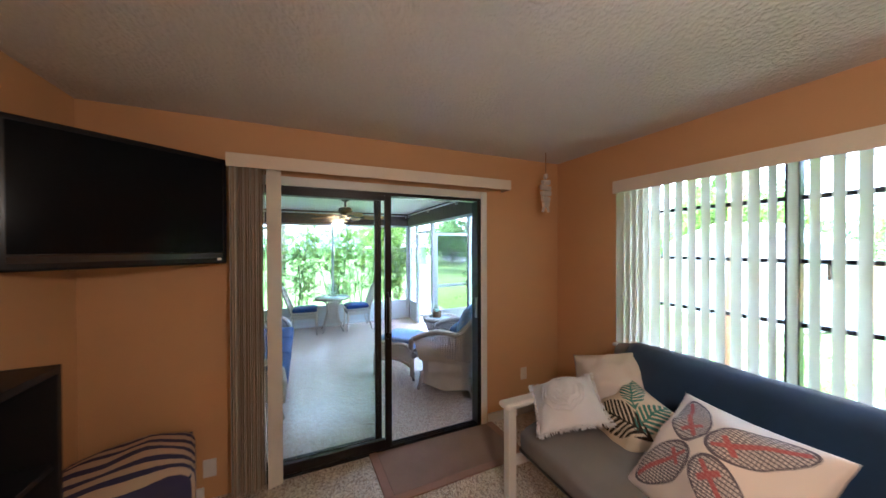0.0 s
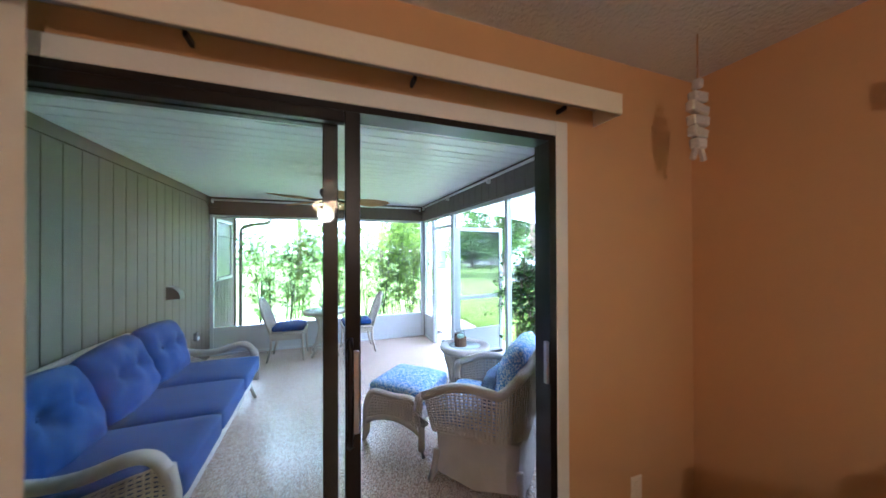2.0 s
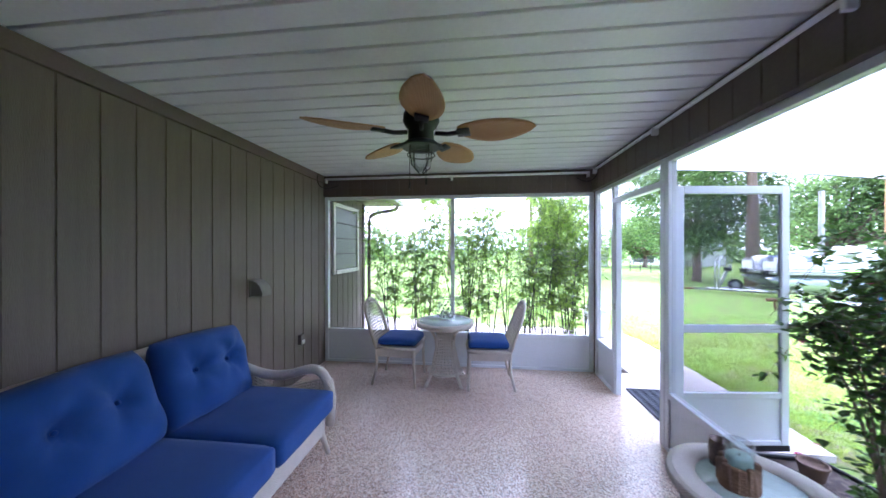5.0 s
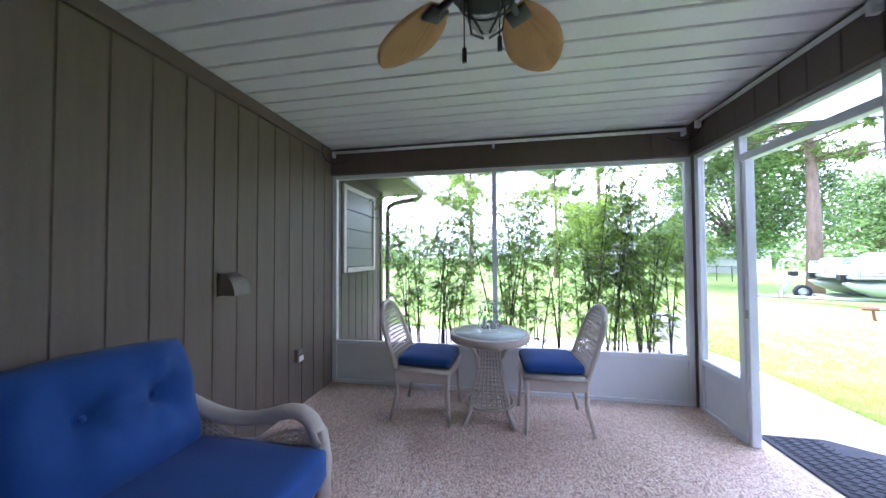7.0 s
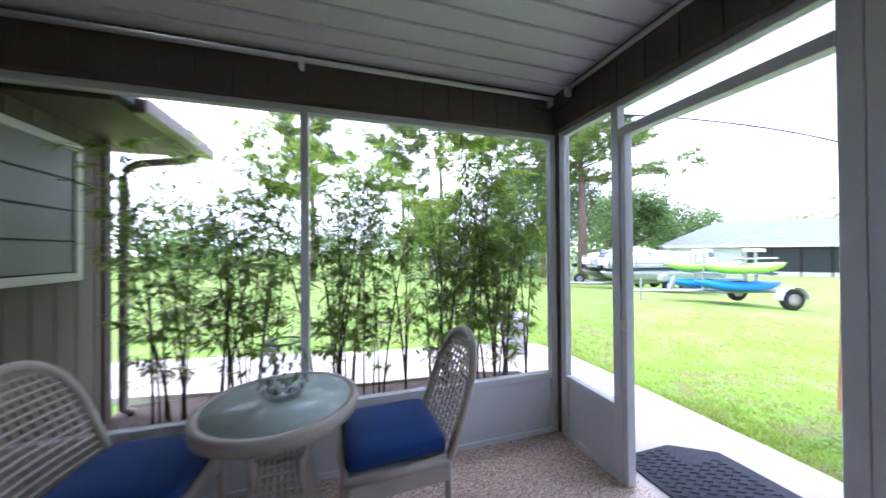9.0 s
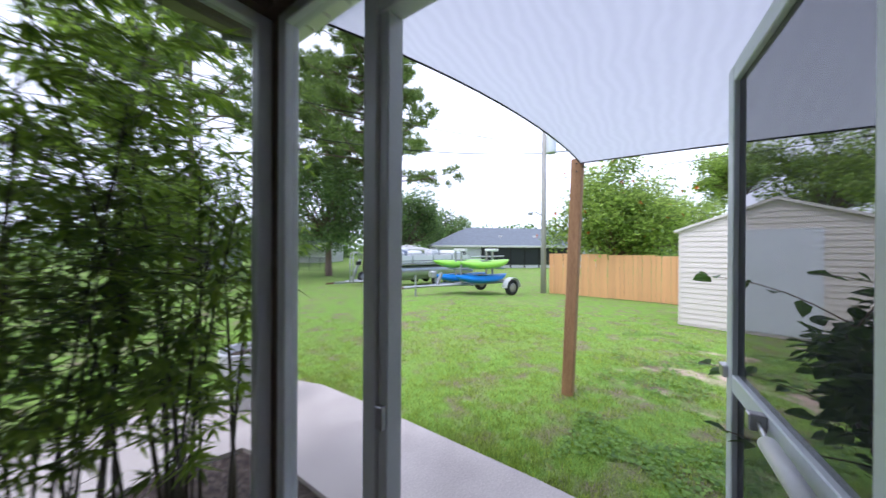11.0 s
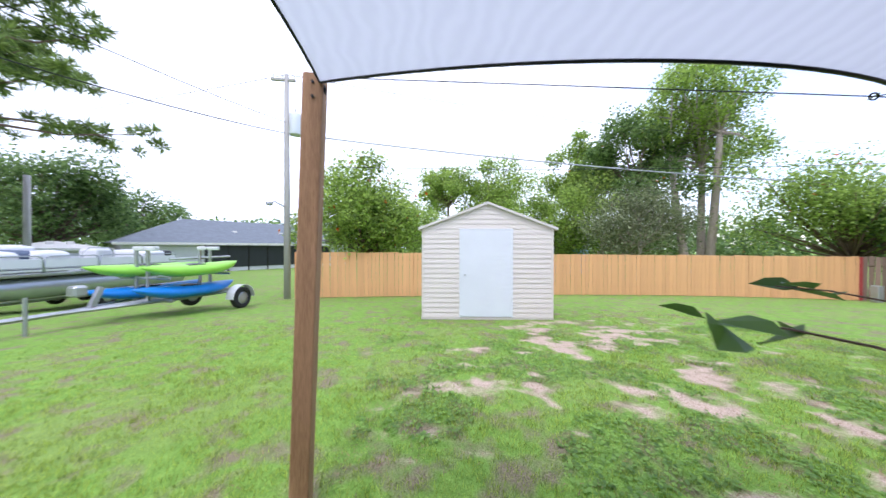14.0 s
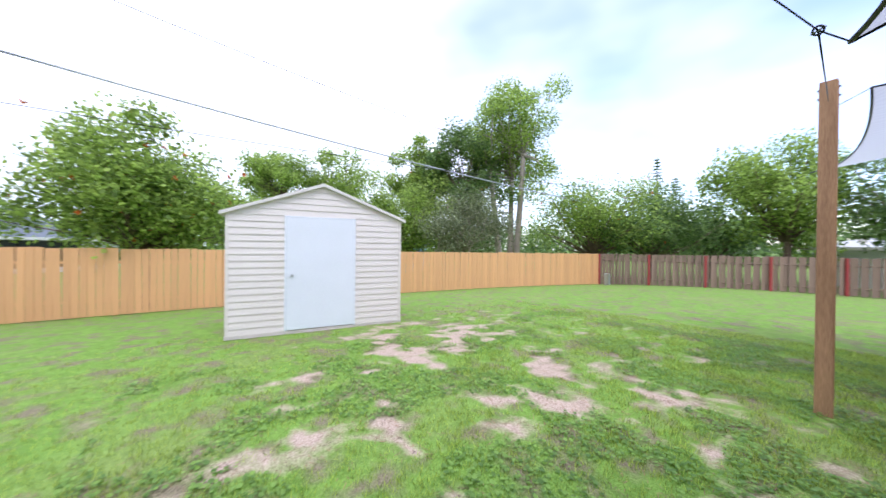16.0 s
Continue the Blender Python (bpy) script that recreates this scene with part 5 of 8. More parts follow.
def futon():
    s = thing("futon", "white-framed futon sofa with grey mattress below the window", "sofa", (0, 0, 0))
    for y in (1.53, -0.55):
        a = part("arm", B(1.19, 2.28, y - 0.045, y + 0.045, 0.585, 0.625, 0.012), WHITE_TRIM, s, "white painted flat arm")
        for x in (1.25, 2.2):
            part("leg", B(x - 0.03, x + 0.03, y - 0.03, y + 0.03, 0, 0.585, 0.005), WHITE_TRIM, a)
        part("lower_rail", B(1.28, 2.17, y - 0.015, y + 0.015, 0.20, 0.26, 0.004), WHITE_TRIM, a)
    part("side_rail", T([(1.30, 1.48, 0.33), (1.30, -0.5, 0.33)], 0.018, 8), DARK, s, "black steel rail", True)
    part("side_rail", T([(2.15, 1.48, 0.33), (2.15, -0.5, 0.33)], 0.018, 8), DARK, s, "black steel rail", True)
    part("seat_mattress", slab(0.88, 1.98, 0.17, 0.06, crown=0.03, lump=0.02, m=pose(1.70, 0.49, 0.44, 0, -4, 0)), GREYC, s, "grey cloth mattress seat", True)
    part("back_mattress", slab(0.20, 1.98, 0.56, 0.07, crown=0.02, lump=0.02, m=pose(2.17, 0.49, 0.64, 0, 12, 0), seed=3), GREYC, s, "grey cloth mattress back", True)
    b = thing("blanket", "navy blue plush blanket draped over the futon back", "blanket")
    bm = bmesh.new()
    prof = [(1.93, 0.50), (1.955, 0.62), (2.0, 0.78), (2.06, 0.885), (2.14, 0.94), (2.22, 0.945), (2.29, 0.92), (2.325, 0.86), (2.315, 0.70)]
    n = 40
    rows = []
    for i in range(n + 1):
        y = 1.32 - 1.75 * i / n
        row = []
        for k, (x, z) in enumerate(prof):
            d = 0.014 * noise.noise((y * 5, k * 0.9, 2.0)) + 0.006 * noise.noise((y * 14, k * 2.0, 5.0))
            row.append(bm.verts.new((x - 0.012 + d, y + 0.02 * noise.noise((k * 0.6, y, 7.7)), z + d * 0.8)))
        rows.append(row)
    for a, c in zip(rows, rows[1:]):
        for k in range(len(prof) - 1):
            bm.faces.new((a[k], a[k + 1], c[k + 1], c[k]))
    ob = part("cloth", bm, NAVY, b, smooth=True)
    so = ob.modifiers.new("solid", "SOLIDIFY")
    so.thickness = 0.014


futon()


def pillow(label, c, u, v, thick, material, name="throw_pillow", fringe=None):
    """A pillow with its middle at c, its sides along u and v."""
    u, v = Vector(u), Vector(v)
    w, h = u.length, v.length
    ex = u.normalized()
    ez = ex.cross(v).normalized()
    ey = ez.cross(ex)
    s = thing(name, label, "pillow")
    s.matrix_world = Matrix(((ex.x, ey.x, ez.x, c[0]), (ex.y, ey.y, ez.y, c[1]), (ex.z, ey.z, ez.z, c[2]), (0, 0, 0, 1)))
    bm = cushion(w, h, thick, 0.88, 26, 26, lump=0.03, seed=c[0] * 9)
    # ears: the four corners reach out past the drawn-in sides
    for p in bm.verts:
        a, d = 2 * p.co.x / w, 2 * p.co.y / h
        p.co.x *= 1 - 0.13 * (1 - d * d) * abs(a)
        p.co.y *= 1 - 0.13 * (1 - a * a) * abs(d)
        p.co.z += 0.004 * noise.noise((a * 7 + c[0], d * 7, 2.0))
    part("cover", bm, material, s, smooth=True)
    if fringe:
        bm = bmesh.new()
        rng = random.Random(5)
        for k in range(420):
            t = rng.uniform(-1, 1)
            sx = rng.choice((-1, 1))
            if rng.random() < 0.5:
                p0, d = Vector((t * w / 2, sx * h / 2 * 0.95, 0)), Vector((0, sx, 0))
            else:
                p0, d = Vector((sx * w / 2 * 0.95, t * h / 2, 0)), Vector((sx, 0, 0))
            p0 = p0 - d * 0.115 * (w / 2) * (1 - t * t)
            tube(bm, [p0, p0 + d * 0.012 + Vector((0, 0, rng.uniform(-0.008, 0.008))), p0 + d * 0.022 + Vector((0, 0, rng.uniform(-0.014, 0.006)))], 0.004, 4, r1=0.002)
        part("fringe", bm, fringe, s)
        bm = bmesh.new()
        for r in (0.025, 0.05, 0.075, 0.10, 0.125):
            ring = []
            for i in range(48):
                a = i * math.pi / 24
                x, y = (r + 0.006 * math.sin(8 * a)) * math.cos(a), (r + 0.006 * math.sin(8 * a)) * math.sin(a)
                ring.append((x, y, thick / 2 * (0.12 + 1.144 * (1 - (2 * x / w) ** 2) * (1 - (2 * y / h) ** 2)) + 0.004))
            tube(bm, ring, 0.006, 5, closed=True)
        part("embroidery", bm, fringe, s, "raised white ring embroidery")
    return s


pillow("large cream pillow with embroidered lily petals in grey and red", (1.57, 0.56, 0.70), (-0.12, -0.62, 0.03), (0.44, 0.06, 0.38), 0.27, cloth_print("lily_embroidery", "petals"))
pillow("beige pillow printed with dark palm fronds", (1.76, 1.07, 0.62), (-0.10, -0.40, -0.08), (0.31, -0.10, 0.27), 0.22, cloth_print("palm_frond_print", "fronds"))
pillow("cream cotton pillow leaning in the futon corner", (1.90, 1.32, 0.70), (0.24, -0.40, 0.12), (0.26, 0.16, 0.36), 0.22, CREAM)
pillow("white cotton pillow with fringe and ring embroidery", (1.52, 1.32, 0.65), (0.31, -0.25, 0.13), (0.29, 0.21, 0.17), 0.19, WHITEC, fringe=WHITEC)
pillow("small beige pillow printed with palm fronds", (1.60, 0.12, 0.60), (-0.05, -0.36, 0.0), (0.26, 0.03, 0.25), 0.15, bpy.data.materials["palm_frond_print"])


def fish():
    s = thing("fish_ornament", "whitewashed wooden jointed fish hanging from the ceiling", "ornament", (2.03, 2.06, 0))
    part("cord", T([(0, 0, CEIL), (0, 0, 2.27)], 0.004, 6), paint("jute", (0.30, 0.17, 0.09), 0.9, 0.2, 20, 120, 0.3), s)
    prof = [(2.27, 0.010, 0.028), (2.215, 0.036, 0.045), (2.165, 0.046, 0.05), (2.115, 0.045, 0.048), (2.065, 0.038, 0.045), (2.02, 0.028, 0.04)]
    for i, (z, w, h) in enumerate(prof):
        w2 = prof[i + 1][1] if i + 1 < len(prof) else 0.02
        bm = bmesh.new()
        box(bm, -w * 1.35, w * 1.35, -0.018, 0.018, z - 0.044, z, 0.006)
        for p in bm.verts:
            k = (z - p.co.z) / 0.044
            p.co.x *= 0.86 + 0.14 * math.sin(3.1 * k + 0.4)
        bmesh.ops.transform(bm, matrix=pose(0, 0, 0, 0, (4, -5, 6, -4, 5, -3)[i], 4), verts=bm.verts, space=Matrix.Translation((0, 0, -z)))
        part("body_piece", bm, BONE, s)
    bm = bmesh.new()
    for sg in (-1, 1):
        box(bm, -0.012, 0.012, -0.008, 0.008, 1.925, 1.985, 0.003, m=Matrix.Translation((sg * 0.016, 0, 0)) @ Matrix.Translation((0, 0, 1.98)) @ pose(0, 0, 0, 0, -sg * 22, 0) @ Matrix.Translation((0, 0, -1.98)))
    part("tail", bm, BONE, s)
    part("link_cord", T([(0, 0, 2.28), (0, 0, 1.97)], 0.003, 5), bpy.data.materials["jute"], s)


fish()


def room_small():
    for x, y, z, rz, lab in ((1.985, WALL_IN, 0.39, 0, "cream wall outlet low beside the sliding door"),):
        o = thing("wall_outlet", lab, "outlet", (x, y, z))
        part("plate", B(-0.036, 0.036, -0.007, 0, -0.058, 0.058, 0.003), IVORY, o)
        for dz in (-0.022, 0.022):
            part("socket", B(-0.016, 0.016, -0.010, -0.006, dz - 0.014, dz + 0.014, 0.003), IVORY, o)
    o = thing("wall_outlet", "white wall outlet behind the blinds with a plug", "outlet", (-0.52, WALL_IN, 0.20))
    part("plate", B(-0.036, 0.036, -0.007, 0, -0.058, 0.058, 0.003), WHITE_TRIM, o)
    b = thing("basket", "round brown woven basket on the floor in the corner", "basket", (2.12, 2.06, 0))
    wick = weave("brown_basket_weave", (0.20, 0.10, 0.05), 80)
    part("body", lathe([(0.0, 0.0), (0.13, 0.0), (0.165, 0.08), (0.18, 0.20), (0.17, 0.20), (0.155, 0.08), (0.12, 0.015), (0.0, 0.015)], 28), wick, b, smooth=True)
    part("rim", T([(0.176 * math.cos(a), 0.176 * math.sin(a), 0.205) for a in (i * math.pi / 16 for i in range(32))], 0.012, 8, closed=True), wick, b, smooth=True)
    # ceiling fan light over the room, seen mirrored in the glass
    f = thing("room_ceiling_fan", "ceiling fan with lit amber tulip glass shades", "ceiling fan", (0.56, -0.50, 0))
    part("canopy", lathe([(0.0, CEIL), (0.07, CEIL), (0.06, CEIL - 0.05), (0.0, CEIL - 0.06)], 20), BRONZE, f, smooth=True)
    part("rod", T([(0, 0, CEIL - 0.04), (0, 0, 2.28)], 0.014, 8), BRONZE, f)
    part("motor", lathe([(0.0, 2.30), (0.09, 2.29), (0.10, 2.23), (0.06, 2.19), (0.05, 2.14), (0.0, 2.14)], 24), BRONZE, f, smooth=True)
    oak = paint("oak_blade", (0.22, 0.12, 0.05), 0.5, 0.2, 5, 60, 0.1, stretch=(1, 8, 1))
    for i in range(5):
        bm = B(0.14, 0.60, -0.06, 0.06, -0.004, 0.004, 0.003, m=pose(0, 0, 2.25, 0, 0, 72 * i + 15) @ pose(0, 0, 0, 10, 0, 0))
        part("blade", bm, oak, f)
    amber = glow("amber_glass_lit", (1.0, 0.62, 0.28), 2.6)
    for i in range(3):
        a = radians(120 * i + 20)
        bm = lathe([(0.022, 0.0), (0.03, -0.02), (0.05, -0.06), (0.072, -0.10), (0.07, -0.10), (0.047, -0.06), (0.026, -0.02), (0.018, -0.001)], 16)
        bmesh.ops.transform(bm, matrix=pose(0.07 * math.cos(a), 0.07 * math.sin(a), 2.14, 0, 0, math.degrees(a)) @ pose(0, 0, 0, 0, -32, 0), verts=bm.verts)
        part("shade", bm, amber, f, "lit amber tulip glass", True)


room_small()


# ---- yard materials ----
BAMBOO_LEAF = leaf("bamboo_leaf", (0.22, 0.37, 0.055), 0.45, 0.45, 0.55)
CULM = paint("dark_bamboo_culm", (0.045, 0.04, 0.02), 0.5, 0.4, 20, 90, 0.1)
SHRUB_LEAF = leaf("bougainvillea_leaf", (0.075, 0.165, 0.035), 0.5, 0.4, 0.45)
TREE_LEAF = leaf("tree_leaf", (0.30, 0.46, 0.12), 0.5, 0.5, 0.6)
OAK_LEAF = leaf("dark_oak_leaf", (0.16, 0.28, 0.10), 0.5, 0.5, 0.5)
PALE_LEAF = leaf("grey_green_leaf", (0.22, 0.28, 0.16), 0.4, 0.5, 0.35)
PINE_LEAF = leaf("pine_needles", (0.18, 0.285, 0.085), 0.5, 0.5, 0.4)
BLOOM = leaf("orange_bloom", (0.55, 0.16, 0.03), 0.4, 0.5, 0.3)
PINK = leaf("magenta_bract", (0.55, 0.03, 0.14), 0.4, 0.5, 0.4)
BARK = paint("brown_bark", (0.20, 0.135, 0.105), 0.95, 0.4, 5, 40, 1.0, stretch=(2, 2, 0.4))
PALE_BARK = paint("pale_bark", (0.42, 0.35, 0.29), 0.9, 0.35, 4, 40, 0.8, stretch=(2, 2, 0.5))
SOIL = speckle("dark_mulch", [(0.05, 0.035, 0.028), (0.09, 0.065, 0.05), (0.03, 0.022, 0.02), (0.14, 0.11, 0.09), (0.06, 0.04, 0.03)], 60, 0.95, 0.9)
MAT_DARK = paint("charcoal_door_mat", (0.045, 0.05, 0.062), 0.95, 0.3, 30, 200, 0.8)
CEDAR = paint("new_cedar", (0.66, 0.36, 0.155), 0.75, 0.16, 3, 50, 0.3, stretch=(6, 6, 0.6), per=0.7)
OLD_WOOD = paint("old_brown_fence", (0.25, 0.17, 0.125), 0.9, 0.3, 4, 60, 0.5, stretch=(6, 6, 0.6), per=0.6)
RED_POST = paint("dark_red_post", (0.32, 0.045, 0.04), 0.8, 0.2, 5, 60, 0.3)
POST_WOOD = paint("treated_pine_post", (0.40, 0.225, 0.115), 0.75, 0.3, 3.5, 40, 0.35, stretch=(5, 5, 0.35), dirt=(0.22, 0.11, 0.05))
VINYL = paint("cream_vinyl_siding", (0.66, 0.60, 0.545), 0.5, 0.05, 2, 60, 0.08)
SHED_DOOR = paint("white_shed_door", (0.68, 0.70, 0.74), 0.45, 0.05, 2, 50, 0.08)
ROOF_GREY = paint("grey_shingles", (0.16, 0.18, 0.20), 0.85, 0.2, 3, 25, 0.4)
STUCCO = paint("white_stucco", (0.62, 0.62, 0.62), 0.85, 0.06, 3, 60, 0.3)
GALV = paint("galvanised_steel", (0.42, 0.43, 0.44), 0.4, 0.15, 8, 90, 0.1, metal=0.7)
BOAT_ALU = paint("brushed_pontoon", (0.42, 0.44, 0.46), 0.35, 0.15, 3, 60, 0.05, metal=0.75)
BOAT_WHITE = paint("boat_gelcoat", (0.72, 0.72, 0.73), 0.3, 0.05, 3, 60, 0.02)
RUBBER = paint("tyre_rubber", (0.018, 0.018, 0.018), 0.8, 0.3, 9, 90, 0.3)
KAYAK_G = paint("lime_kayak", (0.28, 0.62, 0.055), 0.4, 0.08, 3, 60, 0.02)
KAYAK_B = paint("azure_kayak", (0.01, 0.20, 0.62), 0.4, 0.12, 3, 60, 0.02)
POLE_GREY = paint("grey_pole", (0.40, 0.38, 0.35), 0.9, 0.2, 4, 50, 0.4, stretch=(3, 3, 0.4))
WIRE = paint("black_cable", (0.02, 0.02, 0.022), 0.6, 0.2, 9, 50, 0.0)


def sail_cloth():
    m = leaf("pale_shade_cloth", (0.60, 0.61, 0.68), 0.02, 0.8, 0.48)
    nt = m.node_tree
    co = nt.nodes.new("ShaderNodeTexCoord")
    w = nt.nodes.new("ShaderNodeTexWave")
    w.bands_direction = "Y"
    w.inputs["Scale"].default_value, w.inputs["Distortion"].default_value, w.inputs["Detail"].default_value = 5.0, 7.0, 6
    nt.links.new(co.outputs["Object"], w.inputs["Vector"])
    ramp = nt.nodes["Color Ramp"]
    ramp.color_ramp.elements[0].color, ramp.color_ramp.elements[1].color = (0.625, 0.63, 0.69, 1), (0.665, 0.67, 0.73, 1)
    nt.links.new(w.outputs["Fac"], ramp.inputs["Fac"])
    return m


SAIL = sail_cloth()


def lawn_material():
    m, nt, b = nodes_of("lawn")
    co = nt.nodes.new("ShaderNodeTexCoord")
    at = nt.nodes.new("ShaderNodeAttribute")
    at.attribute_name = "bare"

    def nz(scale, detail=4):
        n = nt.nodes.new("ShaderNodeTexNoise")
        n.inputs["Scale"].default_value, n.inputs["Detail"].default_value = scale, detail
        nt.links.new(co.outputs["Object"], n.inputs["Vector"])
        return n

    def ramp(src, p0, c0, p1, c1):
        r = nt.nodes.new("ShaderNodeValToRGB")
        r.color_ramp.elements[0].position, r.color_ramp.elements[0].color = p0, (*c0, 1)
        r.color_ramp.elements[1].position, r.color_ramp.elements[1].color = p1, (*c1, 1)
        nt.links.new(src, r.inputs["Fac"])
        return r.outputs["Color"]

    def mixc(f, a, c):
        x = nt.nodes.new("ShaderNodeMix")
        x.data_type = "RGBA"
        nt.links.new(f, x.inputs[0])
        nt.links.new(a, x.inputs[6])
        nt.links.new(c, x.inputs[7])
        return x.outputs[2]

    big, fine, tiny = nz(0.55), nz(9, 6), nz(70, 3)
    g1 = ramp(fine.outputs["Fac"], 0.35, (0.12, 0.25, 0.03), 0.68, (0.25, 0.43, 0.07))
    g2 = ramp(tiny.outputs["Fac"], 0.35, (0.135, 0.25, 0.038), 0.66, (0.31, 0.46, 0.10))
    half = nt.nodes.new("ShaderNodeValue")
    half.outputs[0].default_value = 0.5
    grass = mixc(half.outputs[0], g1, g2)
    dry = ramp(tiny.outputs["Fac"], 0.3, (0.25, 0.25, 0.09), 0.7, (0.37, 0.37, 0.16))
    msk = nt.nodes.new("ShaderNodeMapRange")
    msk.inputs["From Min"].default_value, msk.inputs["From Max"].default_value, msk.inputs["To Max"].default_value = 0.52, 0.75, 0.45
    nt.links.new(big.outputs["Fac"], msk.inputs["Value"])
    grass = mixc(msk.outputs["Result"], grass, dry)
    # brown thatch showing through between the tufts
    thatch = ramp(tiny.outputs["Fac"], 0.3, (0.17, 0.12, 0.085), 0.7, (0.34, 0.26, 0.19))
    th_n = nz(3.6, 8)
    tm = nt.nodes.new("ShaderNodeMapRange")
    tm.inputs["From Min"].default_value, tm.inputs["From Max"].default_value, tm.inputs["To Max"].default_value = 0.49, 0.66, 0.85
    nt.links.new(th_n.outputs["Fac"], tm.inputs["Value"])
    grass = mixc(tm.outputs["Result"], grass, thatch)
    sand = ramp(tiny.outputs["Fac"], 0.3, (0.40, 0.29, 0.21), 0.7, (0.68, 0.54, 0.42))
    # ragged edges of the bare patches
    add = nt.nodes.new("ShaderNodeMath")
    add.operation = "MULTIPLY_ADD"
    add.inputs[1].default_value = 0.75
    nt.links.new(fine.outputs["Fac"], add.inputs[0])
    nt.links.new(at.outputs["Fac"], add.inputs[2])
    sh = nt.nodes.new("ShaderNodeMapRange")
    sh.inputs["From Min"].default_value, sh.inputs["From Max"].default_value = 0.76, 1.16
    nt.links.new(add.outputs[0], sh.inputs["Value"])
    nt.links.new(mixc(sh.outputs["Result"], grass, sand), b.inputs["Base Color"])
    b.inputs["Roughness"].default_value = 0.95
    b.inputs["Specular IOR Level"].default_value = 0.15
    bp = nt.nodes.new("ShaderNodeBump")
    bp.inputs["Strength"].default_value, bp.inputs["Distance"].default_value = 0.8, 0.02
    nt.links.new(tiny.outputs["Fac"], bp.inputs["Height"])
    nt.links.new(bp.outputs["Normal"], b.inputs["Normal"])
    return m


GRASS = lawn_material()
BLADE = leaf("grass_blade", (0.33, 0.48, 0.10), 0.5, 0.6, 0.45)


def bareness(x, y):
    """How worn the lawn is: sandy patches between the shed and the porch, and a few further out."""
    d = math.exp(-(((x - 6.9) / 2.7) ** 2 + ((y - 2.9) / 2.9) ** 2)) + 0.8 * math.exp(-(((x - 5.6) / 1.3) ** 2 + ((y - 3.0) / 2.2) ** 2))
    n = 0.52 + 0.40 * noise.noise((x * 1.35, y * 0.8, 3.3)) + 0.44 * noise.noise((x * 3.2, y * 2.1, 8.1)) + 0.40 * noise.noise((x * 7.5, y * 6.0, 1.7))
    return max(0.0, min(1.0, (n - 0.43) * 2.2)) * min(1, 0.12 + d * 1.15)


def lawn():
    xs = [-400, -150, -60, -25, -10, -4, 0, 2.3, 3.0, 3.4] + [3.6 + 0.14 * i for i in range(75)] + [14.5, 15.5, 17, 20, 24, 30, 45, 80, 160, 400]
    ys = [-400, -150, -60, -35, -24, -18, -14, -11, -9, -7, -5.5, -4.4] + [-3.6 + 0.14 * i for i in range(92)] + [9.8, 10.6, 11.6, 13, 15, 18, 22, 27, 33, 40, 60, 100, 200, 400]
    verts, faces, bare = [], [], []
    for x in xs:
        for y in ys:
            low = 0.25 if x < 3.3 and -3 < y < 6.95 else 0.0
            verts.append((x, y, ground_z(x, y) - low + 0.012 * noise.noise((x * 1.7, y * 1.7, 0))))
            bare.append(bareness(x, y) if 3.4 < x < 15 and -4 < y < 10 else 0.0)
    n = len(ys)
    for i in range(len(xs) - 1):
        for j in range(n - 1):
            faces.append((i * n + j, (i + 1) * n + j, (i + 1) * n + j + 1, i * n + j + 1))
    me = bpy.data.meshes.new("ground")
    me.from_pydata(verts, [], faces)
    a = me.attributes.new("bare", "FLOAT", "POINT")
    a.data.foreach_set("value", bare)
    for p in me.polygons:
        p.use_smooth = True
    me.materials.append(GRASS)
    return tagged(new("ground", me), "green lawn with dry and bare sandy patches", "ground", "", "structure")


lawn()


def scatter_mesh(name, verts, faces, material):
    me = bpy.data.meshes.new(name)
    me.from_pydata(verts, [], faces)
    me.materials.append(material)
    return me


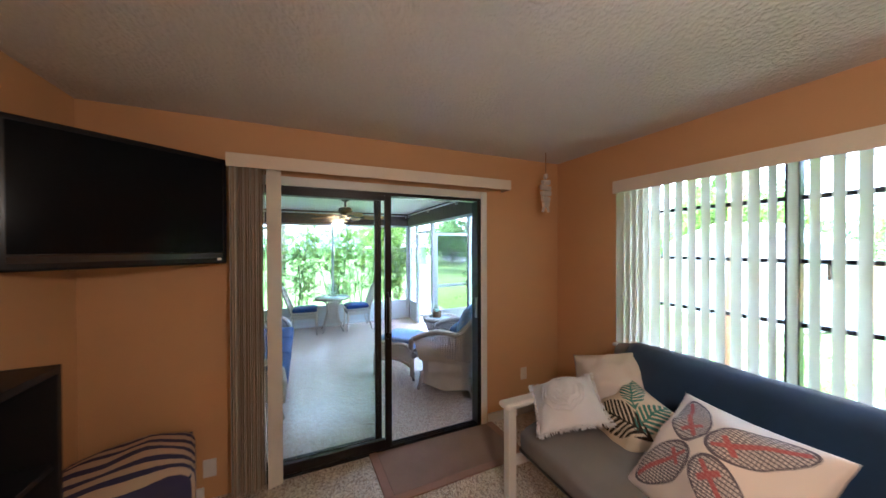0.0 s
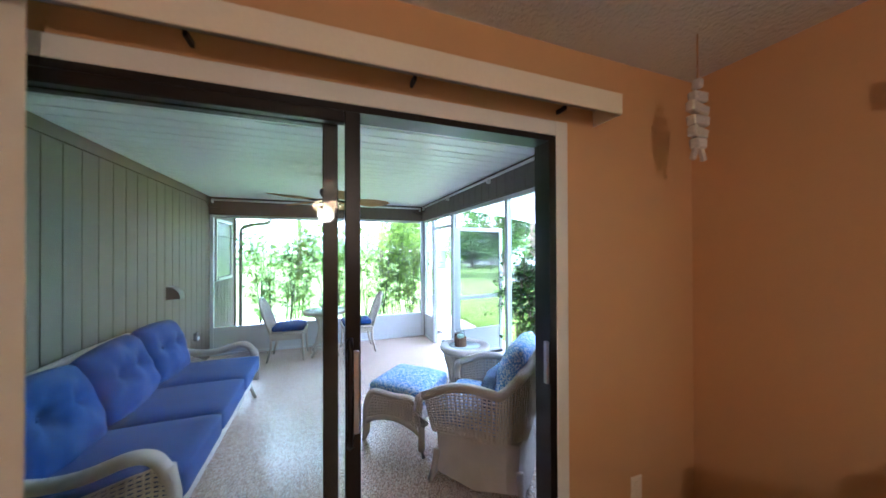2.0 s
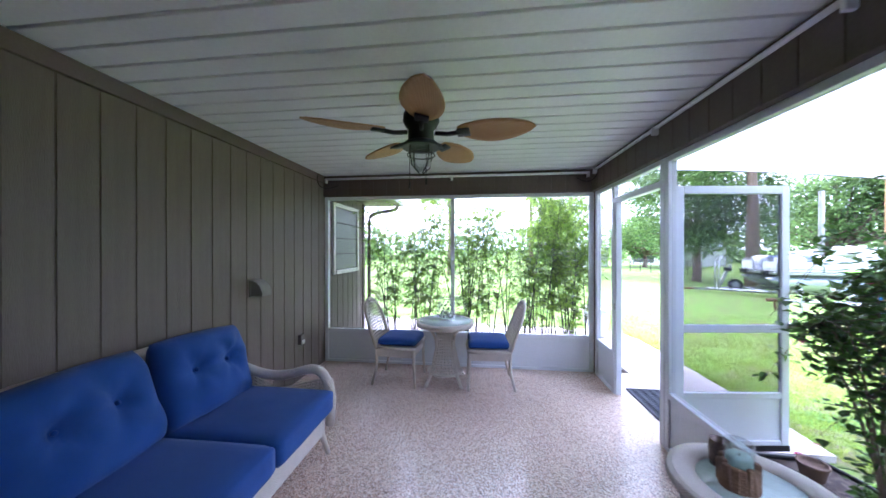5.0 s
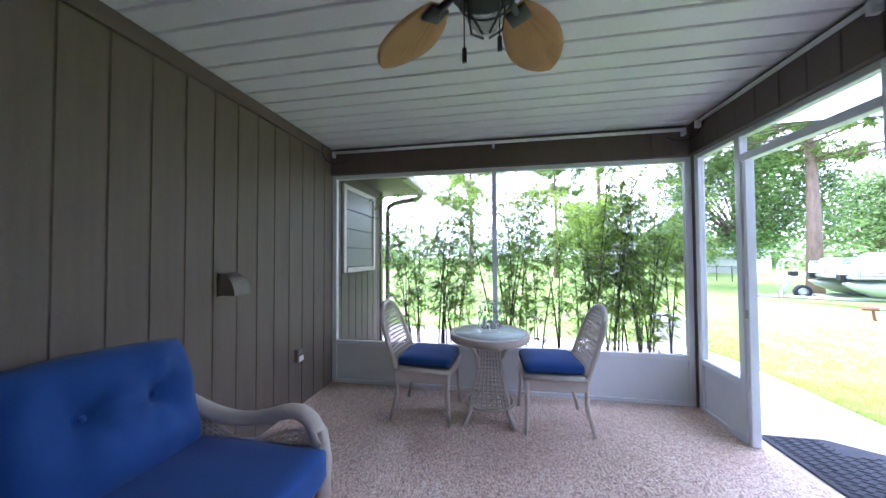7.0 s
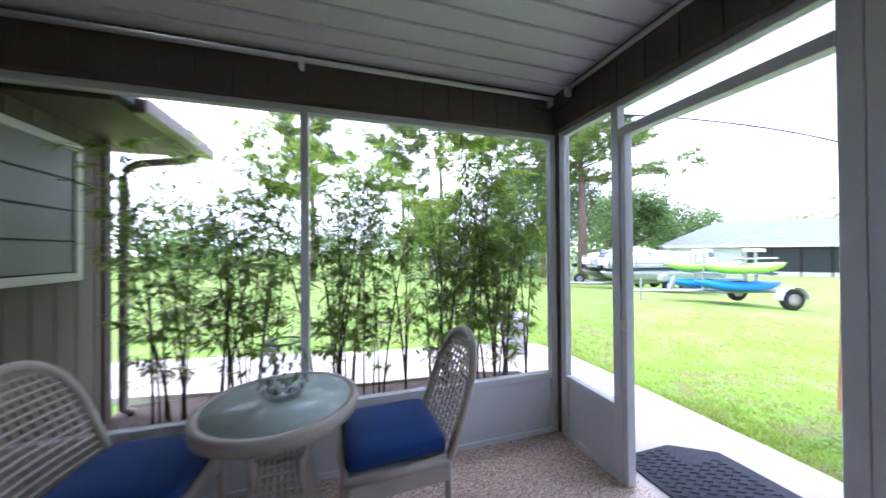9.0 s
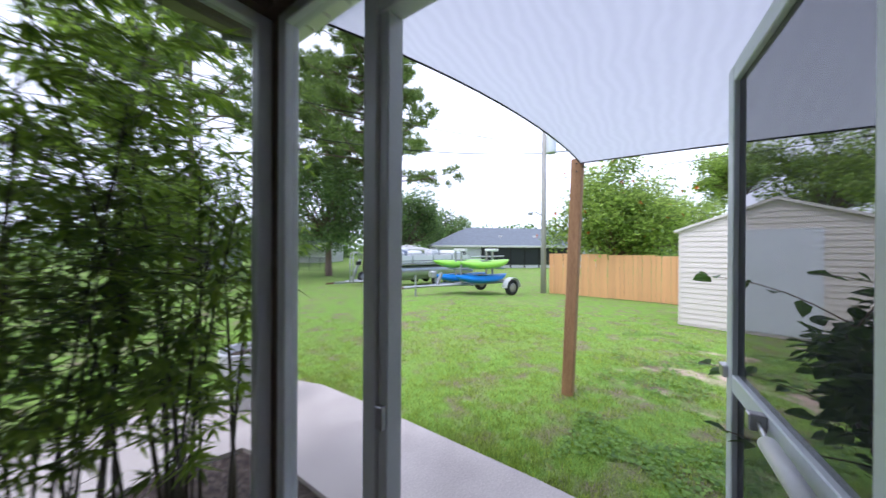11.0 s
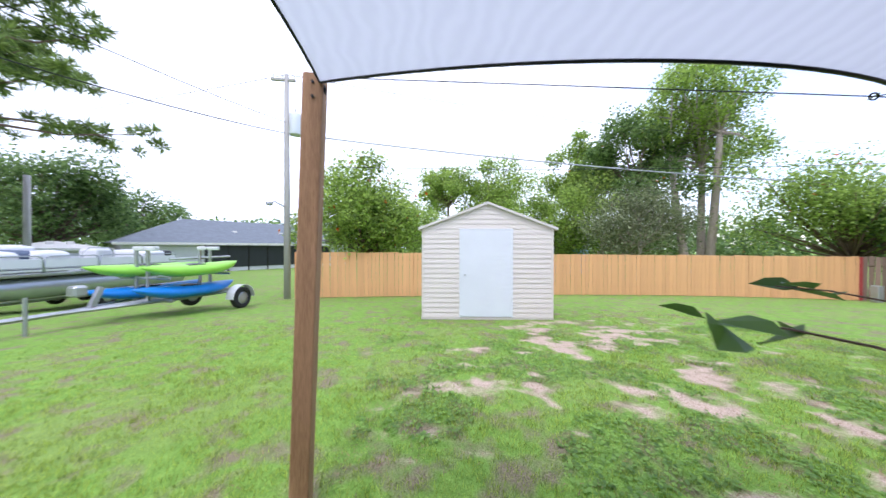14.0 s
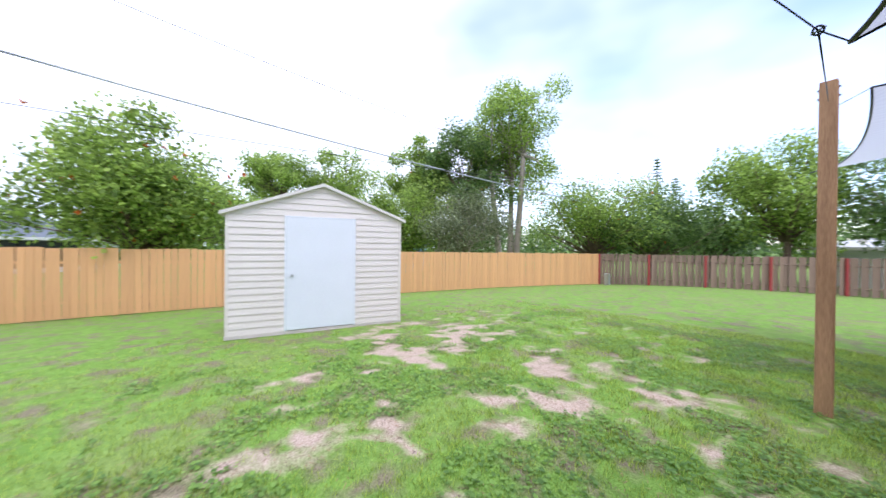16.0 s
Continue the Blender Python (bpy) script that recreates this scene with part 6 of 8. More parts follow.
def grass_blades():
    rng = random.Random(11)
    verts, faces = [], []
    while len(faces) < 190000:
        # denser close to the walk
        x, y = 3.55 + 7.0 * rng.random() ** 1.5, rng.uniform(-1.2, 11.5)
        # thinning out towards the far lawn
        if bareness(x, y) > 0.15 + 0.25 * rng.random() or rng.random() < max((x - 6.0) / 4.5, (y - 7.0) / 4.5):
            continue
        z = ground_z(x, y) - 0.006
        tall = 0.5 + 0.5 * noise.noise((x * 1.1, y * 1.1, 5))
        for k in range(5):
            a = rng.uniform(0, 6.283)
            h = rng.uniform(0.015, 0.04) + 0.075 * tall ** 2 * rng.random()
            w = rng.uniform(0.0016, 0.0032)
            bx, by = x + rng.uniform(-0.03, 0.03), y + rng.uniform(-0.03, 0.03)
            lx, ly = math.cos(a) * h * rng.uniform(0.2, 0.9), math.sin(a) * h * rng.uniform(0.2, 0.9)
            i = len(verts)
            verts += [(bx - w * math.sin(a), by + w * math.cos(a), z), (bx + w * math.sin(a), by - w * math.cos(a), z), (bx + lx, by + ly, z + h)]
            faces.append((i, i + 1, i + 2))
    tagged(new("grass", scatter_mesh("grass", verts, faces, BLADE)), "short green grass blades over the lawn", "grass", "", "stuff")
    # clover-like weeds in the worn ground
    verts, faces = [], []
    rng = random.Random(12)
    while len(faces) < 15000:
        x, y = 3.7 + 4.5 * rng.random() ** 1.3, rng.uniform(-0.6, 6.2)
        if noise.noise((x * 1.3, y * 1.3, 21)) < 0.02 or bareness(x, y) > 0.55:
            continue
        z = ground_z(x, y)
        r = rng.uniform(0.008, 0.017)
        t = rng.uniform(0, 6.28)
        zz = z + rng.uniform(0.008, 0.03)
        i = len(verts)
        tilt = rng.uniform(-0.5, 0.5)
        for q in range(5):
            c, s = math.cos(t + q * 1.2566), math.sin(t + q * 1.2566)
            verts.append((x + r * c, y + r * s, zz + tilt * r * c))
        faces.append(tuple(range(i, i + 5)))
    tagged(new("ground_weeds", scatter_mesh("weeds", verts, faces, leaf("weed_leaf", (0.21, 0.38, 0.09), 0.35, 0.5, 0.45))), "low round-leaved weeds among the grass", "weeds", "", "stuff")

    # dry straw lying on the worn ground
    verts, faces = [], []
    rng = random.Random(14)
    while len(faces) < 11000:
        x, y = 3.7 + 6.0 * rng.random() ** 1.3, rng.uniform(-1.2, 7.2)
        if bareness(x, y) < 0.10 + 0.1 * rng.random():
            continue
        z = ground_z(x, y) + 0.012 * noise.noise((x * 1.7, y * 1.7, 0)) + rng.uniform(0.001, 0.008)
        a, L, w = rng.uniform(0, 6.283), rng.uniform(0.02, 0.07), rng.uniform(0.0012, 0.003)
        c, q = math.cos(a), math.sin(a)
        i = len(verts)
        verts += [(x - w * q, y + w * c, z), (x + w * q, y - w * c, z), (x + L * c, y + L * q, z + rng.uniform(0.0, 0.012))]
        faces.append((i, i + 1, i + 2))
    tagged(new("dry_straw", scatter_mesh("dry_straw", verts, faces, leaf("dry_straw", (0.24, 0.17, 0.12), 0.55, 0.8, 0.1))), "brown dry straw scattered on the worn lawn", "straw", "", "stuff")


grass_blades()

# concrete walk: from the door round behind the bamboo bed
bm = bmesh.new()
pts = [(XR + 0.10, 5.46), (3.46, 5.46)] + [(3.50, 6.2), (3.52, 7.6), (3.50, 8.35), (3.38, 8.72), (3.1, 8.92), (2.4, 9.0), (1.2, 9.12), (-1.5, 9.65), (-9, 10.6), (-9, 9.3), (-1.6, 8.55), (1.0, 8.10), (2.2, 8.02), (2.62, 7.90), (2.70, 7.5), (2.70, YF + 0.1), (XR + 0.10, YF + 0.1)]
top = [bm.verts.new((x, y, -0.045 - 0.003 * max(0, y - 8))) for x, y in pts]
low = [bm.verts.new((x, y, -0.22)) for x, y in pts]
bm.faces.new(top)
for i in range(len(pts)):
    k = (i + 1) % len(pts)
    bm.faces.new((top[i], low[i], low[k], top[k]))
structure("pavement", bm, CONCRETE, "pale concrete walk curving round the porch", "pavement")
structure("garden_bed_1", B(-1.05, 2.70, YF + 0.10, 8.35, -0.3, -0.075), SOIL, "dark mulch bed under the bamboo", "garden bed")
structure("garden_bed_2", B(XR + 0.10, 3.34, 2.2, 5.455, -0.3, -0.07), SOIL, "dark mulch bed beside the porch", "garden bed")
bm = T([(3.35, 2.3, -0.06), (3.36, 4.0, -0.06), (3.36, 5.2, -0.06), (3.30, 5.42, -0.055), (2.5, 5.44, -0.05)], 0.016, 8)
tagged(part("bed_edging", bm, DARK, smooth=True), "black plastic edging round the mulch bed", "edging", "", "structure")


def door_mat():
    s = thing("door_mat", "charcoal ribbed rubber door mat on the concrete walk", "door mat", (2.76, 5.98, -0.045))
    bm = bmesh.new()
    o = [(-0.30, -0.45), (0.22, -0.45), (0.34, -0.30), (0.34, 0.28), (0.10, 0.44), (-0.30, 0.44)]
    t = [bm.verts.new((x, y, 0.014)) for x, y in o]
    d = [bm.verts.new((x, y, 0.0)) for x, y in o]
    bm.faces.new(t)
    for i in range(6):
        bm.faces.new((t[i], d[i], d[(i + 1) % 6], t[(i + 1) % 6]))
    part("base", bm, MAT_DARK, s)
    bm = bmesh.new()
    for i in range(24):
        y = -0.42 + 0.036 * i
        x1 = 0.20 if y < -0.36 else (0.30 if y < 0.24 else 0.10)
        tube(bm, [(-0.27 + 0.04 * k, y + 0.012 * (-1) ** k, 0.015) for k in range(int((x1 + 0.27) / 0.04))], 0.005, 4)
    part("ribs", bm, MAT_DARK, s)


door_mat()


def bamboo():
    rng = random.Random(3)
    culms, leaves = [], []
    groups = [(-0.45, 7.75, 8, 2.0, 0.3), (0.1, 7.7, 12, 2.1, 0.4), (0.75, 7.65, 13, 2.15, 0.45), (1.35, 7.6, 7, 2.05, 0.35), (1.80, 7.5, 13, 2.15, 0.33), (2.20, 7.45, 13, 2.05, 0.24)]
    for gi, (cx, cy, n, h, sp) in enumerate(groups):
        s = thing("bamboo", "clump of dark-stemmed bamboo with bright narrow leaves", "bamboo", (cx, cy, -0.08), 0, "bamboo clumps behind the screen")
        verts, faces = [], []
        for k in range(n):
            bmc = bmesh.new()
            bx, by = rng.gauss(0, sp * 0.45), rng.gauss(0, 0.12)
            hh = h * rng.uniform(0.72, 1.18)
            lx, ly = min(0.14, rng.gauss(0.0, 0.15)), min(0.10, rng.gauss(0, 0.11))
            pts = [Vector((bx + lx * (t / 8) ** 1.5 * hh, by + ly * (t / 8) ** 1.5 * hh, hh * t / 8)) for t in range(9)]
            tube(bmc, pts, rng.uniform(0.007, 0.014), 6, r1=0.002)
            twigs = int(30 * hh / 2)
            for q in range(twigs):
                f = 0.20 + 0.80 * rng.random() ** 0.75
                p = pts[0].lerp(pts[8], f)
                i0 = min(7, int(f * 8))
                p = pts[i0].lerp(pts[i0 + 1], f * 8 - i0)
                a = rng.uniform(0, 6.283)
                L = rng.uniform(0.10, 0.34)
                tip = p + Vector((math.cos(a) * L, math.sin(a) * L * 0.8, rng.uniform(-0.02, 0.20)))
                tube(bmc, [p, (p + tip) / 2 + Vector((0, 0, 0.03)), tip], 0.0018, 3)
                for _ in range(rng.randint(11, 16)):
                    o = p.lerp(tip, rng.uniform(0.3, 1.05))
                    b = a + rng.gauss(0, 0.9)
                    ll, w = rng.uniform(0.065, 0.135), rng.uniform(0.007, 0.0125)
                    d = Vector((math.cos(b), math.sin(b), rng.uniform(-0.9, 0.25))).normalized()
                    sd = d.cross(Vector((rng.uniform(-0.4, 0.4), rng.uniform(-0.4, 0.4), 1))).normalized() * w
                    i = len(verts)
                    verts += [o, o + d * ll * 0.35 + sd, o + d * ll, o + d * ll * 0.35 - sd]
                    faces.append((i, i + 1, i + 2, i + 3))
            part("culm", bmc, CULM, s)
        ob = new("foliage", scatter_mesh("foliage", verts, faces, BAMBOO_LEAF))
        ob.parent = s
        ob["label"] = "bright narrow leaves"


bamboo()


def shrub():
    """A bougainvillea trained along the side screens, with long arching shoots."""
    rng = random.Random(8)
    s = thing("bougainvillea", "dense bougainvillea shrub with dark leaves and pink bracts beside the porch", "shrub", (3.02, 4.3, -0.08))
    bmc = bmesh.new()
    verts, faces, fv, ff = [], [], [], []

    def leaf_at(o, d, L):
        d = d.normalized()
        up = Vector((rng.gauss(0, 0.35), rng.gauss(0, 0.35), 1)).normalized()
        sd = d.cross(up)
        if sd.length < 1e-3:
            return
        sd = sd.normalized() * L * 0.36
        nrm = sd.cross(d).normalized() * L * 0.10
        i = len(verts)
        verts.extend([o, o + d * L * 0.3 + sd + nrm, o + d * L * 0.66 + sd * 0.75 + nrm, o + d * L, o + d * L * 0.66 - sd * 0.75 + nrm, o + d * L * 0.3 - sd + nrm, o + d * L * 0.5])
        faces.extend([(i, i + 1, i + 2, i + 6), (i + 6, i + 2, i + 3), (i + 6, i + 3, i + 4), (i, i + 6, i + 4, i + 5)])

    def shoot(pts, n, L0=0.055, r=0.006, spread=0.05):
        tube(bmc, pts, r, 5, r1=r * 0.35)
        for k in range(n):
            t = rng.random() * (len(pts) - 1)
            i = min(len(pts) - 2, int(t))
            o = Vector(pts[i]).lerp(Vector(pts[i + 1]), t - i)
            d = Vector((rng.gauss(0, 1), rng.gauss(0, 1), rng.gauss(-0.15, 0.5)))
            o = o + d.normalized() * rng.uniform(0, spread)
            leaf_at(o, d, L0 * rng.uniform(0.65, 1.3))

    stems = [(-0.05, 0.45), (0.0, 0.2), (0.05, -0.15), (0.0, -0.5), (0.1, 0.6), (0.05, -0.9), (0.15, 0.35), (0.12, -0.3)]

    def tame(p):
        """Keep clear of the screens, and lower towards the door."""
        p.x = max(p.x, -0.62)
        p.y = min(p.y, 0.85)
        if p.y > 0.4:
            p.x = min(p.x, 0.34)
        p.z = min(p.z, 2.05 - 1.0 * max(0.0, p.y - 0.25) / 0.6 + rng.uniform(-0.08, 0.05))
        return p

    for bx, by in stems:
        for _ in range(9):
            h = rng.uniform(1.0, 1.95)
            dx, dy = rng.gauss(0.08, 0.17), rng.gauss(0.0, 0.30)
            a, c = Vector((bx, by, 0)), Vector((bx + dx, by + dy, h))
            pts = [tame(p) for p in bez(a, a + Vector((0, 0, h * 0.5)), c - Vector((dx * 0.5, dy * 0.3, h * 0.15)), c, 8)]
            shoot(pts, 36, spread=0.09)
            for q in range(5):
                i = rng.randint(3, 8)
                o = pts[i]
                e = tame(o + Vector((rng.gauss(0.08, 0.18), rng.gauss(0, 0.26), rng.gauss(0.02, 0.16))))
                shoot([o, (o + e) / 2 + Vector((0, 0, 0.02)), e], 15, r=0.003, spread=0.05)
    # long shoots reaching over the walk and the lawn
    for e, n in (((0.48, 1.14, 1.26), 24), ((0.65, 0.80, 1.28), 22), ((0.40, 1.18, 0.90), 20), ((0.02, 1.15, 0.80), 20), ((0.5, 0.0, 1.9), 20), ((0.05, -0.2, 2.2), 18)):
        a = Vector((0.10, e[1] * 0.5, min(0.85, e[2] * 0.75)))
        shoot(bez(a, a + Vector((0.05, 0.15 * e[1], 0.25)), Vector(e) - Vector((0.1, 0.25, 0.0)), e, 10), n, 0.068, 0.004, 0.025)
    for k in range(34):
        o = tame(Vector((rng.gauss(0.15, 0.22), rng.gauss(0.0, 0.5), rng.uniform(0.2, 1.4))))
        bmf = bmesh.new()
        for q in range(5):
            a = q * 1.2566 + rng.random()
            d = Vector((math.cos(a), math.sin(a), rng.uniform(-0.3, 0.6))).normalized() * 0.024
            sd = d.cross(Vector((0, 0, 1))).normalized() * 0.011
            bmf.faces.new([bmf.verts.new(v) for v in (o, o + d * 0.5 + sd, o + d, o + d * 0.5 - sd)])
        part("bract", bmf, PINK, s, "magenta bract")
    part("woody_frame", bmc, BARK, s, "thin brown canes")
    for nm, v, f, m, lab in (("foliage", verts, faces, SHRUB_LEAF, "dark pointed leaves"),):
        ob = new(nm, scatter_mesh(nm, v, f, m))
        ob.parent = s
        ob["label"] = lab
    p = thing("plant_pot", "small brown clay pot in the mulch bed", "plant pot", (3.10, 5.24, -0.07))
    part("pot", lathe([(0.0, 0.0), (0.055, 0.0), (0.075, 0.09), (0.08, 0.095), (0.08, 0.105), (0.07, 0.105), (0.067, 0.085), (0.0, 0.08)], 22), paint("clay", (0.16, 0.10, 0.07), 0.85, 0.2, 9, 90, 0.3), p, smooth=True)


shrub()


def house_eave():
    """The house past the far screen: window, eave with gutter, downspout."""
    w = thing("window_2", "white-framed awning window of four obscured panes in the house wall", "window", kind="structure")
    x, y0, y1, z0, z1 = XL, 6.93, 7.80, 1.09, 2.07
    t = 0.055
    bm = bmesh.new()
    box(bm, x, x + 0.03, y0, y0 + t, z0, z1, 0.004)
    box(bm, x, x + 0.03, y1 - t, y1, z0, z1, 0.004)
    box(bm, x, x + 0.03, y0 + t, y1 - t, z1 - t, z1, 0.004)
    box(bm, x, x + 0.045, y0 + t, y1 - t, z0, z0 + t, 0.004)
    part("window_frame", bm, WHITE_TRIM, w)
    ph = (z1 - z0 - 2 * t) / 4
    pane = paint("obscured_glass", (0.30, 0.30, 0.30), 0.25, 0.08, 5, 60, 0.05)
    for i in range(4):
        z = z0 + t + i * ph
        part("pane", B(x + 0.004, x + 0.012, y0 + t, y1 - t, z + 0.012, z + ph - 0.002), pane, w)
        part("bar", B(x + 0.004, x + 0.02, y0 + t, y1 - t, z, z + 0.012), BRONZE, w)
    structure("eave_1", B(XL - 0.3, -0.52, YF + 0.45, 8.42, 2.20, 2.23), HEADER, "brown boarded eave soffit", "eave")
    bm = bmesh.new()
    box(bm, XL - 0.3, -0.48, YF + 0.45, 8.46, 2.23, 2.34)
    structure("roof_1", bm, ROOF_GREY, "grey shingle roof edge of the house", "roof")
    gm = paint("brown_gutter", (0.22, 0.19, 0.17), 0.4, 0.1, 5, 60, 0.05, metal=0.3)
    tagged(part("gutter", B(-0.52, -0.42, YF + 0.58, 8.44, 2.19, 2.29, 0.015), gm), "brown metal gutter along the eave", "gutter")
    pts = bez((-0.47, 8.20, 2.19), (-0.47, 8.20, 2.02), (-0.97, 8.14, 2.14), (-0.97, 8.14, 1.92), 12) + [(-0.97, 8.14, 1.0), (-0.97, 8.14, -0.02), (-0.90, 8.14, -0.06)]
    tagged(part("downspout", T(pts, 0.034, 8), gm, smooth=True), "brown metal downspout at the house corner", "downspout")
    structure("corner_trim", B(XL - 0.02, XL + 0.02, 8.03, 8.11, -0.1, 2.2, 0.003), SIDING_TRIM, "taupe corner board of the house", "trim")
    # porch roof edge outside
    tagged(part("gutter", B(XL - 0.2, XR + 0.30, YF + 0.46, YF + 0.56, 2.30, 2.40, 0.012), gm), "brown metal gutter along the porch roof", "gutter")
    tagged(part("floodlight_arm", T([(XR + 0.10, YF + 0.30, 2.33), (XR + 0.12, YF + 0.32, 2.22), (XR - 0.03, YF + 0.36, 2.18)], 0.014, 8), ALU, smooth=True), "white bracket under the porch eave", "bracket")


house_eave()


def planter():
    p = thing("planter", "large pale glazed planter pot with bare dark soil on the walk", "planter", (2.90, 8.50, -0.05))
    glaze = paint("pale_grey_glaze", (0.62, 0.63, 0.64), 0.22, 0.06, 6, 90, 0.05)
    part("pot", lathe([(0.0, 0.0), (0.115, 0.0), (0.135, 0.02), (0.175, 0.16), (0.205, 0.34), (0.212, 0.44), (0.216, 0.475), (0.214, 0.49), (0.200, 0.492), (0.194, 0.47), (0.190, 0.40), (0.0, 0.40)], 40), glaze, p, smooth=True)
    part("soil", lathe([(0.0, 0.402), (0.188, 0.402), (0.188, 0.425), (0.09, 0.44), (0.0, 0.435)], 28), SOIL, p, "dark potting soil", True)


planter()


def sail(name, label, cs, sag, dip=0.17, n=22, front=None, skew=0.0):
    """A four-cornered shade sail with hollow edges and a corded hem."""
    A, B_, C, D = map(Vector, cs)
    cen = (A + B_ + C + D) / 4
    
    def edge(p, q, t, dip, k=sag, lean=0.0):
        w = 4 * t * (1 - t) * (1 + lean * (1 - 2 * t))
        return p.lerp(q, t) + (cen - (p + q) / 2) * k * w - Vector((0, 0, dip * w))

    s = thing(name, label, "shade sail")
    bm = bmesh.new()
    g = {}
    for i in range(n + 1):
        for j in range(n + 1):
            u, v = i / n, j / n
            e1, e2 = edge(A, B_, u, 0.0), edge(D, C, u, 0.05)
            f1, f2 = edge(A, D, v, 0.0), edge(B_, C, v, dip, front or sag, skew)
            bil = A * (1 - u) * (1 - v) + B_ * u * (1 - v) + C * u * v + D * (1 - u) * v
            p = e1.lerp(e2, v) + f1.lerp(f2, u) - bil
            p.z -= 0.10 * math.sin(math.pi * u) * math.sin(math.pi * v)
            p.z += 0.010 * noise.noise((u * 9, v * 2.0, 1)) * math.sin(math.pi * u) * math.sin(math.pi * v)
            g[i, j] = bm.verts.new(p)
    for i in range(n):
        for j in range(n):
            bm.faces.new((g[i, j], g[i + 1, j], g[i + 1, j + 1], g[i, j + 1]))
    rim = [g[i, 0].co.copy() for i in range(n)] + [g[n, j].co.copy() for j in range(n)] + [g[n - i, n].co.copy() for i in range(n)] + [g[0, n - j].co.copy() for j in range(n)]
    part("cloth", bm, SAIL, s, smooth=True)
    part("hem", T(rim, 0.008, 6, closed=True), DARK, s, "dark corded hem", True)
    return s


P1, P1B = Vector((4.76, 6.27, 2.12)), Vector((4.85, 6.37, -0.12))
P2B = Vector((4.22, 1.67, -0.12))
sail("shade_sail", "pale grey knitted shade sail tied to a wooden post", [(2.38, 7.12, 2.44), (4.72, 6.24, 2.075), (4.06, 3.93, 1.84), (2.40, 3.20, 2.60)], 0.11, 0.16, 26, 0.326, -0.19)
sail("shade_sail", "pale grey knitted shade sail over the window side", [(2.50, 2.10, 2.60), (4.02, 1.55, 2.42), (4.6, -2.2, 2.45), (2.55, -1.9, 2.7)], 0.18)


def sail_post(base, top_p, w, label):
    s = thing("shade_post", label, "post", tuple(base))
    d = top_p - base
    bm = bmesh.new()
    h = d.z
    box(bm, -w / 2, w / 2, -w / 2, w / 2, 0, h, 0.008, seg=2)
    for v in bm.verts:
        k = v.co.z / h
        v.co.x += d.x * k
        v.co.y += d.y * k
    part("timber", bm, POST_WOOD, s)
    bm = bmesh.new()
    for dz in (0.05, 0.12):
        tube(bm, [(d.x - 0.06, d.y, h - dz), (d.x + 0.06, d.y, h - dz)], 0.007, 8)
    tube(bm, [(d.x - 0.02 + 0.018 * math.cos(a), d.y - 0.05, h - 0.07 + 0.018 * math.sin(a)) for a in (i * math.pi / 6 for i in range(12))], 0.004, 6, closed=True)
    part("eye_bolt", bm, DARK, s, "dark steel eye bolts")
    return s


sail_post(P1B, P1, 0.098, "weathered treated-pine shade sail post set in the lawn")
sail_post(P2B, Vector((4.22, 1.62, 2.52)), 0.098, "treated-pine shade sail post with steel eye bolts and cables")
for pts in ([(4.06, 3.93, 1.84), (4.12, 4.02, 1.87)], [(4.12, 4.02, 1.87), (4.22, 1.66, 2.36)], [(4.12, 4.02, 1.87), (4.74, 6.24, 2.11)], [(4.02, 1.55, 2.42), (4.12, 1.58, 2.36), (4.22, 1.62, 2.3)]):
    tagged(part("sail_cable", T(pts, 0.0026, 6), DARK, smooth=True), "thin steel cable tying the shade sail", "cable")
k = thing("cable_knot", "dark steel shackle joining the shade sail cables", "shackle", (4.12, 4.02, 1.87))
part("shackle", T([(0.012 * math.cos(a), 0.004 * math.sin(a), 0.012 * math.sin(a)) for a in (i * math.pi / 8 for i in range(16))], 0.0032, 6, closed=True), DARK, k, smooth=True)
part("pin", T([(-0.016, 0.0, 0.006), (0.016, 0.0, -0.006)], 0.003, 6), GALV, k, "steel pin")


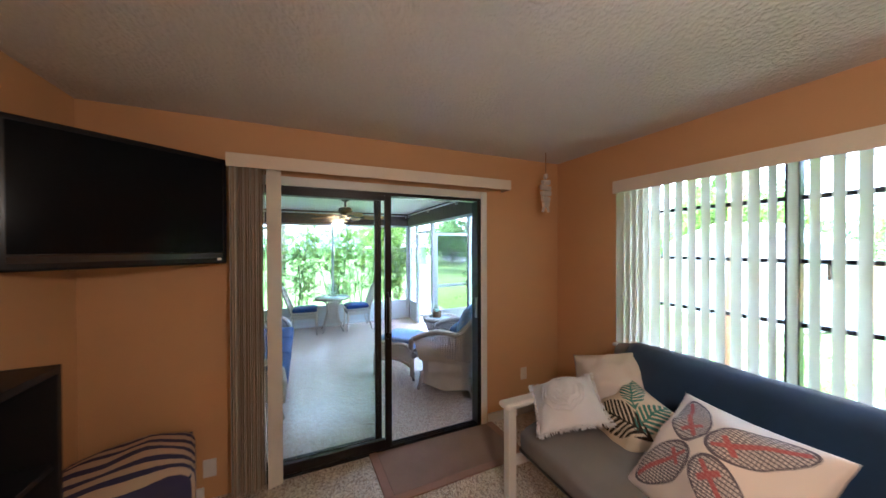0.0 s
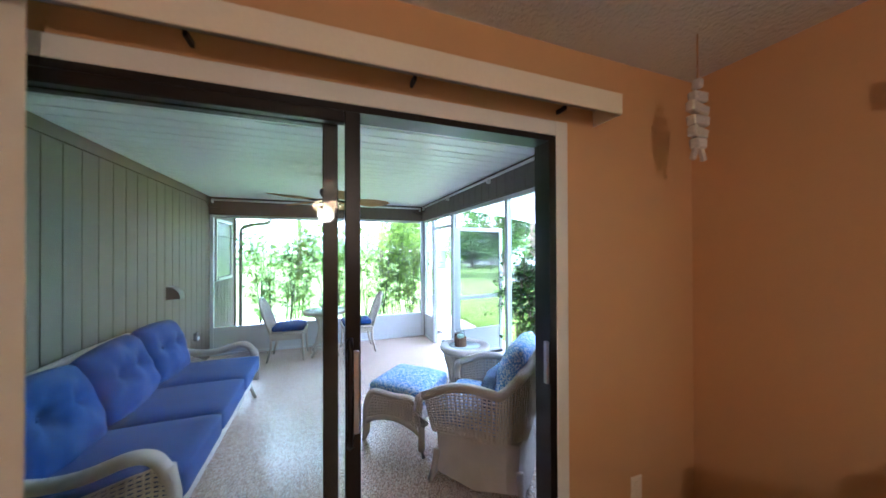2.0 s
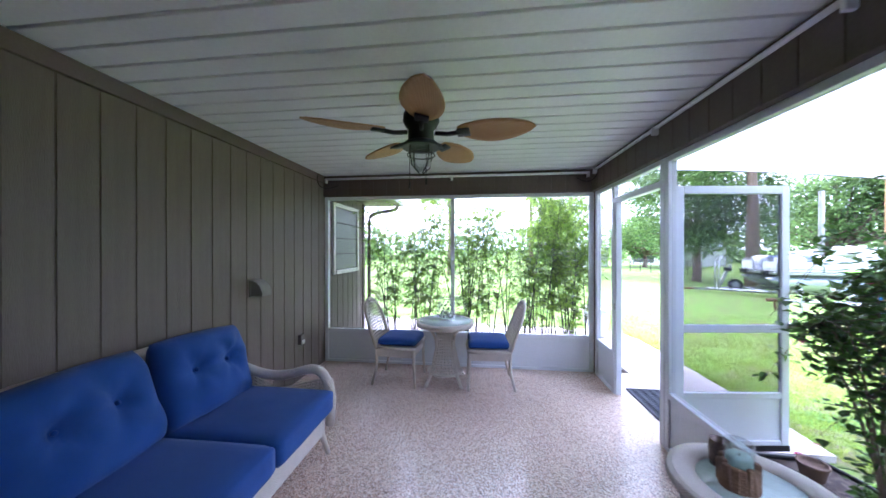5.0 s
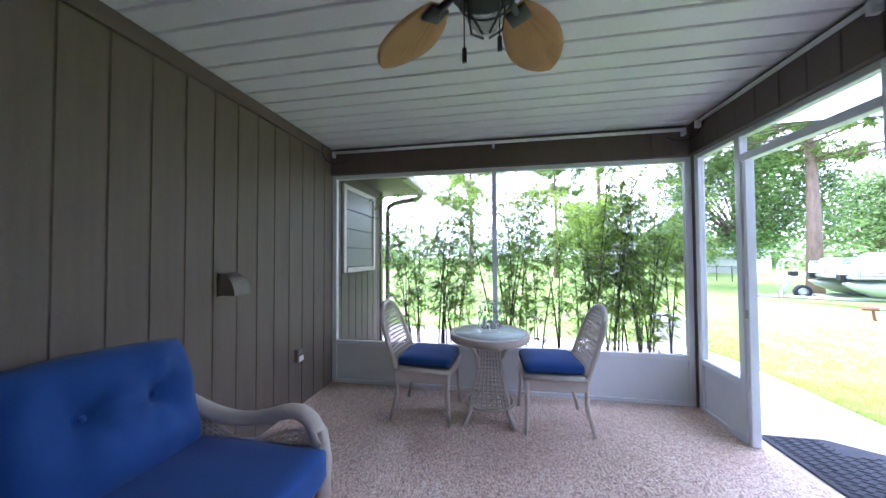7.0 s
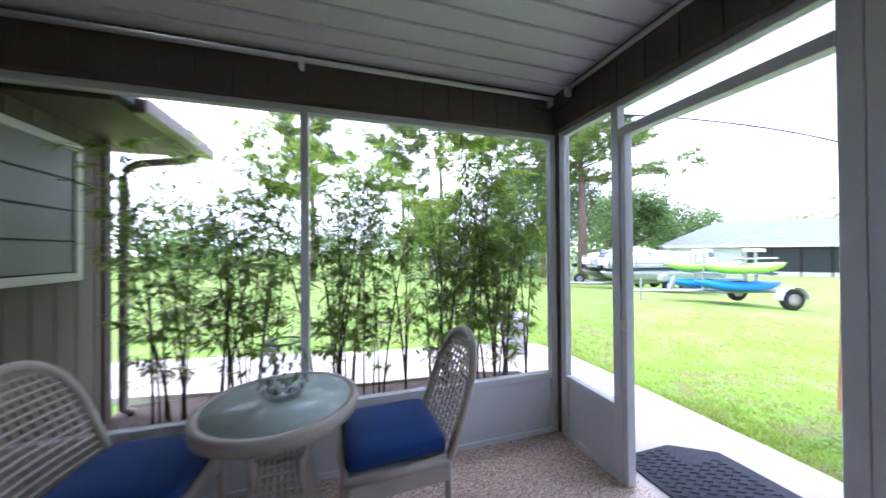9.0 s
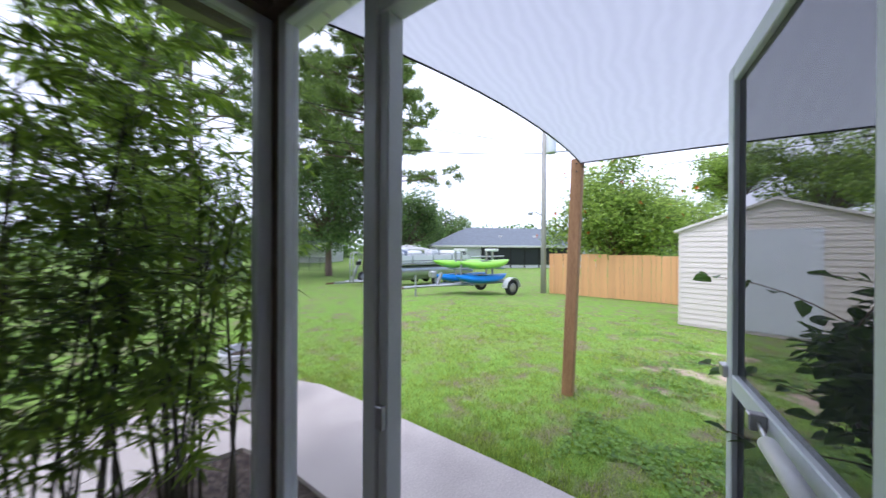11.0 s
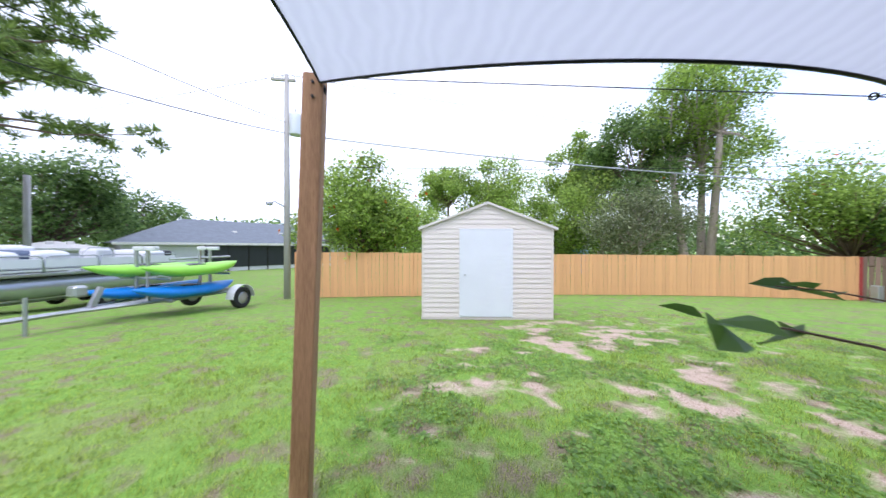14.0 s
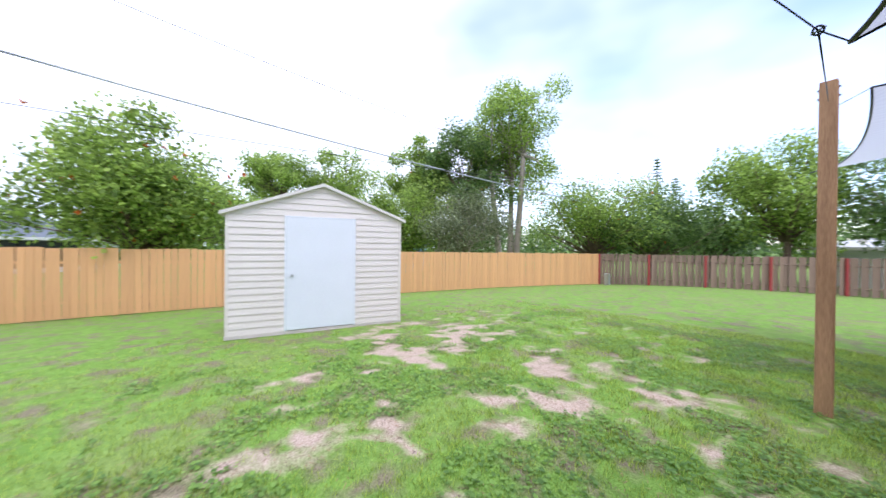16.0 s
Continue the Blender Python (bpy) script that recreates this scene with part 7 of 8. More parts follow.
# ---- far yard: shed, fences, trailers, trees, houses ----
def shed():
    bl, br = Vector((9.55, 5.41, 0)), Vector((9.13, 2.76, 0))
    w = (br - bl).length
    rz = math.degrees(math.atan2((br - bl).y, (br - bl).x))
    s = thing("garden_shed", "cream vinyl-sided garden shed with white door and gable front", "shed", (bl.x, bl.y, ground_z(9.5, 4.2) + 0.01), rz)
    # local x along the front from its left corner, local -y to the viewer, +y the depth
    H, P, D = 1.86, 0.50, 2.2
    d0, d1, dh = 0.80, 1.83, 1.84
    core = bmesh.new()
    box(core, 0.02, w - 0.02, 0.03, D, 0.05, H - 0.02)
    part("core", core, VINYL, s)
    part("sill", B(-0.01, w + 0.01, -0.01, D + 0.01, 0, 0.05), CONCRETE, s)
    n = 18
    lh = (H - 0.05) / n
    for i in range(n):
        z = 0.05 + i * lh
        for x0, x1 in ((0.045, d0 - 0.03), (d1 + 0.03, w - 0.045)):
            bm = bmesh.new()
            box(bm, x0, x1, 0.0, 0.03, z, z + lh)
            for v in bm.verts:
                if v.co.z < z + 0.01 and v.co.y < 0.01:
                    v.co.y -= 0.013
            part("siding_lap", bm, VINYL, s)
    # side laps in one sheet each, stepped
    for x0, x1 in ((0.0, 0.02), (w - 0.02, w)):
        bm = bmesh.new()
        for i in range(n):
            z = 0.05 + i * lh
            box(bm, x0 - 0.006, x1 + 0.006, 0.05, D, z, z + lh * 0.93)
        part("side_siding", bm, VINYL, s)
    for a in ((0, 0.045), (w - 0.045, w)):
        part("corner_post", B(a[0], a[1], -0.014, 0.04, 0.05, H), VINYL, s)
    for k in range(5):
        z0, z1 = H + k * 0.1, H + (k + 1) * 0.1
        x0 = (z0 - H) / P * w / 2
        bm = bmesh.new()
        x1 = (z1 - H) / P * w / 2
        vs = [bm.verts.new(p) for p in ((x0, -0.012, z0), (w - x0, -0.012, z0), (w - x1, 0.0, z1), (x1, 0.0, z1), (x0, 0.03, z0), (w - x0, 0.03, z0), (w - x1, 0.03, z1), (x1, 0.03, z1))]
        for f in ((0, 1, 2, 3), (4, 7, 6, 5), (0, 4, 5, 1)) + (() if k == 4 else ((3, 2, 6, 7),)):
            try:
                bm.faces.new([vs[i] for i in f])
            except ValueError:
                pass
        if k == 4:
            bmesh.ops.remove_doubles(bm, verts=bm.verts, dist=0.02)
        part("gable_lap", bm, VINYL, s)
    wn = part("side_window", B(w, w + 0.03, 0.95, 1.35, 1.05, 1.55, 0.004), SHED_DOOR, s, "small white-framed side window")
    part("pane", B(w + 0.028, w + 0.034, 0.99, 1.31, 1.09, 1.51), TV_GLASS, wn, "dark window pane")
    part("head_lap", B(d0 - 0.03, d1 + 0.03, 0.0, 0.03, dh + 0.02, H), VINYL, s)
    bm = bmesh.new()
    for sg in (0, 1):
        ax, bx = (-0.07, w / 2) if sg == 0 else (w + 0.07, w / 2)
        za, zb = H - 0.03, H + P
        vs = [bm.verts.new((x, y, z)) for x, z in ((ax, za), (bx, zb), (bx, zb + 0.05), (ax, za + 0.05)) for y in (-0.07, D + 0.06)]
        for f in ((0, 2, 3, 1), (4, 6, 7, 5), (0, 1, 7, 6), (0, 6, 4, 2), (1, 3, 5, 7)):
            bm.faces.new([vs[i] for i in f])
    part("roof", bm, paint("cream_roof_trim", (0.62, 0.58, 0.53), 0.6, 0.1, 3, 40, 0.2), s)
    d = part("door", B(d0, d1, -0.02, 0.02, 0.06, dh, 0.004), SHED_DOOR, s, "white flush door")
    part("door_knob", T([(d0 + 0.08, -0.02, 0.92), (d0 + 0.08, -0.06, 0.92)], 0.022, 10), GALV, d, "steel knob")
    bm = bmesh.new()
    box(bm, d0 - 0.03, d0, -0.022, 0.03, 0.05, dh + 0.02)
    box(bm, d1, d1 + 0.03, -0.022, 0.03, 0.05, dh + 0.02)
    box(bm, d0, d1, -0.022, 0.03, dh, dh + 0.02)
    part("door_trim", bm, SHED_DOOR, s)


shed()


def blob_tree(name, label, x, y, h, rad, material, trunk=0.16, base=0.35, n=1500, leaf_size=0.22, seed=0, bark=BARK, flat=0.8, blooms=0, lean=(0, 0), twin=False, clumps=26, group=""):
    """A tapered trunk with limbs that end in uneven clumps of small leaves; base: the height at which the crown begins, as a part of h."""
    rng = random.Random(seed)
    z0 = ground_z(x, y) - 0.05
    s = thing(name, label, "tree", (x, y, z0), 0, group)
    bm = bmesh.new()
    hub = Vector((lean[0], lean[1], h * (base + 0.12)))
    stems = [(Vector((0, 0, 0)), hub)]
    if twin:
        stems.append((Vector((0.4, 0.5, 0)), hub + Vector((rad * 0.25, rad * 0.3, h * 0.05))))
        stems.append((Vector((-0.5, 0.2, 0)), hub + Vector((-rad * 0.35, rad * 0.1, h * 0.1))))
    for a, b in stems:
        mid = (a + b) / 2 + Vector((rng.gauss(0, 0.12), rng.gauss(0, 0.12), 0))
        tube(bm, bez(a, a.lerp(mid, 0.6), mid.lerp(b, 0.5), b, 8), trunk, 8, r1=trunk * 0.55)
    verts, faces, bv, bf = [], [], [], []
    cz = h * (base + (1 - base) * 0.5)
    for k in range(clumps):
        # clumps fill an uneven ovoid, fuller above
        while True:
            p = Vector((rng.uniform(-1, 1), rng.uniform(-1, 1), rng.uniform(-1, 1)))
            if 0.25 < p.length < 1.0:
                break
        p *= 0.72 + 0.45 * noise.noise(p * 1.7 + Vector((seed * 3.1, 0, 0)))
        c = Vector((lean[0] * 1.3 + p.x * rad, lean[1] * 1.3 + p.y * rad, cz + p.z * h * (1 - base) * 0.52))
        st = stems[k % len(stems)][1]
        q = st.lerp(c, 0.5) + Vector((rng.gauss(0, 0.2), rng.gauss(0, 0.2), rng.gauss(0, 0.15)))
        tube(bm, [st.lerp(c, -0.05), q, c], trunk * 0.32, 5, r1=trunk * 0.06)
        cr = rad * rng.uniform(0.24, 0.46)
        for i in range(int(2.3 * n / clumps)):
            d = Vector((rng.gauss(0, 1), rng.gauss(0, 1), rng.gauss(0, 0.75)))
            if d.length > 1.5:
                d *= 1.5 / d.length * rng.uniform(0.5, 1.0)
            o = c + d * cr * 0.52
            a = Vector((rng.gauss(0, 1), rng.gauss(0, 1), rng.gauss(-0.2, 0.6))).normalized() * leaf_size * 0.72 * rng.uniform(0.5, 1.15)
            b = a.cross(Vector((rng.gauss(0, 0.5), rng.gauss(0, 0.5), 1))).normalized() * a.length * 0.42
            j = len(verts)
            verts += [o, o + a * 0.45 + b, o + a, o + a * 0.45 - b]
            faces.append((j, j + 1, j + 2, j + 3))
        for i in range(blooms // clumps + (1 if rng.random() < (blooms % clumps) / clumps else 0)):
            o = c + Vector((rng.gauss(0, 1), rng.gauss(0, 1), rng.gauss(0.2, 0.6))) * cr * 0.6
            for q2 in range(7):
                a = Vector((rng.gauss(0, 1), rng.gauss(0, 1), rng.gauss(0, 1))).normalized() * 0.09
                b = a.cross(Vector((0.3, 0.2, 1))).normalized() * 0.05
                j = len(bv)
                bv += [o, o + a * 0.5 + b, o + a, o + a * 0.5 - b]
                bf.append((j, j + 1, j + 2, j + 3))
    part("trunk", bm, bark, s, smooth=True)
    ob = new("crown", scatter_mesh("crown", verts, faces, material))
    ob.parent = s
    if bv:
        ob = new("blossom", scatter_mesh("blossom", bv, bf, BLOOM))
        ob.parent = s
        ob["label"] = "orange blossom"
    return s


def pine(x, y, h, rad, seed, base=0.45, n=26, label="tall pine with a bare trunk and tufted crown", trunk=0.24, tuft=60):
    rng = random.Random(seed)
    s = thing("pine_tree", label, "tree", (x, y, ground_z(x, y) - 0.05))
    bm = bmesh.new()
    tube(bm, [(0, 0, 0), (0.05, 0.02, h * 0.3), (-0.05, 0.08, h * 0.6), (0.02, 0, h * 0.97)], trunk, 10, r1=0.04)
    verts, faces = [], []
    for k in range(n):
        f = base + (1 - base) * (k + rng.random()) / n
        a = rng.uniform(0, 6.283)
        L = rad * (1.0 - 0.55 * ((f - base) / (1 - base)) ** 2.2) * rng.uniform(0.5, 1.1)
        p0 = Vector((0, 0, h * f))
        p1 = p0 + Vector((math.cos(a) * L * 0.55, math.sin(a) * L * 0.55, rng.uniform(-0.2, 0.5)))
        p2 = p0 + Vector((math.cos(a) * L, math.sin(a) * L, rng.uniform(0.0, 1.3)))
        tube(bm, [p0, p1, p2], 0.07, 5, r1=0.015)
        for t in range(int(11 + 6 * rng.random())):
            c = p0.lerp(p1, rng.random()) if rng.random() < 0.2 else p1.lerp(p2, rng.uniform(0.0, 1.12))
            c = c + Vector((rng.gauss(0, 0.32), rng.gauss(0, 0.32), rng.gauss(0.1, 0.2)))
            for i in range(tuft):
                d = Vector((rng.gauss(0, 1), rng.gauss(0, 1), rng.gauss(0.3, 0.8))).normalized()
                o = c + d * rng.uniform(0, 0.22)
                L2 = rng.uniform(0.22, 0.46)
                b = d.cross(Vector((rng.gauss(0, 1), rng.gauss(0, 1), rng.gauss(0, 1)))).normalized() * 0.036
                j = len(verts)
                verts += [o - b, o + b, o + d * L2]
                faces.append((j, j + 1, j + 2))
    part("trunk", bm, BARK, s, smooth=True)
    ob = new("crown", scatter_mesh("crown", verts, faces, PINE_LEAF))
    ob.parent = s
    return s


def at_bearing(ox, oy, deg, dist):
    return ox + math.sin(radians(deg)) * dist, oy + math.cos(radians(deg)) * dist


A = (2.52, 5.81)
E_ = (4.02, 5.54)
pine(*at_bearing(*A, 39.5, 22), 16.5, 6.4, 1, 0.42, 62, trunk=0.36)
pine(*at_bearing(*A, 33.0, 29), 18, 6.6, 2, 0.45, 46)
pine(*at_bearing(1.39, 5.41, -7.0, 24), 13, 3.4, 3, 0.45, 20)
pine(*at_bearing(1.39, 5.41, 9.0, 30), 15, 4.0, 4, 0.45, 20)
pine(*at_bearing(1.39, 5.41, 16.0, 26), 19, 6.2, 6, 0.5, 40)
blob_tree("oak_tree", "dense dark-leaved shade tree on the lawn", *at_bearing(*A, 33.0, 25), 10.5, 5.2, OAK_LEAF, 0.28, 0.14, 12000, 0.30, 21, clumps=60)
blob_tree("oak_tree", "dense dark oak behind the boat", *at_bearing(*A, 46.5, 40), 10.5, 6.5, OAK_LEAF, 0.4, 0.10, 9000, 0.42, 22, clumps=60)
blob_tree("oak_tree", "low dark tree far across the lawn", *at_bearing(*A, 26.0, 42), 7.0, 5.5, OAK_LEAF, 0.3, 0.10, 6000, 0.42, 23, clumps=44)
blob_tree("oak_tree", "rounded dark tree beyond the houses", *at_bearing(*A, 54.0, 52), 9.0, 6.0, OAK_LEAF, 0.4, 0.1, 5000, 0.5, 24, clumps=40)
blob_tree("oak_tree", "green tree behind the bamboo", *at_bearing(1.39, 5.41, 14.0, 26), 8.0, 4.0, TREE_LEAF, 0.25, 0.2, 5000, 0.3, 25, clumps=40)
blob_tree("flowering_tree", "spreading green tree with orange blossom behind the cedar fence", 17.2, 7.2, 6.0, 3.3, TREE_LEAF, 0.13, 0.18, 13000, 0.21, 31, blooms=60, clumps=60)
blob_tree("tree", "slender pine-like tree above the fence", *at_bearing(*E_, 98.5, 34), 13.0, 4.0, TREE_LEAF, 0.22, 0.40, 6000, 0.34, 32, clumps=30)
blob_tree("tree", "light green rounded tree above the shed", *at_bearing(*E_, 106.0, 36), 12.6, 5.6, TREE_LEAF, 0.3, 0.25, 9000, 0.38, 33, clumps=44)
blob_tree("tree", "airy light green tree behind the shed", *at_bearing(*E_, 121.0, 27), 12.2, 3.6, TREE_LEAF, 0.18, 0.30, 6500, 0.30, 34, clumps=30)
blob_tree("tree", "dark glossy tree with rusty leaves", *at_bearing(*E_, 130.0, 24), 12.4, 4.0, OAK_LEAF, 0.2, 0.25, 9000, 0.30, 35, blooms=26, clumps=44)
blob_tree("tree", "tall tree with pale forked trunks and feathery crown", *at_bearing(*E_, 138.5, 24), 15.0, 4.0, TREE_LEAF, 0.27, 0.36, 11000, 0.26, 36, bark=PALE_BARK, twin=True, clumps=56)
blob_tree("shrub_tree", "grey-green bushy tree behind the fence", *at_bearing(*E_, 129.5, 19.5), 6.2, 3.6, PALE_LEAF, 0.14, 0.15, 11000, 0.17, 37, bark=PALE_BARK, twin=True, clumps=60)
blob_tree("shrub_tree", "light green bushy tree behind the shed", *at_bearing(*E_, 119.0, 22), 7.0, 4.0, TREE_LEAF, 0.14, 0.12, 9000, 0.26, 38, clumps=44)
blob_tree("tree", "dense green tree with orange flecks over the fence corner", *at_bearing(*E_, 152.0, 23), 7.4, 5.0, TREE_LEAF, 0.2, 0.10, 11000, 0.22, 39, blooms=30, clumps=60)
blob_tree("tree", "dark dense tree over the fence corner", *at_bearing(*E_, 160.0, 25), 6.6, 4.6, OAK_LEAF, 0.2, 0.08, 9000, 0.24, 40, clumps=50)
blob_tree("tree", "broad green tree behind the old fence", *at_bearing(*E_, 174.0, 27), 9.8, 4.4, TREE_LEAF, 0.25, 0.15, 9000, 0.30, 41, clumps=44)
blob_tree("tree", "green tree behind the old fence", *at_bearing(*E_, 184.0, 25), 8.2, 3.8, OAK_LEAF, 0.25, 0.15, 6000, 0.28, 42, clumps=44)
blob_tree("tree", "low green tree behind the old fence", *at_bearing(*E_, 167.0, 30), 5.6, 3.6, OAK_LEAF, 0.25, 0.1, 4500, 0.28, 43, clumps=40)
blob_tree("tree", "green tree beside the grey house", *at_bearing(*E_, 92.0, 30), 7.0, 4.0, TREE_LEAF, 0.25, 0.2, 5000, 0.28, 44, clumps=40)
# a tiered conifer far off
x_, y_ = at_bearing(*E_, 160.5, 38)
for dx_, hh_ in ((0.0, 11.5), (1.6, 9.2)):
    rng_ = random.Random(int(hh_ * 10))
    s_ = thing("conifer", "narrow tiered conifer far beyond the fence", "tree", (x_ - dx_, y_, ground_z(x_, y_)))
    part("trunk", T([(0, 0, 0), (0, 0, hh_)], 0.12, 7, r1=0.02), BARK, s_)
    vv_, ff_ = [], []
    for k_ in range(26):
        z_ = hh_ * (0.25 + 0.74 * k_ / 26)
        r_ = 1.5 * (1.02 - k_ / 26)
        for i_ in range(40):
            a_ = rng_.uniform(0, 6.283)
            q_ = r_ * rng_.uniform(0.2, 1.0)
            o_ = Vector((math.cos(a_) * q_, math.sin(a_) * q_, z_ + 0.15 * q_))
            d_ = Vector((math.cos(a_), math.sin(a_), rng_.uniform(-0.2, 0.5))) * 0.28
            b_ = d_.cross(Vector((0, 0, 1))).normalized() * 0.10
            j_ = len(vv_)
            vv_ += [o_ - b_, o_ + b_, o_ + d_]
            ff_.append((j_, j_ + 1, j_ + 2))
    ob_ = new("crown", scatter_mesh("crown", vv_, ff_, OAK_LEAF))
    ob_.parent = s_


def far_woods():
    """Woods all round the horizon, closing the view between the nearer trees."""
    rng = random.Random(77)
    verts, faces = [], []
    for k in range(520):
        a = rng.uniform(0, 6.283)
        r = rng.uniform(58, 80)
        cx, cy = 5 + math.sin(a) * r, 5 + math.cos(a) * r
        hh = rng.uniform(3.5, 8.0)
        for i in range(110):
            o = Vector((cx + rng.gauss(0, 2.4), cy + rng.gauss(0, 2.4), -1.2 + hh * rng.random() ** 0.8))
            d = Vector((rng.gauss(0, 1), rng.gauss(0, 1), rng.gauss(0, 0.7))).normalized() * rng.uniform(0.5, 1.1)
            b = d.cross(Vector((rng.gauss(0, 0.6), rng.gauss(0, 0.6), 1))).normalized() * 0.35
            j = len(verts)
            verts += [o, o + d * 0.5 + b, o + d, o + d * 0.5 - b]
            faces.append((j, j + 1, j + 2, j + 3))
    tagged(new("far_woods", scatter_mesh("far_woods", verts, faces, OAK_LEAF)), "far belt of green woods round the yards", "woods", "", "stuff")


far_woods()


def far_house(name, label, a, b, depth, eave, ridge, wall_m, roof_m, porch=None):
    """A long low hip-roofed house with its front from a to b."""
    a, b = Vector((*a, 0)), Vector((*b, 0))
    z0 = ground_z(a.x, a.y)
    w = (b - a).length
    s = thing(name, label, "house", (a.x, a.y, z0), math.degrees(math.atan2(b.y - a.y, b.x - a.x)))
    part("wall", B(0, w, 0.0, depth, 0, eave), wall_m, s)
    bm = bmesh.new()
    o = 0.5
    q = [bm.verts.new(p) for p in ((-o, -o, eave), (w + o, -o, eave), (w + o, depth + o, eave), (-o, depth + o, eave), (depth * 0.5, depth / 2, ridge), (w - depth * 0.5, depth / 2, ridge))]
    for f in ((0, 1, 5, 4), (1, 2, 5), (2, 3, 4, 5), (3, 0, 4), (0, 3, 2, 1)):
        bm.faces.new([q[i] for i in f])
    r = part("roof", bm, roof_m, s)
    part("fascia", B(-o, w + o, -o - 0.02, -o, eave - 0.15, eave + 0.04), WHITE_TRIM, s)
    for x in (w * 0.4, w * 0.62):
        part("roof_vent", B(x, x + 0.35, depth * 0.2, depth * 0.2 + 0.3, eave + (ridge - eave) * 0.4, eave + (ridge - eave) * 0.4 + 0.3, 0.02), WHITE_TRIM, r)
    if porch:
        x0, x1, n = porch
        # opaque sheets: shade inside screened porches and the carport is put into the colour
        dk = paint("dark_bay_shade", (0.02, 0.022, 0.025), 0.5, 0.2, 2, 20, 0.0)
        for i in range(n):
            u0, u1 = x0 + (x1 - x0) * i / n, x0 + (x1 - x0) * (i + 1) / n
            wn = part("screen_bay", B(u0 + 0.05, u1 - 0.05, -0.04, 0.01, 0.35, eave - 0.2), dk, s, "dark sheet over a porch bay, the shade inside put into its colour")
            part("post", B(u0 - 0.05, u0 + 0.05, -0.07, 0.01, 0, eave - 0.1), BRONZE, wn)
    return s


far_house("neighbour_house", "long low white house with grey hip roof and dark screened porch", (28.6, 25.8), (41.5, 12.0), 8.5, 2.45, 4.7, STUCCO, ROOF_GREY, (5.0, 16.5, 7))
far_house("neighbour_house", "small white outbuilding with pale roof behind the boat", at_bearing(*A, 44.0, 33), at_bearing(*A, 51.0, 33.5), 4, 2.0, 2.55, STUCCO, WHITE_TRIM)
far_house("neighbour_house", "white house far across the lawn with dark carport", at_bearing(*A, 24.0, 50), at_bearing(*A, 33.0, 46), 7, 2.5, 3.9, STUCCO, ROOF_GREY, (0.6, 3.4, 2))
far_house("neighbour_house", "pale screened pool enclosure far across the lawn", at_bearing(*A, 13.0, 40), at_bearing(*A, 18.2, 38), 4, 2.5, 2.7, STUCCO, STUCCO, (0.2, 3.3, 4))
far_house("neighbour_house", "small pale blue house behind the cedar fence", at_bearing(*E_, 113.0, 27), at_bearing(*E_, 122.0, 26), 4, 2.7, 3.4, paint("pale_blue_wall", (0.22, 0.36, 0.50), 0.8, 0.08, 3, 40, 0.1), WHITE_TRIM)
far_house("neighbour_house", "low pale building beyond the old fence", at_bearing(*E_, 176.0, 30), at_bearing(*E_, 184.0, 30), 4, 2.3, 2.9, STUCCO, WHITE_TRIM)


def fence(name, label, a, b, top_a, top_b, w, material, two_side=False, posts=None, gap=0.004):
    """A picket fence from a to b; each picket stands on the ground and ends at the running top height."""
    a, b = Vector((*a, 0)), Vector((*b, 0))
    L = (b - a).length
    d = (b - a) / L
    rz = math.atan2(d.y, d.x)
    s = thing(name, label, "fence", (a.x, a.y, ground_z(a.x, a.y)), 0)
    n = int(L / w)
    rng = random.Random(int(L * 10))
    meshes = {}
    nrm = Vector((-d.y, d.x, 0))
    for i in range(n):
        p = a + d * (i + 0.5) * w
        g = ground_z(p.x, p.y)
        h = round((top_a + (top_b - top_a) * i / n - g) / 0.03) * 0.03
        if h not in meshes:
            bm = B(-w / 2 + gap, w / 2 - gap, -0.009, 0.009, 0.02, h, 0.003)
            bmesh.ops.recalc_face_normals(bm, faces=bm.faces)
            me = bpy.data.meshes.new("picket")
            bm.to_mesh(me)
            bm.free()
            me.materials.append(material)
            meshes[h] = me
        ob = new("picket", meshes[h])
        ob.parent = s
        off = nrm * (0.035 * (1 if i % 2 else -1)) if two_side else nrm * rng.uniform(-0.003, 0.003)
        q = p + off
        ob.matrix_local = pose(q.x - a.x, q.y - a.y, g - ground_z(a.x, a.y), 0, rng.gauss(0, 0.35), math.degrees(rz))
    m = int(L / 2.4) + 1
    for i in range(m + 1):
        p = a + d * L * i / m + nrm * (-0.06 if posts else 0.06)
        g = ground_z(p.x, p.y) - ground_z(a.x, a.y)
        t = top_a + (top_b - top_a) * i / m - ground_z(a.x, a.y)
        part("fence_post", B(-0.045, 0.045, -0.045, 0.045, g, t - 0.02, m=pose(p.x - a.x, p.y - a.y, 0, 0, 0, math.degrees(rz))), posts or material, s)
    for k in (0.25, 0.8):
        z0 = ground_z(a.x, a.y)
        pa = a + nrm * 0.02 + Vector((0, 0, ground_z(a.x, a.y) + k * (top_a - ground_z(a.x, a.y))))
        pb = b + nrm * 0.02 + Vector((0, 0, ground_z(b.x, b.y) + k * (top_b - ground_z(b.x, b.y))))
        o = Vector((a.x, a.y, z0))
        part("rail", T([pa - o, pb - o], 0.03, 4), material, s)
    return s


fence("cedar_fence", "new honey-coloured cedar picket fence along the back of the yard", (15.7, 9.8), (13.2, -12.3), 1.09, 0.93, 0.145, CEDAR)
fence("old_fence", "weathered brown shadowbox fence with dark red posts", (13.2, -12.36), (-4.0, -20.6), 0.93, 0.90, 0.155, OLD_WOOD, True, RED_POST, 0.012)


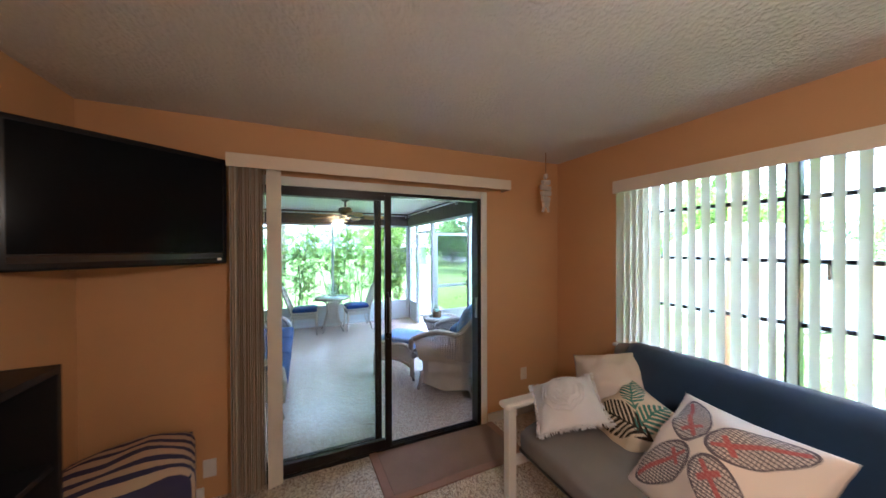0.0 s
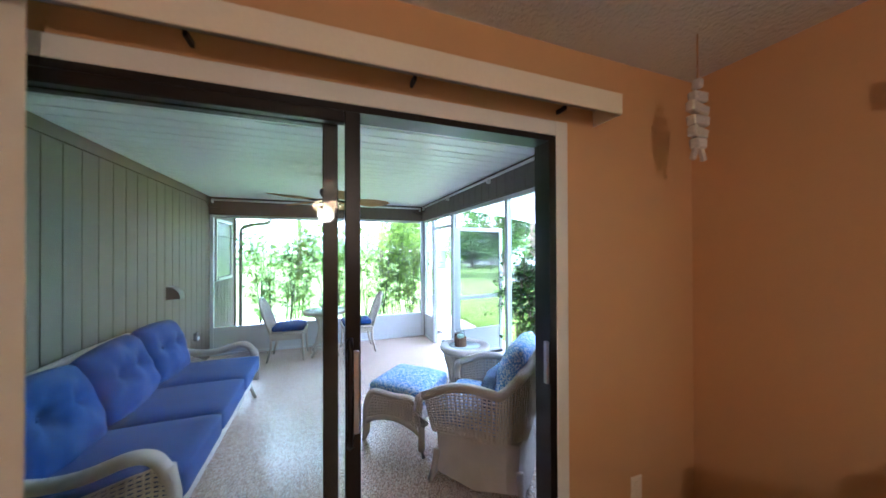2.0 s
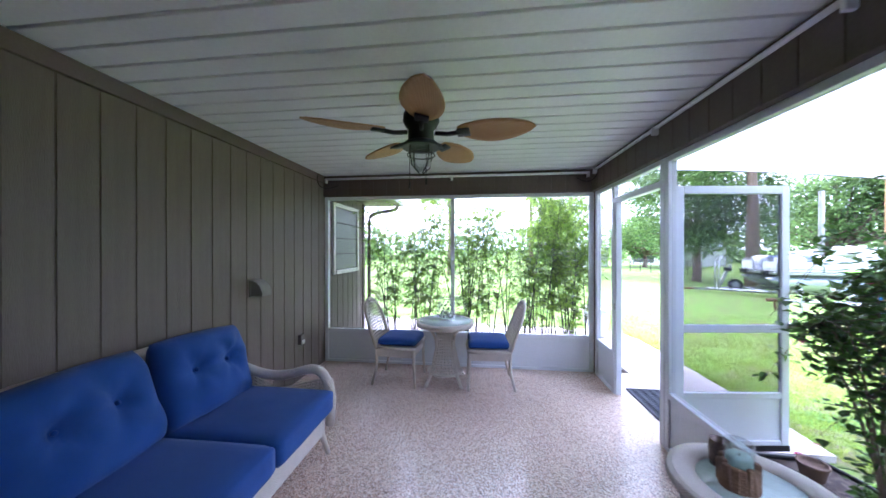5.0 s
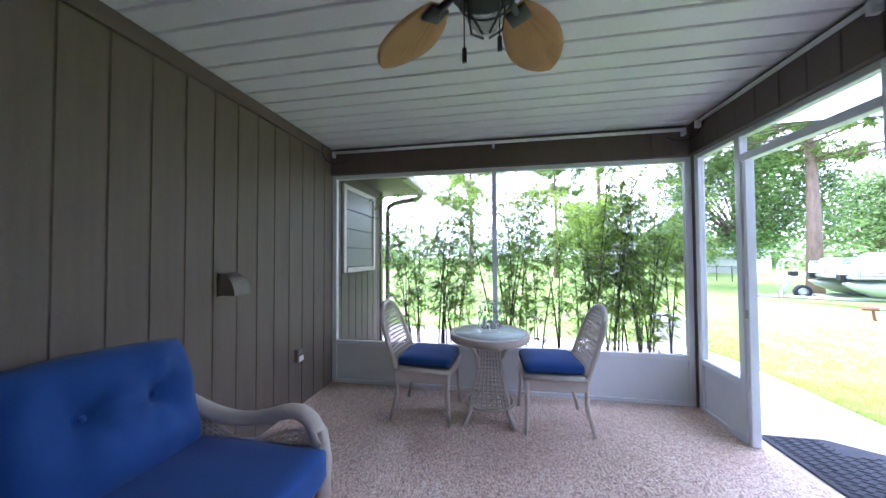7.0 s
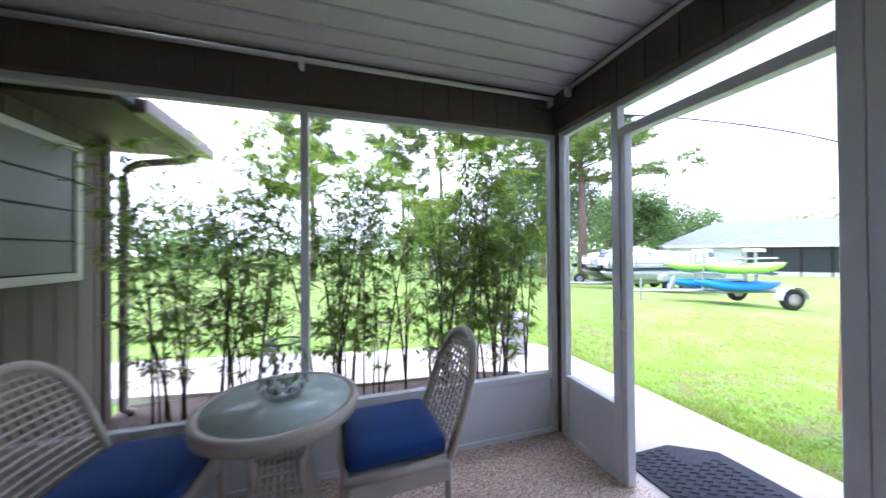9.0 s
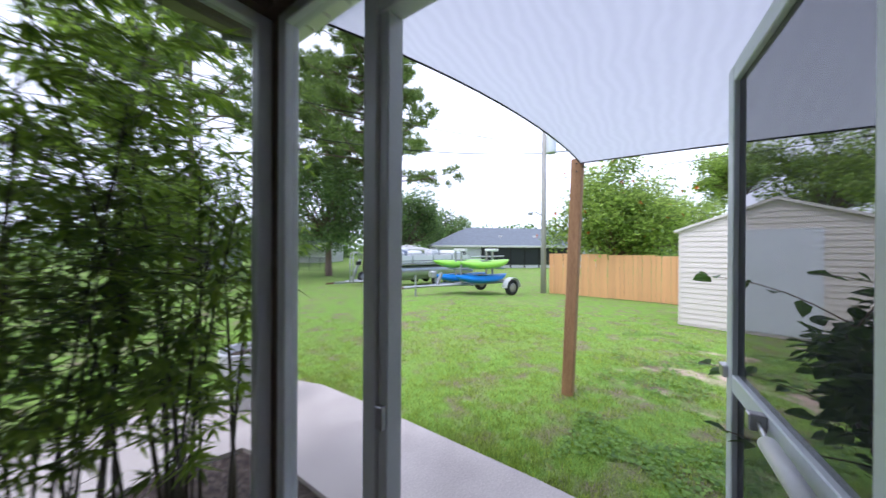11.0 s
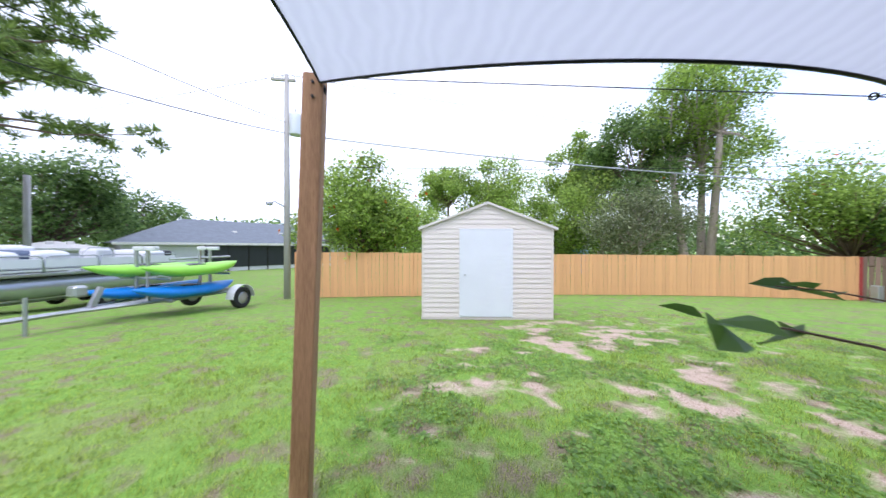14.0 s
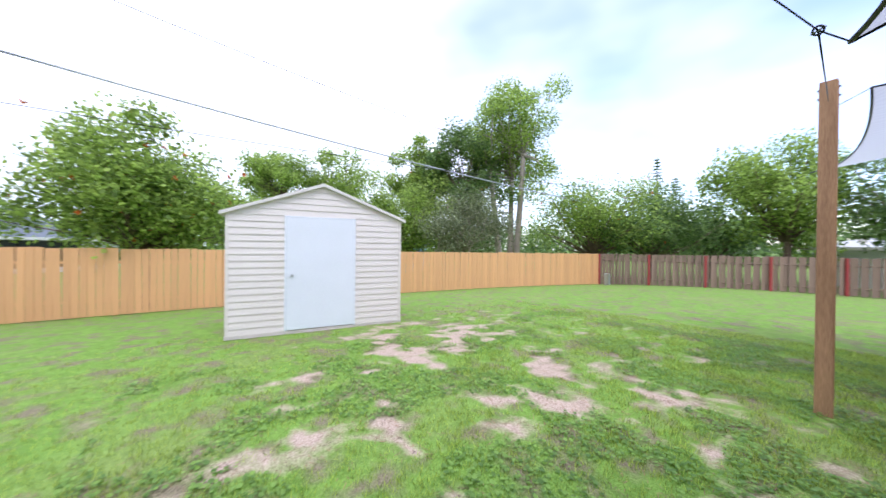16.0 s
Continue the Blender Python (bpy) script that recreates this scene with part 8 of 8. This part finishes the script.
def power_pole():
    x, y = 15.55, 10.05
    s = thing("utility_pole", "grey wooden utility pole with transformer and crossarm", "utility pole", (x, y, ground_z(x, y)))
    part("pole", T([(0, 0, -0.2), (0.02, 0.02, 8.4)], 0.13, 10, r1=0.085), POLE_GREY, s, smooth=True)
    t = part("transformer", lathe([(0.0, 6.15), (0.21, 6.15), (0.22, 6.18), (0.22, 6.88), (0.20, 6.95), (0.0, 6.98)], 20, 0.02, -0.30), SHED_DOOR, s, "pale grey painted transformer can", True)
    part("bushing", T([(0.02, -0.30, 6.9), (0.02, -0.30, 7.14)], 0.035, 8), POLE_GREY, t)
    part("crossarm", B(-0.05, 0.05, -0.3, 0.55, 8.15, 8.23), POLE_GREY, s)
    for yy in (-0.25, 0.15, 0.5):
        part("insulator", lathe([(0.0, 8.23), (0.035, 8.24), (0.02, 8.32), (0.035, 8.36), (0.0, 8.40)], 10, 0.0, yy), STUCCO, s)
    l = part("light_arm", T([(0, 0, 3.4), (-0.3, 0.3, 3.6), (-0.45, 0.42, 3.55)], 0.025, 6), GALV, s)
    part("lamp_head", B(-0.62, -0.40, 0.34, 0.52, 3.44, 3.56, 0.03), GALV, l)
    g = ground_z(x, y)

    def wire(p, q, drop, r=0.012, label="black overhead power cable", material=WIRE):
        p, q = Vector(p), Vector(q)
        pts = [p.lerp(q, i / 16) - Vector((0, 0, drop * 4 * (i / 16) * (1 - i / 16))) for i in range(17)]
        tagged(part("power_cable", T(pts, r, 5), material, smooth=True), label, "cable")

    wire((x, y, g + 8.4), (20, -40, 9.5), 1.4, 0.010)
    wire((x, y, g + 6.2), (15, -34, 4.6), 0.7, 0.030, "thick grey overhead service cable", GALV)
    wire((x, y, g + 5.0), (9, -25, 4.9), 0.5, 0.010)
    wire((x, y, g + 6.2), (1.0, 22.0, 6.8), 0.9, 0.016)
    wire((x, y, g + 6.6), (-6.0, 17.0, 5.6), 0.8, 0.010)
    wire((x, y, g + 8.4), (34, 60, 9.0), 1.0, 0.010)


power_pole()


def wheel(parent, p, r=0.28, w=0.16, ax=0.0):
    """A tyre on a steel rim, its axle along local y."""
    bm = lathe([(r * 0.58, -w / 2), (r * 0.9, -w / 2), (r, -w * 0.3), (r, w * 0.3), (r * 0.9, w / 2), (r * 0.58, w / 2), (r * 0.58, -w / 2)], 22, cap=False)
    bmesh.ops.transform(bm, matrix=Matrix.Translation(p) @ pose(0, 0, 0, 90, 0, 0), verts=bm.verts)
    t = part("wheel", bm, RUBBER, parent, "black tyre", True)
    bm = lathe([(0.0, -w * 0.42), (r * 0.57, -w * 0.46), (r * 0.57, w * 0.46), (r * 0.3, w * 0.36), (0.0, w * 0.40)], 18)
    bmesh.ops.transform(bm, matrix=Matrix.Translation(p) @ pose(0, 0, 0, 90, 0, 0), verts=bm.verts)
    part("rim", bm, GALV, t, "grey steel rim", True)


def pontoon(name, x0, x1, y, z, r, material, parent):
    bm = bmesh.new()
    n = 16
    rings = []
    for x, k, up in ((x0, 0.05, 0.55), (x0 + 0.25, 0.45, 0.35), (x0 + 0.7, 0.85, 0.10), (x0 + 1.2, 1.0, 0), (x1 - 0.1, 1.0, 0), (x1, 0.96, 0)):
        rings.append([bm.verts.new((x, y + r * k * math.cos(2 * math.pi * j / n), z + r * up + r * k * math.sin(2 * math.pi * j / n))) for j in range(n)])
    for a, b in zip(rings, rings[1:]):
        for j in range(n):
            bm.faces.new((a[j], a[(j + 1) % n], b[(j + 1) % n], b[j]))
    bm.faces.new(rings[0][::-1])
    bm.faces.new(rings[-1])
    part(name, bm, material, parent, "silver aluminium pontoon", True)


def boat():
    """Local +x runs from the trailer's tongue to the stern."""
    a, rz = Vector((10.4, 18.0, 0)), -13.0
    z0 = -0.74
    t = thing("boat_trailer", "galvanised boat trailer with ladder, spare wheel and twin axles", "trailer", (a.x, a.y, z0), rz)
    bm = bmesh.new()
    box(bm, 0.0, 1.5, -0.05, 0.05, 0.36, 0.46)
    for sg in (-1, 1):
        tube(bm, [(0.5, 0, 0.42), (2.2, sg * 0.75, 0.44), (8.0, sg * 0.75, 0.44)], 0.06, 4)
    for x in (2.2, 3.7, 5.3, 6.9):
        tube(bm, [(x, -0.8, 0.44), (x, 0.8, 0.44)], 0.05, 4)
    part("frame", bm, GALV, t, "galvanised steel frame")
    part("coupler", T([(-0.35, 0, 0.40), (0.05, 0, 0.41)], 0.045, 6), paint("rusty_steel", (0.16, 0.07, 0.04), 0.8, 0.3, 12, 80, 0.3), t, "rusty coupler")
    part("winch_post", B(-0.06, 0.06, -0.06, 0.06, 0, 1.15, 0.01, m=pose(0.85, 0, 0.42, 0, 24, 0)), GALV, t, "slanted galvanised winch post")
    part("winch", B(1.10, 1.34, -0.10, 0.10, 1.20, 1.38, 0.03), DARK, t)
    for y in (-0.62, -0.30):
        part("ladder_rail", T([(0.66, y, 0.42), (0.66, y, 1.62), (0.70, y, 1.76), (0.82, y, 1.84), (0.96, y, 1.82), (1.06, y, 1.70), (1.08, y, 1.55)], 0.026, 6), GALV, t, "steel ladder rail with hooped top", True)
    for z in (0.7, 0.98, 1.26, 1.54):
        part("ladder_rung", T([(0.66, -0.62, z), (0.66, -0.30, z)], 0.018, 6), GALV, t)
    for sg in (-1, 1):
        for x in (5.3, 6.15):
            wheel(t, (x, sg * 0.98, 0.28))
        part("mudguard", B(4.9, 6.55, sg * 0.98 - 0.12, sg * 0.98 + 0.12, 0.60, 0.64, 0.015), GALV, t, "flat galvanised mudguard")
    wheel(t, (1.55, 0.18, 0.60), 0.26, 0.16)
    s = thing("pontoon_boat", "white pontoon boat with fenced deck and furniture on its trailer", "boat", (a.x, a.y, z0), rz)
    for y in (-0.85, 0.85):
        pontoon("pontoon", 2.05, 8.1, y, 0.82, 0.32, BOAT_ALU, s)
        part("keel_bunk", B(2.6, 7.8, y - 0.05, y + 0.05, 0.46, 0.53, 0.01), GALV, s)
    part("deck", B(2.15, 8.0, -1.22, 1.22, 1.16, 1.26, 0.02), BOAT_ALU, s, "aluminium deck edge")
    stripe = paint("purple_grey_stripe", (0.10, 0.09, 0.14), 0.4, 0.1, 5, 50, 0.0)
    for y in (-1.2, 1.2):
        for x0, x1 in ((2.3, 3.55), (3.6, 4.9), (4.95, 6.25), (6.3, 7.6)):
            p = part("fence_panel", B(x0, x1, y - 0.012, y + 0.012, 1.30, 1.66, 0.008), BOAT_WHITE, s, "white railing panel")
            for z0s, z1s in ((1.36, 1.385), (1.40, 1.41)):
                part("stripe", B(x0 + 0.02, x1 - 0.02, y - 0.016, y + 0.016, z0s, z1s), stripe, p, "dark pin stripe")
            part("rail", T([(x0, y, 1.26), (x0, y, 1.64), (x0 + 0.05, y, 1.72), (x0 + 0.12, y, 1.74), (x1 - 0.12, y, 1.74), (x1 - 0.05, y, 1.72), (x1, y, 1.64), (x1, y, 1.26)], 0.02, 6), BOAT_ALU, s, smooth=True)
    for y0, y1 in ((-1.18, -0.32), (0.32, 1.18)):
        p = part("front_panel", B(2.24, 2.264, y0, y1, 1.30, 1.66, 0.008), BOAT_WHITE, s, "white bow railing panel")
        part("stripe", B(2.236, 2.268, y0 + 0.02, y1 - 0.02, 1.36, 1.385), stripe, p, "dark pin stripe")
        part("rail", T([(2.25, y0, 1.26), (2.25, y0, 1.64), (2.25, y0 + 0.08, 1.74), (2.25, y1 - 0.08, 1.74), (2.25, y1, 1.64), (2.25, y1, 1.26)], 0.02, 6), BOAT_ALU, s, smooth=True)
        part("anchor_bracket", B(2.0, 2.2, (y0 + y1) / 2 - 0.1, (y0 + y1) / 2 + 0.1, 1.10, 1.30, 0.02), DARK, s)
    part("ramp_hoop", T([(4.55, -1.1, 1.26), (4.55, -1.1, 1.80), (4.75, -1.1, 1.98), (5.3, -1.1, 1.98), (5.42, -1.1, 1.86), (5.42, -1.1, 1.26)], 0.024, 6), BOAT_ALU, s, "aluminium grab hoop", True)
    for x0, x1, y0, y1, z in ((2.45, 3.2, -1.1, -0.5, 1.84), (2.45, 3.2, 0.5, 1.1, 1.84), (3.5, 4.3, -1.1, -0.45, 1.86), (3.6, 4.5, 0.45, 1.1, 2.02), (6.5, 7.4, -1.0, 1.0, 1.86)):
        part("seat", slab(x1 - x0, y1 - y0, 0.42, 0.12, crown=0.05, m=pose((x0 + x1) / 2, (y0 + y1) / 2, z - 0.21)), BOAT_WHITE, s, "white vinyl seat back", True)
        part("seat_base", B(x0 + 0.05, x1 - 0.05, y0 + 0.05, y1 - 0.05, 1.26, z - 0.40, 0.02), BOAT_WHITE, s)
    part("cover", slab(1.1, 1.7, 0.30, 0.12, crown=0.05, m=pose(3.35, 0, 1.72)), paint("slate_boat_cover", (0.10, 0.13, 0.19), 0.8, 0.2, 6, 90, 0.2), s, "slate blue cloth cover", True)
    part("console", B(5.0, 5.5, -1.0, -0.3, 1.26, 1.95, 0.08, seg=2), BOAT_WHITE, s, "white helm console")
    part("motor", B(8.0, 8.45, -0.22, 0.22, 1.1, 1.85, 0.10, seg=2), DARK, s, "black outboard motor")


boat()


def kayak(label, parent_m, material, L=2.7):
    s = thing("kayak", label, "kayak")
    s.matrix_world = parent_m
    bm = bmesh.new()
    n, k = 20, 12
    rings = []
    for i in range(n + 1):
        t = 2 * i / n - 1
        w = 0.36 * (1 - abs(t) ** 2.6) + 0.012
        h = 0.16 * (1 - abs(t) ** 3) + 0.02
        rise = 0.16 * abs(t) ** 2.6
        rings.append([bm.verts.new((t * L / 2, w * math.cos(2 * math.pi * j / k), rise + h * (math.sin(2 * math.pi * j / k) if math.sin(2 * math.pi * j / k) > 0 else 0.7 * math.sin(2 * math.pi * j / k)))) for j in range(k)])
    for a, b in zip(rings, rings[1:]):
        for j in range(k):
            bm.faces.new((a[j], a[(j + 1) % k], b[(j + 1) % k], b[j]))
    bm.faces.new(rings[0][::-1])
    bm.faces.new(rings[-1])
    part("hull", bm, material, s, smooth=True)
    part("seat", slab(0.5, 0.4, 0.1, 0.03, m=pose(-0.1, 0, 0.12)), DARK, s, "black seat")
    return s


def kayak_trailer():
    a, b = Vector((8.95, 12.40, 0)), Vector((12.75, 11.02, 0))
    rz = math.degrees(math.atan2(b.y - a.y, b.x - a.x))
    z0 = ground_z(12.4, 11.2)
    t = thing("kayak_trailer", "galvanised kayak trailer with upright padded racks", "trailer", (a.x, a.y, z0), rz)
    L = (b - a).length
    bm = bmesh.new()
    tube(bm, [(0, 0, 0.45), (L - 0.2, 0, 0.45)], 0.045, 4)
    for sg in (-1, 1):
        tube(bm, [(0.9, 0, 0.45), (L - 1.4, sg * 0.55, 0.47), (L + 0.4, sg * 0.55, 0.47)], 0.035, 4)
    for x in (L - 1.7, L, L + 0.35):
        tube(bm, [(x, -0.75, 0.47), (x, 0.75, 0.47)], 0.035, 4)
    part("frame", bm, GALV, t, "galvanised steel frame")
    for x in (L - 1.75, L - 0.25):
        for y in (-0.10, 0.24):
            p = part("rack_post", B(x - 0.03, x + 0.03, y - 0.03, y + 0.03, 0.45, 1.62, 0.005), GALV, t, "upright galvanised rack post")
            part("foam_pad", B(x - 0.06, x + 0.06, y - 0.27, y + 0.05, 1.60, 1.70, 0.02), STUCCO, p, "white padded rack end")
        part("rack_arm", T([(x, -0.75, 0.98), (x, 0.75, 0.98)], 0.03, 4), GALV, t)
    part("cross_bar", T([(L - 1.0, 0.3, 1.38), (L + 0.75, 0.3, 1.40)], 0.03, 4), GALV, t, "pale steel bar along the rack")
    part("jack", T([(0.45, -0.1, 0.02), (0.45, -0.1, 0.82)], 0.032, 6), GALV, t, "tongue jack")
    part("jack_foot", B(0.36, 0.54, -0.19, -0.01, 0.0, 0.03, 0.006), GALV, t)
    part("coupler", T([(-0.2, 0, 0.44), (0.05, 0, 0.45)], 0.05, 6), bpy.data.materials["rusty_steel"], t)
    part("chain", T([(-0.02, 0.03, 0.42), (0.0, 0.05, 0.22), (0.06, 0.03, 0.12)], 0.03, 5), bpy.data.materials["rusty_steel"], t)
    part("winch_post", B(-0.05, 0.05, -0.05, 0.05, 0, 0.45, 0.01, m=pose(1.35, 0, 0.45, 0, 22, 0)), GALV, t)
    part("winch", B(1.05, 1.27, -0.12, 0.12, 0.72, 0.94, 0.04), GALV, t)
    part("reflector", B(1.30, 1.42, -0.075, -0.055, 0.42, 0.48, 0.005), paint("amber_reflector", (0.65, 0.10, 0.02), 0.3, 0.1, 5, 60, 0.0), t, "orange reflector")
    for sg in (-1, 1):
        wheel(t, (L, sg * 0.85, 0.29), 0.29, 0.17)
        bm = bmesh.new()
        arc = [(L + r * math.cos(q), 0.29 + r * math.sin(q)) for r in (0.35, 0.365) for q in (math.pi * i / 12 for i in range(13))]
        vs = [[bm.verts.new((x, sg * 0.85 + dy, z)) for x, z in arc] for dy in (-0.12, 0.12)]
        for i in range(12):
            for a0, b0 in ((0, 1), (13, 14)):
                bm.faces.new((vs[0][a0 + i], vs[0][b0 + i], vs[1][b0 + i], vs[1][a0 + i]))
            for v in vs:
                bm.faces.new((v[i], v[i + 1], v[i + 14], v[i + 13]))
        part("mudguard", bm, STUCCO, t, "white mudguard")
    m = pose(a.x, a.y, z0, 0, 0, rz)
    kayak("azure blue kayak on the low rack of the trailer", m @ pose(L - 1.05, -0.42, 0.60, 0, 1, 2), KAYAK_B, 2.5)
    kayak("azure blue kayak on the low rack behind", m @ pose(L - 1.35, 0.42, 0.60, 0, 0, -1), KAYAK_B, 2.5)
    kayak("lime green kayak on the upper rack of the trailer", m @ pose(L - 0.95, -0.48, 1.10, 0, -1, 1), KAYAK_G, 2.4)
    kayak("lime green kayak on the upper rack behind", m @ pose(L - 1.35, 0.44, 1.10, 0, 0, -2), KAYAK_G, 2.4)


kayak_trailer()


def small_yard():
    x, y = at_bearing(*A, 19.6, 42)
    p = thing("utility_pole", "thin grey utility pole far across the lawn", "utility pole", (x, y, ground_z(x, y)))
    part("pole", T([(0, 0, -0.2), (0.05, 0, 8.0)], 0.14, 8, r1=0.10), POLE_GREY, p, smooth=True)
    part("crossarm", B(-0.8, 0.8, -0.05, 0.05, 7.5, 7.6), POLE_GREY, p)
    x, y = at_bearing(*A, 45.5, 30)
    p = thing("utility_pole", "grey wooden pole behind the pontoon boat", "utility pole", (x, y, ground_z(x, y)))
    part("pole", T([(0, 0, -0.2), (0.02, 0, 6.2)], 0.17, 8, r1=0.14), POLE_GREY, p, smooth=True)
    u = thing("utility_box", "short grey utility pedestal near the fence corner", "utility box", (*at_bearing(*E_, 154.0, 19.0), 0))
    g = ground_z(u.location.x, u.location.y)
    part("body", B(-0.12, 0.12, -0.12, 0.12, g, g + 0.62, 0.02), GALV, u)
    # chain-link fence far across the lawn
    s = thing("chain_fence", "grey chain-link fence far across the lawn", "fence")
    p, q = Vector((*at_bearing(*A, 22.5, 34), 0)), Vector((*at_bearing(*A, 33.5, 30), 0))
    for i in range(8):
        c = p.lerp(q, i / 7)
        gz = ground_z(c.x, c.y)
        part("fence_post", T([(c.x, c.y, gz), (c.x, c.y, gz + 1.25)], 0.03, 6), DARK, s)
    gz = ground_z(p.x, p.y)
    part("top_rail", T([(p.x, p.y, gz + 1.22), (q.x, q.y, gz + 1.22)], 0.022, 6), DARK, s)
    bm = bmesh.new()
    vs = [bm.verts.new(v) for v in ((p.x, p.y, gz), (q.x, q.y, gz), (q.x, q.y, gz + 1.2), (p.x, p.y, gz + 1.2))]
    bm.faces.new(vs)
    part("mesh", bm, mesh_cloth("chain_link", (0.10, 0.11, 0.11), 0.3), s)


small_yard()


# ---- boards of the siding, one by one ----
def siding_boards():
    """Grooved boards on the porch side of the house and past the far screen."""
    wall = bpy.data.objects["wall_house"]
    w = 0.1725
    me = None
    y = WALL_OUT + 0.018
    while y < 8.08:
        if me is None:
            bm = B(-0.006, 0.0, 0.004, w - 0.004, -0.05, 2.36, 0.0025)
            bmesh.ops.recalc_face_normals(bm, faces=bm.faces)
            me = bpy.data.meshes.new("siding_board")
            bm.to_mesh(me)
            bm.free()
            me.materials.append(SIDING)
        ob = new("siding_board", me)
        ob.parent = wall
        ob.location = (XL, y, 0)
        y += w


siding_boards()


def beam_boards():
    """Short upright boards facing the beams over the screens."""
    w = 0.165
    for name, n0, make in (("beam_1", int((XR - XL - 0.05) / w), lambda i: (XL + i * w, None)), ("beam_2", int((6.68 - 2.53) / w), lambda i: (None, 2.53 + i * w))):
        beam = bpy.data.objects[name]
        bm = B(0.003, w - 0.003, -0.010, 0.0, 2.10, 2.352, 0.002)
        bmesh.ops.recalc_face_normals(bm, faces=bm.faces)
        me = bpy.data.meshes.new("beam_board")
        bm.to_mesh(me)
        bm.free()
        me.materials.append(HEADER)
        for i in range(n0):
            x, y = make(i)
            ob = new("beam_board", me)
            ob.parent = beam
            ob.matrix_local = pose(x, YF - 0.06, 0) if y is None else pose(XR - 0.04, y + w, 0, 0, 0, -90)


beam_boards()
